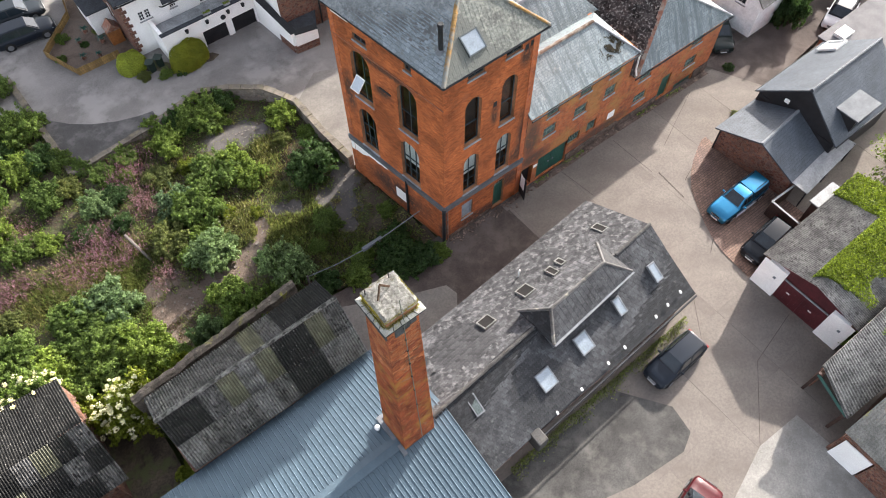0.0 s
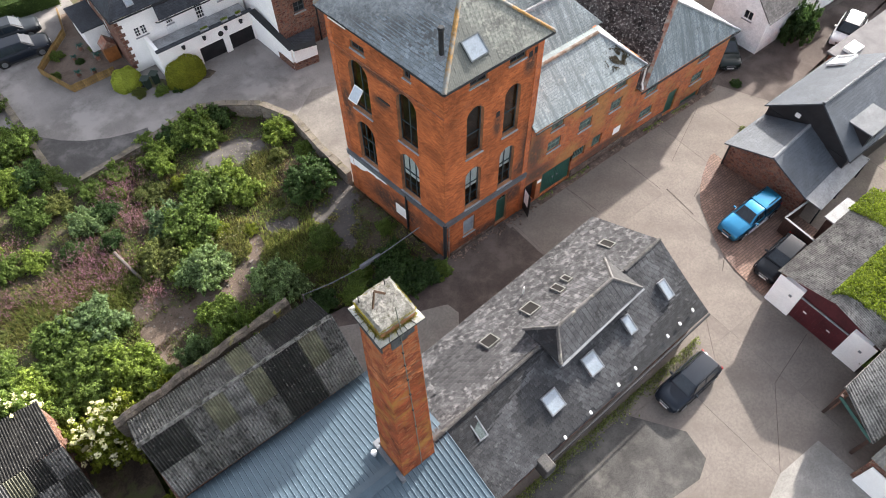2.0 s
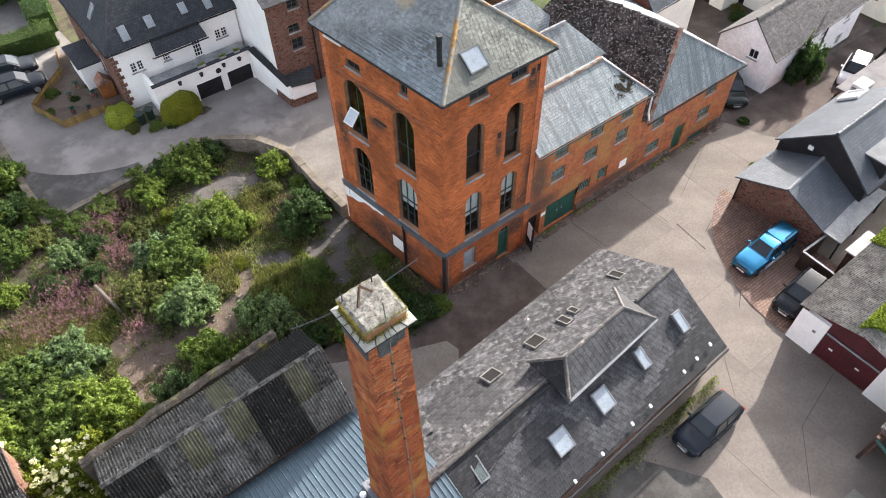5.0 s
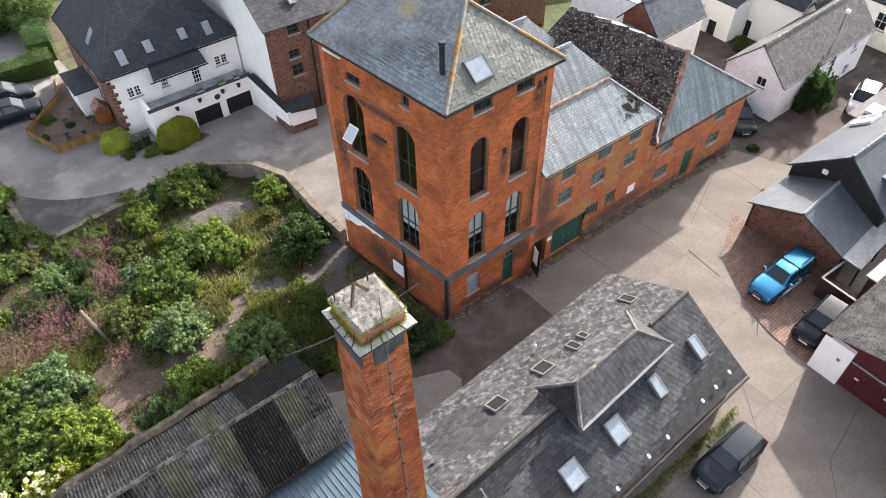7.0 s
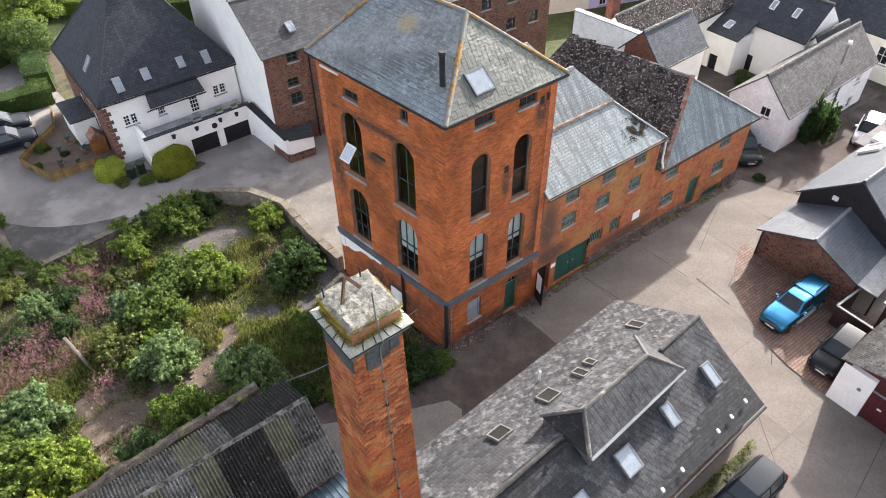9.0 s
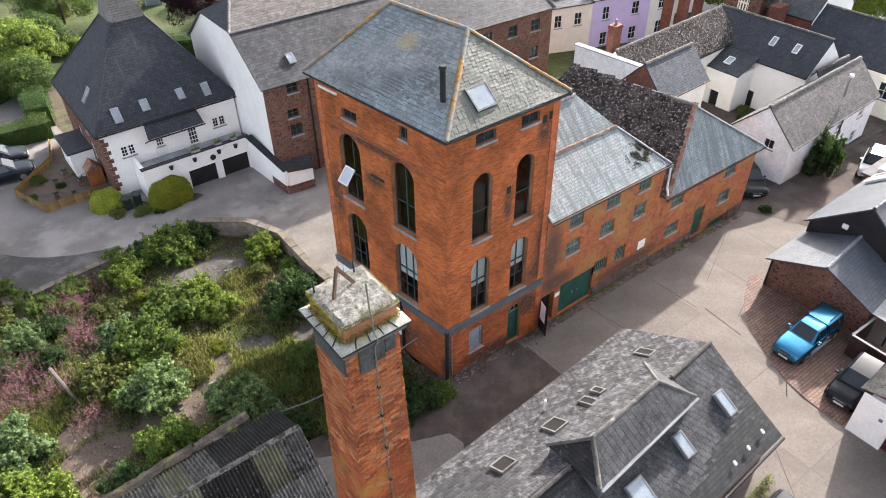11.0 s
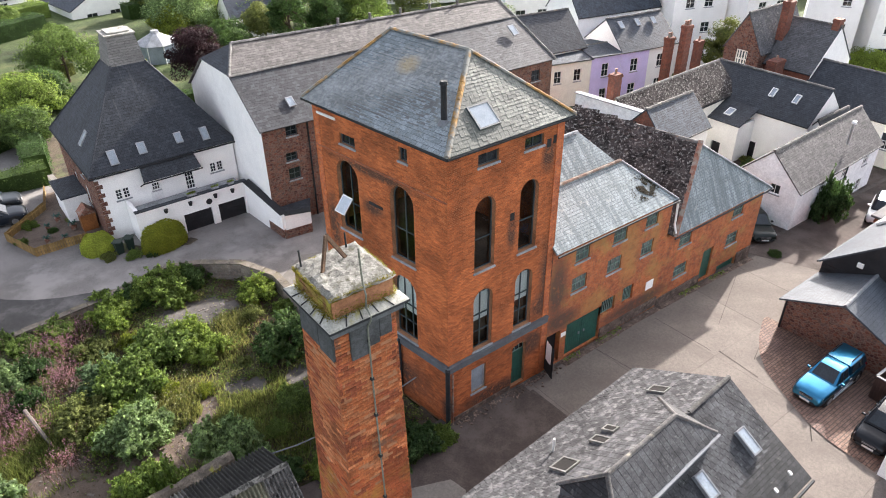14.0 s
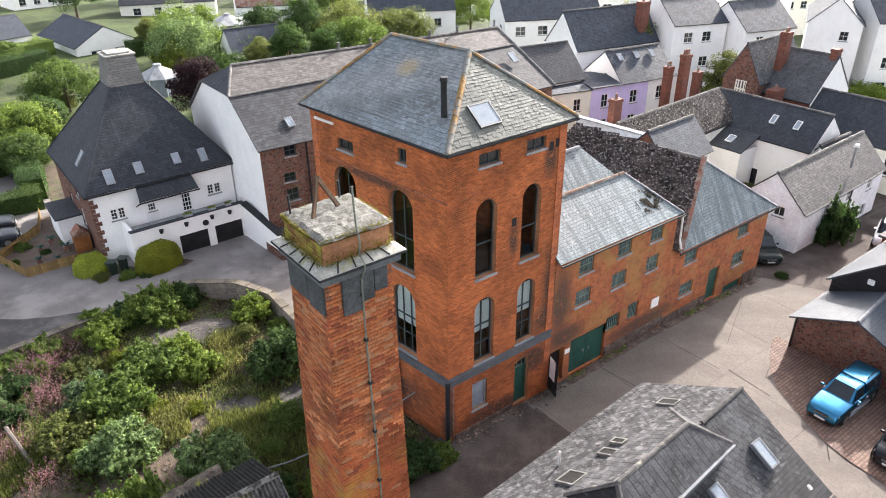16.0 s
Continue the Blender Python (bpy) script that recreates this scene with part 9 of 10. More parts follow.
for k, (x, y, a) in enumerate(((90, 60, -25), (104, 46, -25), (96, 22, -60), (100, 5, -70), (86, 78, -25), (70, 112, -20), (50, 122, -15), (95, 95, -20), (5, 135, 10), (-20, 140, 5), (-40, 128, 30), (110, 75, -30))):
    u = V(math.cos(radians(a)), math.sin(radians(a)), 0) * 11
    w = V(-u.y, u.x, 0) * 0.62
    c0 = V(x, y, 0)
    house("house", "distant pale house with slate roof", [c0, c0 + u, c0 + u + w, c0 + w], -4, 3.0, 6.2, ("white", "cream")[k % 2], ("slate_grey", "slate_brown", "slate_dark")[k % 3], openings={0: row(4, 0.5, 10.5, 0.5, 1.2, 1.2)}, gutters=False)
# glass conservatories
for x, y, s in ((8.5, 64.0, 1.1), (27, 89, 1.6)):
    cn = thing("conservatory", "white framed glass conservatory", "conservatory", at=(x, y, -0.3))
    bm = bmesh.new()
    tube(bm, [(0, 0, 0), (0, 0, 2.1)], 2.0 * s, 8)
    part("glazing", bm, "glass_pale", cn)
    bm = bmesh.new()
    tube(bm, [(0, 0, 2.1), (0, 0, 3.1), (0, 0, 3.4)], [2.15 * s, 0.5, 0.45], 8)
    part("roof", bm, "sill", cn, "white panelled roof")
    for k in range(8):
        a = k * math.tau / 8
        bm = bmesh.new()
        tube(bm, [(2.02 * s * math.cos(a), 2.02 * s * math.sin(a), 0), (2.02 * s * math.cos(a), 2.02 * s * math.sin(a), 2.1), (0.3 * math.cos(a), 0.3 * math.sin(a), 3.12)], 0.06, 4)
        part("frame_bar", bm, "frame_white", cn)
cp = thing("car_port", "open car port with dark felt roof", "car port")
bm = bmesh.new()
box(bm, (-15.5, 48.5, 2.1), (-9.5, 54, 2.25))
part("roof", bm, "slate_dark", cp)
for x, y in ((-15.3, 48.7), (-9.7, 48.7), (-9.7, 53.8), (-15.3, 53.8)):
    bm = bmesh.new()
    box(bm, (x - 0.07, y - 0.07, -0.1), (x + 0.07, y + 0.07, 2.1))
    part("post", bm, "brown_board", cp)

# ---- plants ----
def leaf_mat(name, col, vary=0.6, sat=None):
    m, n, l, b = mat_base(name, 0.7)
    b.inputs["Specular IOR Level"].default_value = 0.2
    ge = n.new("ShaderNodeNewGeometry")
    lo = tuple(c * (1 - vary) for c in col)
    hi = tuple(min(1, c * (1 + vary)) for c in col)
    c = ramp(n, l, ge.outputs["Random Per Island"], [(0.0, lo), (0.6, col), (1.0, hi)])
    co = n.new("ShaderNodeTexCoord").outputs["Object"]
    c = mix(n, l, "MULTIPLY", 0.7, c, ramp(n, l, tex_noise(n, l, 1.3, 3, 0.5, co), [(0.3, (0.6, 0.62, 0.6)), (0.7, (1.15, 1.12, 1.0))]))
    oi = n.new("ShaderNodeObjectInfo")
    c = mix(n, l, "MULTIPLY", 1.0, c, ramp(n, l, oi.outputs["Random"], [(0.0, (0.8, 0.82, 0.85)), (1.0, (1.15, 1.1, 1.0))]))
    l.new(c, b.inputs["Base Color"])
    tl = n.new("ShaderNodeBsdfTranslucent")
    l.new(mix(n, l, "MULTIPLY", 1.0, c, (1.5, 1.5, 1.15)), tl.inputs[0])
    ms = n.new("ShaderNodeMixShader")
    ms.inputs[0].default_value = 0.45
    l.new(b.outputs[0], ms.inputs[1])
    l.new(tl.outputs[0], ms.inputs[2])
    l.new(ms.outputs[0], n["Material Output"].inputs[0])
    M[name] = m


leaf_mat("leaf_mid", (0.140, 0.208, 0.052))
leaf_mat("leaf_light", (0.190, 0.265, 0.055))
leaf_mat("leaf_dark", (0.060, 0.110, 0.036))
leaf_mat("leaf_blue", (0.150, 0.225, 0.108))
leaf_mat("leaf_lime", (0.18, 0.225, 0.03))
leaf_mat("leaf_moss", (0.16, 0.145, 0.022), 0.4)
leaf_mat("moss_dark", (0.045, 0.038, 0.024), 0.5)
leaf_mat("leaf_creeper", (0.135, 0.19, 0.02))
leaf_mat("leaf_clip", (0.27, 0.29, 0.036), 0.35)
leaf_mat("leaf_clip_pale", (0.36, 0.42, 0.075), 0.35)
leaf_mat("leaf_tree", (0.085, 0.135, 0.04), 0.5)
leaf_mat("leaf_maple", (0.030, 0.013, 0.019))
leaf_mat("leaf_olive", (0.150, 0.178, 0.060))
leaf_mat("leaf_dry", (0.195, 0.200, 0.080))
leaf_mat("leaf_brown", (0.078, 0.055, 0.040))
leaf_mat("flower_pink", (0.30, 0.165, 0.24), 0.4)
leaf_mat("flower_white", (0.78, 0.77, 0.62), 0.15)
leaf_mat("flower_cream", (0.45, 0.44, 0.30), 0.3)
M["bark"] = surface("rough_brown_bark", (0.10, 0.075, 0.055), 0.3, 0.95, s1=2, s2=14, bumpy=0.6)


def leaf_cloud(name, centres, normals, size, rng, mat, aspect=0.55, tilt=0.7):
    """Many small pointed leaves, one at each centre, facing roughly along its normal."""
    n = len(centres)
    nr = normals + rng.normal(0, tilt, (n, 3))
    nr /= np.linalg.norm(nr, axis=1)[:, None]
    t = np.cross(nr, rng.normal(0, 1, (n, 3)))
    t /= np.linalg.norm(t, axis=1)[:, None] + 1e-9
    s = np.cross(nr, t)
    L = (size * rng.uniform(0.6, 1.4, n))[:, None]
    a = centres + t * L
    b = centres - t * L * 0.65 + s * L * aspect * 1.2 - nr * L * 0.12
    c = centres - t * L * 0.65 - s * L * aspect * 1.2 - nr * L * 0.12
    vs = np.stack([a, b, c], 1).reshape(-1, 3)
    me = bpy.data.meshes.new(name)
    me.from_pydata(vs.tolist(), [], np.arange(n * 3).reshape(n, 3).tolist())
    me.materials.append(M[mat])
    return me


def crown_points(rng, clumps, per, rx, rz, clump_r, base=0.0, droop=0.0):
    """Leaf places gathered in uneven clumps over a dome."""
    u = rng.normal(0, 1, (clumps, 3))
    u /= np.linalg.norm(u, axis=1)[:, None]
    u[:, 2] = np.abs(u[:, 2]) * 1.0 - 0.25
    r = rng.uniform(0.55, 1.05, clumps)
    cc = u * r[:, None] * np.array([rx, rx, rz]) + np.array([0, 0, base + rz * 0.3])
    cr = clump_r * rng.uniform(0.55, 1.35, clumps)
    v = rng.normal(0, 1, (clumps, per, 3))
    v /= np.linalg.norm(v, axis=2)[:, :, None]
    k = rng.uniform(0.35, 1.0, (clumps, per)) ** 0.5
    p = cc[:, None, :] + v * (k * cr[:, None])[:, :, None] * np.array([1, 1, 0.75])
    p[:, :, 2] -= droop * np.abs(rng.normal(0, 1, (clumps, per)))
    return p.reshape(-1, 3), (v + u[:, None, :] * 0.5 + np.array([0, 0, 0.4])).reshape(-1, 3), cc


shrub_kinds = {}


def lobed_points(rng, lobes, tufts, per, spread=0.72):
    """Leaf places on twigs that stand out from many small uneven lobes, so that the outline is spiky and has gaps."""
    ps, ns, cs = [], [], []
    for k in range(lobes):
        a = k * 2.4 + rng.uniform(-0.5, 0.5)
        d = spread * math.sqrt((k + 0.2) / lobes)
        lr = rng.uniform(0.20, 0.36)
        c = np.array([d * math.cos(a), d * math.sin(a), rng.uniform(0.2, 0.78) * (1 - 0.45 * d)])
        u = rng.normal(0, 1, (tufts, 3))
        u[:, 2] += 0.35
        u /= np.linalg.norm(u, axis=1)[:, None]
        reach = lr * (rng.uniform(0.8, 1.25, tufts) + (rng.uniform(0, 1, tufts) < 0.14) * rng.uniform(0.2, 0.6, tufts))
        along = rng.uniform(0.45, 1.0, (tufts, per)) ** 0.7
        v = rng.normal(0, 1, (tufts, per, 3))
        p = c + u[:, None, :] * (along * reach[:, None])[:, :, None] + v * 0.042 * (1.25 - along)[:, :, None] * 1.6
        ps.append(p.reshape(-1, 3))
        ns.append((u[:, None, :] * 0.35 + v * 0.45 + np.array([0, 0, 0.55])).reshape(-1, 3))
        cs.append(c)
    p, n = np.concatenate(ps), np.concatenate(ns)
    k = p[:, 2] > 0.0
    return p[k], n[k], np.array(cs)


def shrub_meshes(kind, seed):
    key = (kind, seed)
    if key not in shrub_kinds:
        rng = np.random.default_rng(seed * 17 + sum(map(ord, kind)))
        p, nn, cc = lobed_points(rng, 12 + 2 * seed, 36, 28)
        leaf = leaf_cloud("foliage", p, nn, 0.044, rng, kind, 0.5, 0.45)
        bm = bmesh.new()
        for q in cc:
            tube(bm, [(0, 0, -0.1), (q[0] * 0.35, q[1] * 0.35, q[2] * 0.5), tuple(q)], [0.035, 0.024, 0.008], 5)
            e = q * 1.25
            tube(bm, [tuple(q * 0.6), tuple(e)], [0.014, 0.005], 4)
        uv_box(bm)
        st = bpy.data.meshes.new("stem")
        bm.to_mesh(st)
        bm.free()
        st.materials.append(M["bark"])
        shrub_kinds[key] = (leaf, st)
    return shrub_kinds[key]


def shrub(kind, label, x, y, r, z=0.0, tall=1.0, seed=1, turn=0.0, flower=None, category="shrub", name="shrub"):
    ob = thing(name, label, category, "garden shrubs", at=(x, y, z), turn=turn)
    leaf, st = shrub_meshes(kind, seed)
    for nm, me in (("foliage", leaf), ("stem", st)):
        o = new(nm, me)
        o.parent = ob
        o.scale = (r, r, r * tall)
    if flower:
        rng = np.random.default_rng(seed + 99)
        p, nn, cc = crown_points(rng, 85, 26, r * 0.92, r * tall * 0.75, 0.15, 0.3 * r * tall)
        o = new("blossom", leaf_cloud("blossom", p, nn, 0.055, rng, flower, 0.9))
        o.parent = ob
    return ob


for tr, pp in TROUGHS:
    o = new("plants", leaf_cloud("plants", pp, np.tile(np.array([0, 0, 1.0]), (len(pp), 1)), 0.035, np.random.default_rng(3), "leaf_light", 0.6))
    o.parent = tr

SHRUBS = [
    (-8.9, 13.1, 1.75, "leaf_mid"), (-7.2, 13.4, 1.1, "leaf_light"), (-6.9, 11.7, 1.25, "leaf_light"), (-11.6, 12.5, 1.45, "leaf_blue"), (-10.7, 10.9, 1.6, "leaf_mid"), (-11.5, 7.8, 1.6, "leaf_blue"), (-13.2, 10.1, 1.3, "leaf_olive"), (-12.3, 5.1, 1.1, "leaf_mid"), (-8.0, 9.0, 0.5, "leaf_lime"), (-3.2, 9.8, 1.75, "leaf_dark"), (-2.5, 14.7, 1.25, "leaf_light"),
    (-5.2, 18.4, 1.25, "leaf_dark"), (-7.1, 17.8, 1.65, "leaf_mid"), (-8.3, 18.4, 1.2, "leaf_dark"), (-9.9, 19.5, 0.75, "leaf_mid"), (-15.6, 15.4, 1.2, "leaf_blue"), (-14.3, 15.5, 1.0, "leaf_dark"), (-4.9, 5.6, 0.95, "leaf_mid"),
    (-18.0, 8.1, 1.9, "leaf_blue"), (-20.2, 8.0, 1.7, "leaf_mid"), (-18.8, 6.3, 1.8, "leaf_mid"), (-9.9, 17.1, 1.25, "leaf_light"), (-12.4, 18.0, 1.0, "leaf_mid"), (-11.6, 15.3, 1.05, "leaf_olive"), (-19.1, 14.8, 0.9, "leaf_light"), (-18.0, 18.0, 1.3, "leaf_mid"), (-18.3, 21.2, 1.4, "leaf_light"), (-17.2, 24.5, 1.7, "leaf_mid"), (-17.0, 21.0, 1.2, "leaf_dark"), (-16.5, 17.9, 1.0, "leaf_olive"),
    (-20.6, 15.4, 1.1, "leaf_mid"), (-21.3, 17.2, 1.2, "leaf_light"), (-11.3, 9.5, 0.9, "leaf_light"), (-10.5, 7.7, 0.8, "leaf_olive"), (-17.5, 4.4, 1.6, "leaf_light"), (-7.3, 1.9, 0.9, "leaf_dark"), (-14.2, 17.6, 0.9, "leaf_mid"), (-2.8, 1.4, 1.3, "leaf_dark"), (-4.6, 2.1, 0.8, "leaf_mid"), (-1.9, 2.3, 0.7, "leaf_dark"),
    (-20.2, 5.0, 1.8, "leaf_mid"), (-22.4, 6.0, 1.7, "leaf_light"), (-23.4, 8.6, 1.6, "leaf_mid"), (-17.0, 14.0, 0.8, "leaf_dark"), (-14.9, 13.2, 0.8, "leaf_dark"), (-16.0, 20.2, 0.9, "leaf_mid"), (-19.6, 23.5, 1.7, "leaf_dark"), (-21.0, 20.4, 1.6, "leaf_mid"), (-19.5, 27.2, 1.9, "leaf_light"), (-23.5, 24.0, 2.0, "leaf_mid"), (-23.5, 18.5, 1.6, "leaf_dark"), (-24.8, 14.0, 1.7, "leaf_mid"),
    (-22.8, 10.9, 0.9, "leaf_olive"), (-25.5, 9.8, 1.7, "leaf_light"), (-26.3, 18.0, 1.9, "leaf_mid"), (-17.6, 29.5, 1.7, "leaf_mid"), (-9.4, 10.0, 0.65, "leaf_lime"), (-12.6, 8.4, 0.8, "leaf_mid"), (-9.6, 14.9, 0.7, "leaf_lime"), (-13.2, 16.6, 0.7, "leaf_mid"), (-18.8, -2.9, 0.8, "leaf_lime"), (-3.7, 12.9, 0.7, "leaf_olive"), (-1.9, 12.6, 0.7, "leaf_mid"), (-16.1, 2.6, 1.2, "leaf_mid"), (-21.8, 3.4, 1.2, "leaf_lime"),
]
SHRUBS += [(-1.9, -0.2, 1.2, "leaf_dark"), (-3.0, 0.3, 1.2, "leaf_dark"), (-0.9, -0.6, 0.7, "leaf_mid"), (-5.6, 1.2, 0.9, "leaf_mid"), (-4.0, 0.6, 0.8, "leaf_dark"), (-1.6, 9.9, 0.8, "leaf_dark"), (-1.5, 4.0, 0.6, "leaf_mid"), (-6.2, 16.9, 0.8, "leaf_mid"), (-15.2, 19.0, 0.7, "leaf_mid"), (-12.6, 12.0, 0.8, "leaf_olive"), (-6.4, 4.4, 0.6, "leaf_mid"), (-5.6, 9.8, 0.5, "leaf_olive")]
words = {"leaf_light": "bright green bushy shrub in the overgrown garden", "leaf_mid": "green bushy shrub in the overgrown garden", "leaf_dark": "dark green dense shrub in the overgrown garden", "leaf_blue": "grey-green willowy shrub in the overgrown garden", "leaf_olive": "olive green shrub in the overgrown garden", "leaf_lime": "yellow-green shrub in the overgrown garden"}
for k, (x, y, r, kd) in enumerate(SHRUBS):
    shrub(kd, words[kd], x, y, r * 1.12, garden_z(x, y) - 0.1, 0.9 + 0.3 * ((k * 37) % 10) / 10, 1 + k % 3, (k * 67) % 360)
for x, y, r, kd, tl, k in ((-12.3, 1.9, 1.5, "leaf_mid", 2.9, 1), (-8.75, 4.0, 1.9, "leaf_blue", 1.35, 2), (-12.1, 2.4, 1.4, "leaf_mid", 2.2, 2), (-13.4, 2.3, 1.1, "leaf_blue", 2.5, 1), (-10.1, 2.0, 0.9, "leaf_dark", 2.4, 3), (-14.2, 3.0, 1.2, "leaf_blue", 2.2, 3), (-10.7, 2.6, 1.1, "leaf_mid", 2.0, 1), (-16.3, 1.5, 0.9, "leaf_lime", 3.8, 2)):
    shrub(kd, words[kd], x, y, r, garden_z(x, y) - 0.1, tl, k, k * 83)
shrub("leaf_lime", "elder bush with creamy white flowers", -19.6, 1.7, 2.0, 0, 1.5, 2, 40, "flower_white")
shrub("leaf_mid", "elder bush with white blossom", -23.2, 5.0, 1.9, 0, 1.5, 3, 100, "flower_white")
# clipped hedges by the white house and others
def clipped(label, x, y, rx, ry, h, turn, kind, seed):
    """A clipped bush: a dense even dome of small leaves over a solid core."""
    ob = thing("clipped_bush", label, "bush", "clipped bushes", at=(x, y, -0.1), turn=turn)
    rng = np.random.default_rng(seed)
    n = int(9000 * rx * ry)
    u = rng.normal(0, 1, (n, 3))
    u /= np.linalg.norm(u, axis=1)[:, None]
    u[:, 2] = np.abs(u[:, 2])
    sq = (np.abs(u) ** 2.6).sum(1) ** (-1 / 2.6)
    lump = 1 + 0.05 * np.sin(u[:, 0] * 7 + seed) * np.cos(u[:, 1] * 6) + rng.normal(0, 0.018, n)
    p = u * (sq * lump)[:, None] * np.array([rx, ry, h])
    o = new("foliage", leaf_cloud("foliage", p, u, 0.045, rng, kind, 0.6, 0.5))
    o.parent = ob
    bm = bmesh.new()
    bmesh.ops.create_icosphere(bm, subdivisions=3, radius=1.0)
    for v in bm.verts:
        c = v.co.normalized()
        k = (abs(c.x) ** 2.6 + abs(c.y) ** 2.6 + abs(c.z) ** 2.6) ** (-1 / 2.6) * 0.95
        v.co = (c.x * k * rx, c.y * k * ry, max(0.0, c.z) * k * h)
    part("core", bm, kind, ob)
    return ob


clipped("round clipped yellow-green bush at the corner of the bed", -8.4, 25.7, 1.02, 1.0, 1.2, 0, "leaf_clip_pale", 1)
clipped("large clipped yellow-green bush below the terrace", -4.85, 23.55, 1.45, 0.95, 1.75, 12, "leaf_clip", 2)
shrub("leaf_dark", "tall dark shrub against the cottage wall", 33.2, -0.4, 1.5, -1.2, 2.4, 2, 20)
for k, (x, y, r) in enumerate(((-6.9, 23.4, 0.6), (-5.9, 22.9, 0.5), (-8.2, 24.2, 0.6), (-11.3, 31.5, 0.6), (-10.2, 30.0, 0.4), (-8.9, 30.9, 0.4), (-12.2, 29.6, 0.5), (36.6, 7.6, 0.9), (37.8, 8.6, 0.7), (35.2, 6.4, 0.8), (25.6, -1.0, 0.5), (22.3, -4.4, 0.5))):
    shrub(("leaf_mid", "leaf_dark", "leaf_olive")[k % 3], "small green garden shrub in a bed", x, y, r, ground_z(x, y) - 0.1, 1.0, 1 + k % 3, k * 50)


# trees and hedges beyond
def tree(kind, label, x, y, h, r, z=0.0, seed=1, dense=75, droop=0.0, name="tree"):
    ob = thing(name, label, "tree", "trees", at=(x, y, z))
    rng = np.random.default_rng(seed * 31 + 5)
    p, nn, cc = crown_points(rng, dense, 270, r, h * 0.5, r * 0.30, h * 0.24, droop)
    o = new("crown", leaf_cloud("crown", p, nn, 0.055 + r * 0.012, rng, kind))
    o.parent = ob
    bm = bmesh.new()
    tube(bm, [(0, 0, -0.3), (0.05, 0.02, h * 0.25), (0.0, 0.08, h * 0.5), (0.1, 0.0, h * 0.75)], [0.05 * h * 0.5, 0.035 * h * 0.5, 0.025 * h * 0.5, 0.01], 8)
    for k in range(9):
        q = cc[k * 4]
        z0 = h * (0.28 + 0.04 * k)
        tube(bm, [(0.03, 0.02, z0), (q[0] * 0.45, q[1] * 0.45, z0 + (q[2] - z0) * 0.35), tuple(q)], [0.014 * h, 0.009 * h, 0.004 * h], 5)
    part("trunk", bm, "bark", ob)
    return ob


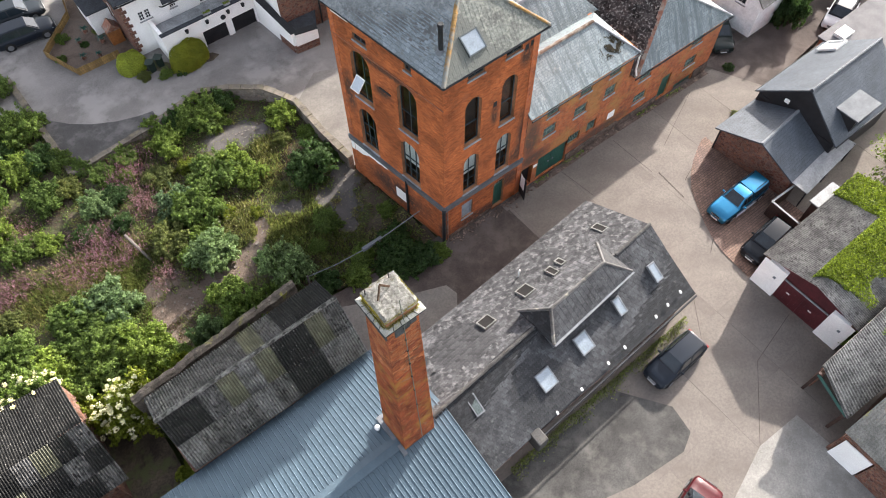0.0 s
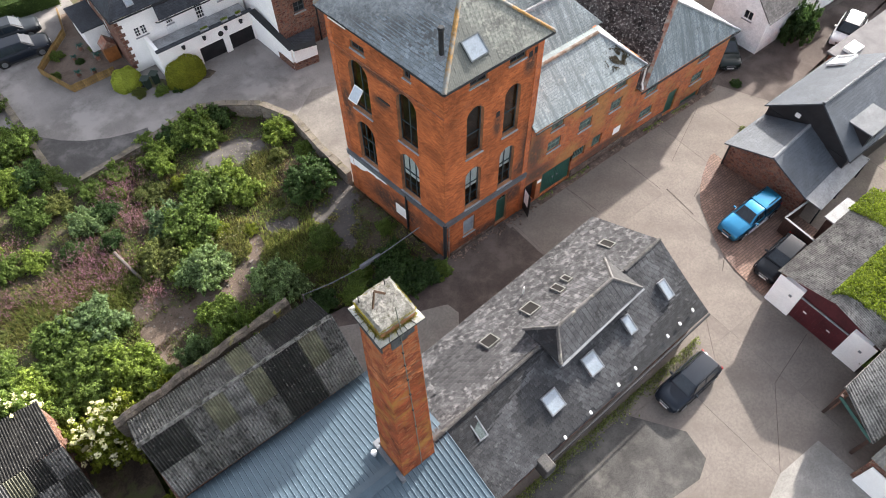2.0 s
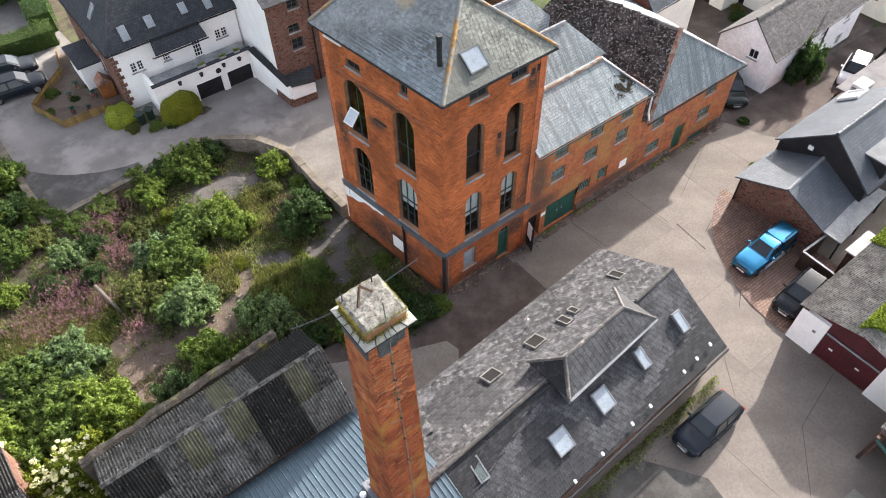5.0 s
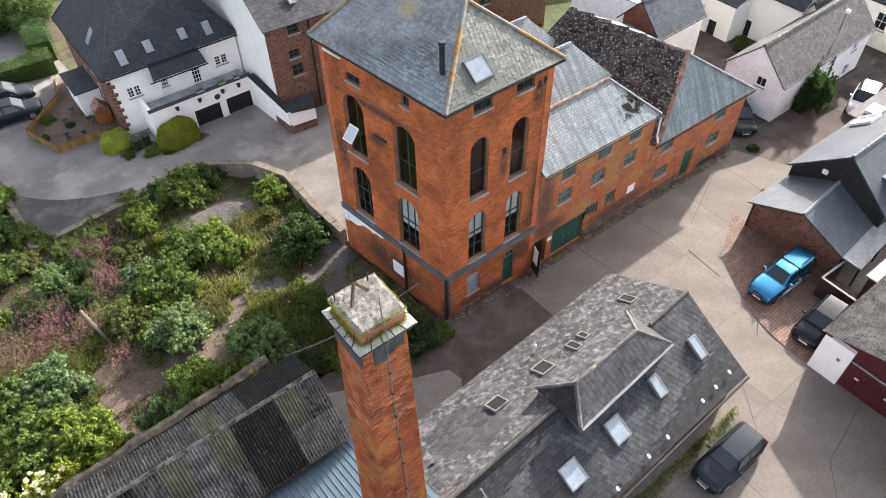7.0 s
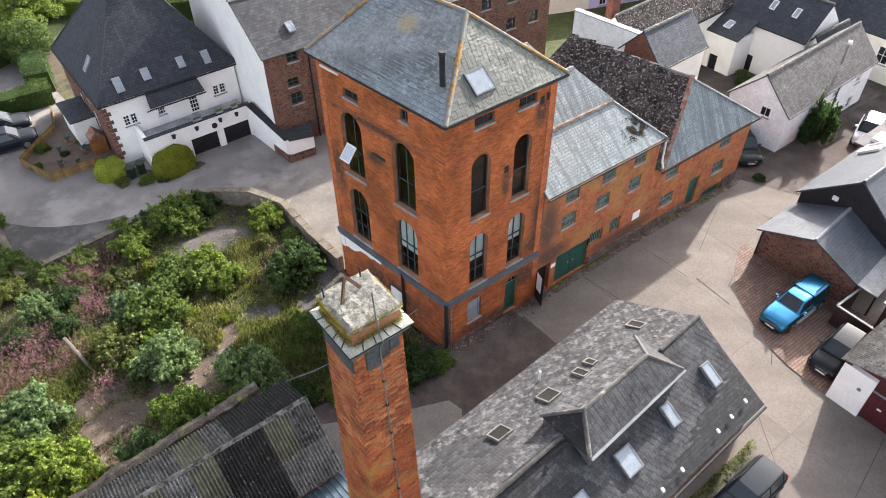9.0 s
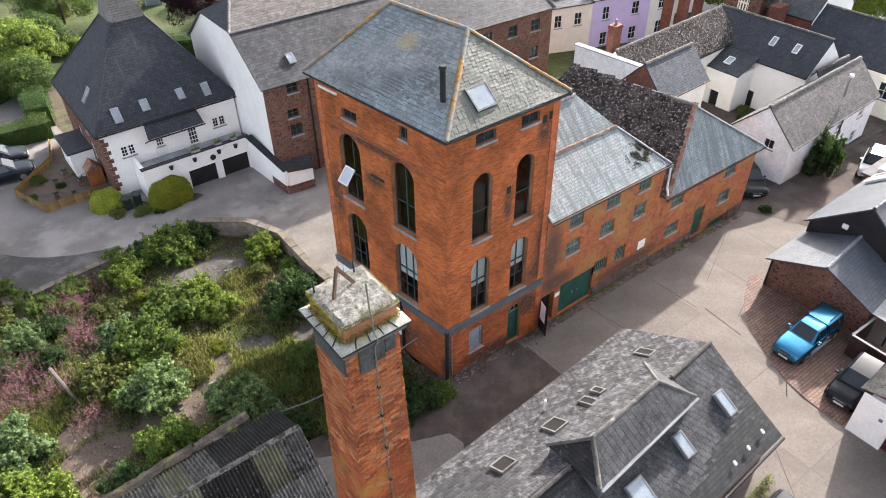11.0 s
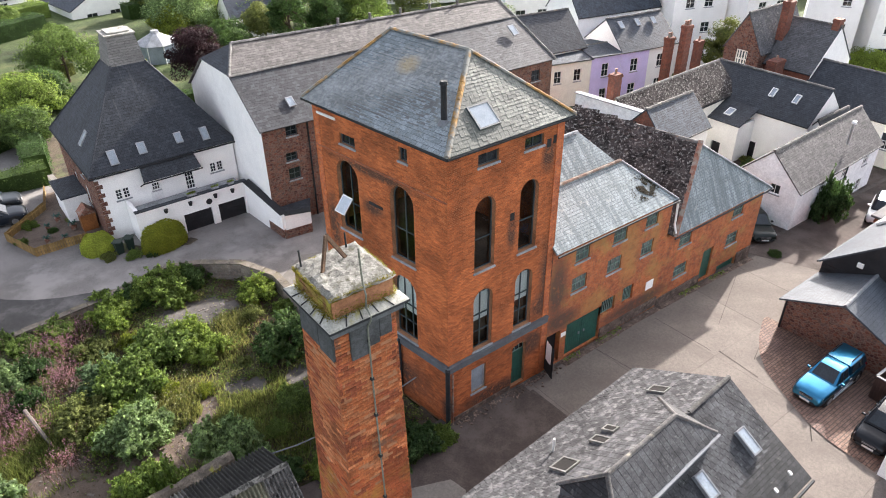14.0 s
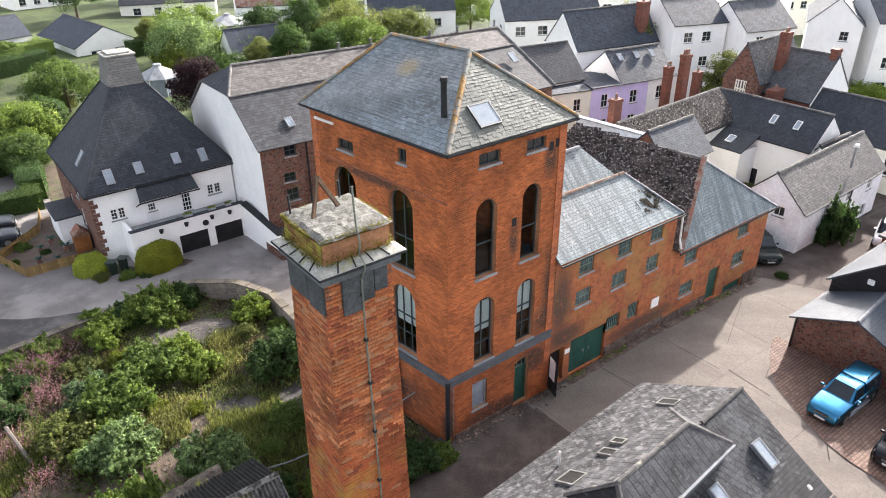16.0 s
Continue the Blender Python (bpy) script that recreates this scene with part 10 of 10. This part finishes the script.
TREES = [
    ("leaf_tree", "spreading light green garden tree", -1.6, 62.0, 6.5, 3.6, 1), ("leaf_maple", "dark purple-leaved maple tree", 8.2, 50.5, 8.5, 2.6, 2), ("leaf_olive", "tall olive green willow tree", 35.5, 68, 10, 5.0, 3), ("leaf_olive", "olive green tree behind the mill", 42, 64, 9, 4.0, 4),
    ("leaf_dark", "dark green conifer-like tree", 30, 70, 11, 3.0, 5), ("leaf_dark", "dark green tree behind the mill", 26, 74, 9, 3.4, 6), ("leaf_mid", "green tree among far houses", 17, 78, 9, 4.2, 7), ("leaf_mid", "green tree among far houses", 22, 70, 6, 3.0, 8),
    ("leaf_lime", "bright yellow-green garden tree", 12.5, 72, 4.5, 2.0, 9), ("leaf_lime", "bright yellow-green garden shrub tree", 3.5, 58, 4, 1.6, 10), ("leaf_olive", "weeping birch beside the white flats", 52.5, 32.0, 12, 2.0, 11), ("leaf_olive", "pale feathery tree beside old stone house", 53.5, 21.8, 9, 2.2, 12),
    ("leaf_light", "bright green bushy tree by the white flats", 68, 13.5, 5, 3.0, 13), ("leaf_mid", "green tree at the garden edge", -7.0, 53, 5, 3.0, 14), ("leaf_tree", "green tree at the road side", -8.5, 46, 4, 2.4, 15), ("leaf_mid", "dark green tree behind the hedges", -12.5, 58, 6, 3.4, 16),
    ("leaf_mid", "tree behind the bungalow", -5, 112, 9, 4, 17), ("leaf_dark", "tree behind the bungalow", 12, 118, 10, 4.5, 18), ("leaf_mid", "tree between far houses", 48, 94, 9, 4, 19), ("leaf_mid", "tree between far houses", 64, 76, 9, 4, 20), ("leaf_dark", "tree between far houses", 82, 66, 9, 4, 21),
    ("leaf_mid", "tree on the skyline", 30, 135, 12, 5, 22), ("leaf_dark", "tree on the skyline", 60, 130, 12, 5, 23), ("leaf_mid", "tree on the skyline", 92, 110, 12, 5, 24), ("leaf_mid", "tree on the skyline", -35, 110, 12, 5, 25), ("leaf_dark", "green tree behind the hedges", -22, 75, 9, 4.5, 26), ("leaf_mid", "green tree behind the hedges", -20, 60, 7, 3.5, 27),
    ("leaf_mid", "tree beside the flats", 70, 44, 9, 3.5, 28), ("leaf_dark", "dark green tree beside the garden wall", -5.3, 55.3, 4.5, 2.4, 31), ("leaf_tree", "round green bush by the road", -8.1, 46.4, 3.0, 1.9, 32), ("leaf_mid", "green tree beside the garden wall", -7.8, 56.2, 4.2, 2.2, 33), ("leaf_blue", "grey-green willow in a garden", 14.5, 73, 8.5, 4.2, 34), ("leaf_lime", "bright yellow-green round tree", 12.4, 70.4, 4.4, 1.9, 35), ("leaf_dark", "dark pointed tree behind the mill", 21.5, 57, 9.5, 2.4, 36), ("leaf_mid", "tall green tree behind the mill", 31.7, 58.5, 9.0, 4.0, 37), ("leaf_dark", "dark green tree behind the mill", 27, 58, 8.5, 2.6, 38), ("leaf_olive", "olive green tree behind the mill", 20.5, 61.5, 6.5, 2.8, 39), ("leaf_olive", "palm-like tree in a garden", 14.3, 85.8, 5.5, 1.8, 40), ("leaf_mid", "round bush beside the lawn", 0.5, 76, 3.2, 1.8, 43), ("leaf_mid", "round bush near the hedges", -3.0, 90, 3.4, 2.0, 44), ("leaf_dark", "dark bush near the hedges", -9.0, 72, 4.0, 2.6, 45), ("leaf_light", "small tree behind the mill", 46, 50, 6, 2.8, 29), ("leaf_dark", "shrubby tree behind the mill", 15, 60, 5, 2.6, 30),
]
for kd, lab, x, y, h, r, sd in TREES:
    tree(kd, lab, x, y, h, r, ground_z(x, y), sd, droop=0.5 if "weeping" in lab or "willow" in lab else 0.0)


def hedge(label, a, b, w, h, kind, seed):
    rng = np.random.default_rng(seed)
    a, b = np.array(a, float), np.array(b, float)
    ln = np.linalg.norm(b - a)
    n = int(ln * 700)
    t = rng.uniform(0, 1, n)
    d = (b - a) / ln
    s = np.array([-d[1], d[0]])
    side = rng.choice([-1, 0, 0, 1], n)
    off = np.where(side == 0, rng.uniform(-w / 2, w / 2, n), side * w / 2)
    z = np.where(side == 0, h, rng.uniform(0, h, n)) + 0.18 * np.sin(t * ln * 1.7 + seed) + rng.normal(0, 0.07, n)
    p = np.concatenate([a + (b - a) * t[:, None] + s * off[:, None], z[:, None]], 1)
    p[:, :2] += rng.normal(0, 0.08, (n, 2))
    nn = np.concatenate([s * side[:, None], (side == 0)[:, None] * 1.0 + 0.3], 1)
    ob = thing("hedge", label, "hedge", "hedges")
    o = new("foliage", leaf_cloud("foliage", p, nn, 0.06, rng, kind))
    o.parent = ob
    bm = bmesh.new()
    m = Matrix.Translation((a[0], a[1], -0.2)) @ Matrix.Rotation(math.atan2(d[1], d[0]), 4, "Z")
    box(bm, (0.1, -w / 2 + 0.12, 0), (ln - 0.1, w / 2 - 0.12, h + 0.05), m)
    part("core", bm, kind, ob)


hedge("thick green clipped hedge beside the parked cars", (-13.5, 38.6), (-8.6, 38.2), 1.6, 1.5, "leaf_tree", 1)
hedge("long green hedge along gardens", (-12, 88), (3, 93.5), 2.4, 1.9, "leaf_mid", 2)
hedge("long dark green hedge along gardens", (-16, 78), (1, 86), 2.2, 2.0, "leaf_dark", 3)
hedge("dark green hedge behind the bungalow garden", (11, 85), (22, 88), 2.2, 1.8, "leaf_dark", 9)
hedge("green hedge in front of the pale houses", (16, 75), (30, 80), 2.4, 2.2, "leaf_mid", 10)
hedge("old ivy covered garden wall beyond the lawn", (-9, 60.5), (-0.5, 64.6), 1.0, 1.3, "leaf_olive", 11)
hedge("thick dark green hedge along the back garden", (-9.0, 39.5), (-8.2, 46.5), 1.8, 1.9, "leaf_dark", 12)
hedge("green hedge beside lawn", (-9, 57), (3, 51), 1.2, 1.3, "leaf_mid", 4)
hedge("dark green hedge behind the white house", (2, 47), (10, 44), 1.6, 2.0, "leaf_dark", 5)
hedge("green hedge near bungalows", (14, 86), (30, 82), 1.8, 1.8, "leaf_mid", 6)
hedge("green hedge before far houses", (40, 86), (58, 80), 1.8, 1.8, "leaf_mid", 7)
hedge("green hedge behind the road", (-16.5, 44), (-9, 48), 1.6, 1.8, "leaf_dark", 8)

# weeds, grasses and flowers of the garden
rng = np.random.default_rng(12)
cover = {"weeds": [], "bramble": [], "dry_herbs": [], "dead_stems": [], "bright_herbs": []}
while sum(map(len, cover.values())) < 120000:
    x, y = rng.uniform(-27, -0.6), rng.uniform(-1, 30)
    if not inside(x, y, GARDEN) or (x < -18.5 and y < 3):
        continue
    d = track_dist(x, y) + 0.4 * noise.noise(V(x * 1.4, y * 1.4, 4.0))
    if d < 0.7 + 0.8 * noise.noise(V(x * 0.7, y * 0.7, 5.0)) and rng.uniform() > 0.04:
        continue
    if noise.noise(V(x * 0.9, y * 0.9, 1.0)) < -0.12 and rng.uniform() > 0.22:
        continue
    k = noise.noise(V(x * 0.42, y * 0.42, 9.0)) + rng.normal(0, 0.16) - (0.12 if y < 9 and x > -8 else 0)
    kd = "dead_stems" if k < -0.27 else ("bramble" if k < -0.18 else ("weeds" if k < 0.06 else ("bright_herbs" if k < 0.24 else "dry_herbs")))
    top = 0.14 + 0.42 * max(0.0, noise.noise(V(x * 0.8, y * 0.8, 21.0)) + 0.1)
    cover[kd].append((x, y, garden_z(x, y) + rng.uniform(0, 1) ** 0.6 * top))
for nm, kd, lab in (("weeds", "leaf_mid", "low green weeds covering the garden"), ("bramble", "leaf_dark", "dark low bramble covering the garden"), ("dry_herbs", "leaf_dry", "yellowed dry herbs in the garden"), ("dead_stems", "leaf_brown", "brown dead stems and litter in the garden"), ("bright_herbs", "leaf_olive", "olive green herbs in the garden")):
    q = np.array(cover[nm])
    o = new(nm, leaf_cloud(nm, q, np.tile(np.array([0, 0, 1.0]), (len(q), 1)), 0.055, rng, kd, 0.45))
    tagged(o, lab, "weeds", "", "stuff")


def blades(name, n, kind, label, where, hgt, rng):
    vs, fs = [], []
    k = 0
    while k < n:
        k += 1
        x, y = where(rng)
        if not inside(x, y, GARDEN) or track_dist(x, y) < 0.7:
            continue
        z = garden_z(x, y) - 0.02
        a = rng.uniform(0, 6.28)
        h = hgt * rng.uniform(0.5, 1.3)
        dx, dy = rng.normal(0, 0.3, 2) * h
        w = 0.026
        i = len(vs)
        vs += [(x - w * math.cos(a), y - w * math.sin(a), z), (x + w * math.cos(a), y + w * math.sin(a), z), (x + dx, y + dy, z + h)]
        fs.append((i, i + 1, i + 2))
    me = bpy.data.meshes.new(name)
    me.from_pydata(vs, [], fs)
    me.materials.append(M[kind])
    return tagged(new(name, me), label, "grass", "", "stuff")


def spots(cs, s):
    def f(rng):
        c = cs[int(rng.integers(len(cs)))]
        return c[0] + rng.normal(0, s), c[1] + rng.normal(0, s)
    return f


blades("dry_grass", 10000, "leaf_dry", "yellowed dry grass in the garden", spots([(-9.6, 9.2), (-9.0, 8.2), (-9.6, 15.0), (-5.9, 11.3), (-8.6, 9.9), (-21.3, 11.0), (-18.8, 10.8), (-5.2, 12.6), (-4.6, 13.4), (-7.2, 7.0)], 0.75), 0.4, rng)
blades("green_grass", 18000, "leaf_olive", "tall olive green grass in the garden", spots([(-6.9, 7.1), (-7.9, 6.0), (-16.0, 10.4), (-18.0, 10.8), (-6.5, 5.0), (-17.0, 9.4), (-5.3, 3.5), (-15.0, 10.0), (-20.0, 11.4), (-4.6, 7.0), (-16.6, 6.4)], 1.0), 0.42, rng)
# small white flowers over the herbs
mp_ = [(-9.6 + rng.normal(0, 1.0), 9.2 + rng.normal(0, 0.9)) for _ in range(260)] + [(-5.2 + rng.normal(0, 0.7), 12.6 + rng.normal(0, 0.7)) for _ in range(70)]
pp = np.array([(x, y, garden_z(x, y) + rng.uniform(0.25, 0.6)) for x, y in mp_])
tagged(new("meadow_flowers", leaf_cloud("meadow_flowers", pp, np.tile(np.array([0, 0, 1.0]), (len(pp), 1)), 0.03, rng, "flower_cream", 0.8)), "small white flowers among yellow-green herbs", "flowers", "", "stuff")
# dull pink willowherb
rng = np.random.default_rng(5)
cs = [(-12.85, 17.2), (-11.4, 17.6), (-13.7, 16.4), (-12.4, 16.6), (-17.2, 13.4), (-15.8, 12.9), (-16.6, 12.4), (-21.3, 13.1), (-22.3, 12.7), (-19.2, 12.4), (-20.2, 16.7), (-13.3, 13.6), (-12.9, 14.4), (-14.3, 8.4), (-22.8, 13.6), (-17.6, 11.6), (-16.4, 10.9), (-18.6, 11.2), (-15.2, 11.2)]
pp, np_, st_v, st_f = [], [], [], []
for k in range(2400):
    c = cs[k % len(cs)]
    x, y = c[0] + rng.normal(0, 0.55), c[1] + rng.normal(0, 0.55)
    h = rng.uniform(0.45, 1.0)
    lx, ly = rng.normal(0, 0.16, 2)
    z0 = garden_z(x, y)
    i = len(st_v)
    st_v += [(x - 0.012, y, z0), (x + 0.012, y, z0), (x + lx, y + ly, z0 + h)]
    st_f.append((i, i + 1, i + 2))
    for j in range(8):
        t = rng.uniform(0.45, 1)
        pp.append((x + lx * t + rng.normal(0, 0.03), y + ly * t + rng.normal(0, 0.03), z0 + h * t))
        np_.append(rng.normal(0, 1, 3) + np.array([0, 0, 0.5]))
o = new("willowherb_flowers", leaf_cloud("willowherb_flowers", np.array(pp), np.array(np_), 0.03, rng, "flower_pink", 0.5))
tagged(o, "dull pink flower spikes of tall willowherb", "flowers", "", "stuff")
me = bpy.data.meshes.new("willowherb_stems")
me.from_pydata(st_v, [], st_f)
me.materials.append(M["leaf_brown"])
tagged(new("willowherb_stems", me), "thin reddish brown stems of willowherb", "flowers", "", "stuff")
# yellow-green creeper over the garage roof, moss and weeds along the barn
rng = np.random.default_rng(6)
n = 34000
x = rng.uniform(12.6, 21.3, n)
y = -15.75 - np.abs(rng.normal(0, 1.5, n))
far = rng.uniform(0, 1, n) < 0.2
x, y = np.where(far, rng.uniform(18.9, 21.3, n), x), np.where(far, rng.uniform(-15.8, -13.0, n), y)
k = (y > -18.9) & (np.sin(x * 2.3) * 0.4 + np.cos(y * 1.7 + x) * 0.5 + (x - 12.5) * 0.3 - np.maximum(0, -17.3 - y) * 0.8 > -0.25 + far * 0.9)
x, y = x[k], y[k]
z = 3.33 - np.abs(-16.2 - y) * 0.24 + np.abs(rng.normal(0.06, 0.1, len(x)))
o = new("creeper", leaf_cloud("creeper", np.stack([x, y, z], 1), np.tile(np.array([0, -0.2, 1.0]), (len(x), 1)), 0.06, rng, "leaf_creeper"))
tagged(o, "yellow-green creeper spread over the garage roof", "creeper", "", "stuff")
n = 3600
x = rng.uniform(-6, 7.4, n)
y = -12.75 - np.abs(rng.normal(0, 0.28, n)) * (0.6 + 0.6 * np.sin(x * 1.3) ** 2) + x * 0.02
z = np.abs(rng.normal(0.1, 0.22, n))
o = new("wall_weeds", leaf_cloud("wall_weeds", np.stack([x, y, z], 1), np.tile(np.array([0, -0.3, 1.0]), (n, 1)), 0.05, rng, "leaf_olive"))
tagged(o, "green weeds along the foot of the barn", "weeds", "", "stuff")
tree("leaf_mid", "round green tree beside the garage", 13.6, -19.9, 3.6, 1.3, -0.1, 41)
tree("leaf_mid", "tree behind the outbuildings", 27, -15, 5.0, 2.6, -0.8, 42)

# moss on the chimney cap and a dark cushion of moss on the pale slates
rng = np.random.default_rng(77)
pp = []
for k in range(9000):
    t = rng.uniform(-0.62, 0.62)
    sx, sy = ((-1, t), (t, -1), (1, t), (t, 1))[k % 4]
    if k % 3:
        w, z = 0.645, 17.17 + abs(rng.normal(0, 0.035))
        if noise.noise(V(t * 3, k % 4, 5.0)) < -0.1:
            continue
    else:
        w, z = 0.63 + abs(rng.normal(0, 0.03)), 16.79 + abs(rng.normal(0, 0.09))
    px = CX + (sx * w if abs(sx) == 1 else sx)
    py = CY + (sy * w if abs(sy) == 1 else sy)
    pp.append((px + rng.normal(0, 0.012), py + rng.normal(0, 0.012), z))
pp = np.array(pp)
o = new("cap_moss", leaf_cloud("cap_moss", pp, np.tile(np.array([0, 0, 1.0]), (len(pp), 1)), 0.011, rng, "leaf_moss", 0.9, 0.3))
tagged(o, "yellow-green moss along the edges of the chimney cap", "moss", "", "stuff")
RP = ((5.9, -0.35, 7.0), (14.6, -0.35, 6.9), (12.4, 1.9, 8.9))
pp = []
for k in range(2200):
    a, b = rng.normal(12.9, 0.38), rng.normal(0.55, 0.22)
    if b < 0.1 or noise.noise(V(a * 3, b * 3, 1.0)) < -0.05:
        continue
    q = on_plane(RP, a, b)
    pp.append((q.x, q.y, q.z + rng.uniform(0.0, 0.03)))
pp = np.array(pp)
o = new("roof_moss", leaf_cloud("roof_moss", pp, np.tile(np.array([0, -0.5, 1.0]), (len(pp), 1)), 0.035, rng, "moss_dark", 0.9, 0.25))
tagged(o, "dark cushion of moss on the pale slates", "moss", "", "stuff")
# weeds in the gutter strip along the range
n = 1500
x = rng.uniform(7.2, 24.0, n)
x = x[np.sin(x * 1.9) + np.sin(x * 0.7 + 1) > 0.4]
pp = np.stack([x, -0.16 - np.abs(rng.normal(0, 0.12, len(x))), -0.05 * np.maximum(0, x - 13) + np.abs(rng.normal(0.04, 0.07, len(x)))], 1)
o = new("kerb_weeds", leaf_cloud("kerb_weeds", pp, np.tile(np.array([0, -0.3, 1.0]), (len(x), 1)), 0.05, rng, "leaf_mid", 0.5))
tagged(o, "small weeds along the foot of the brick range", "weeds", "", "stuff")
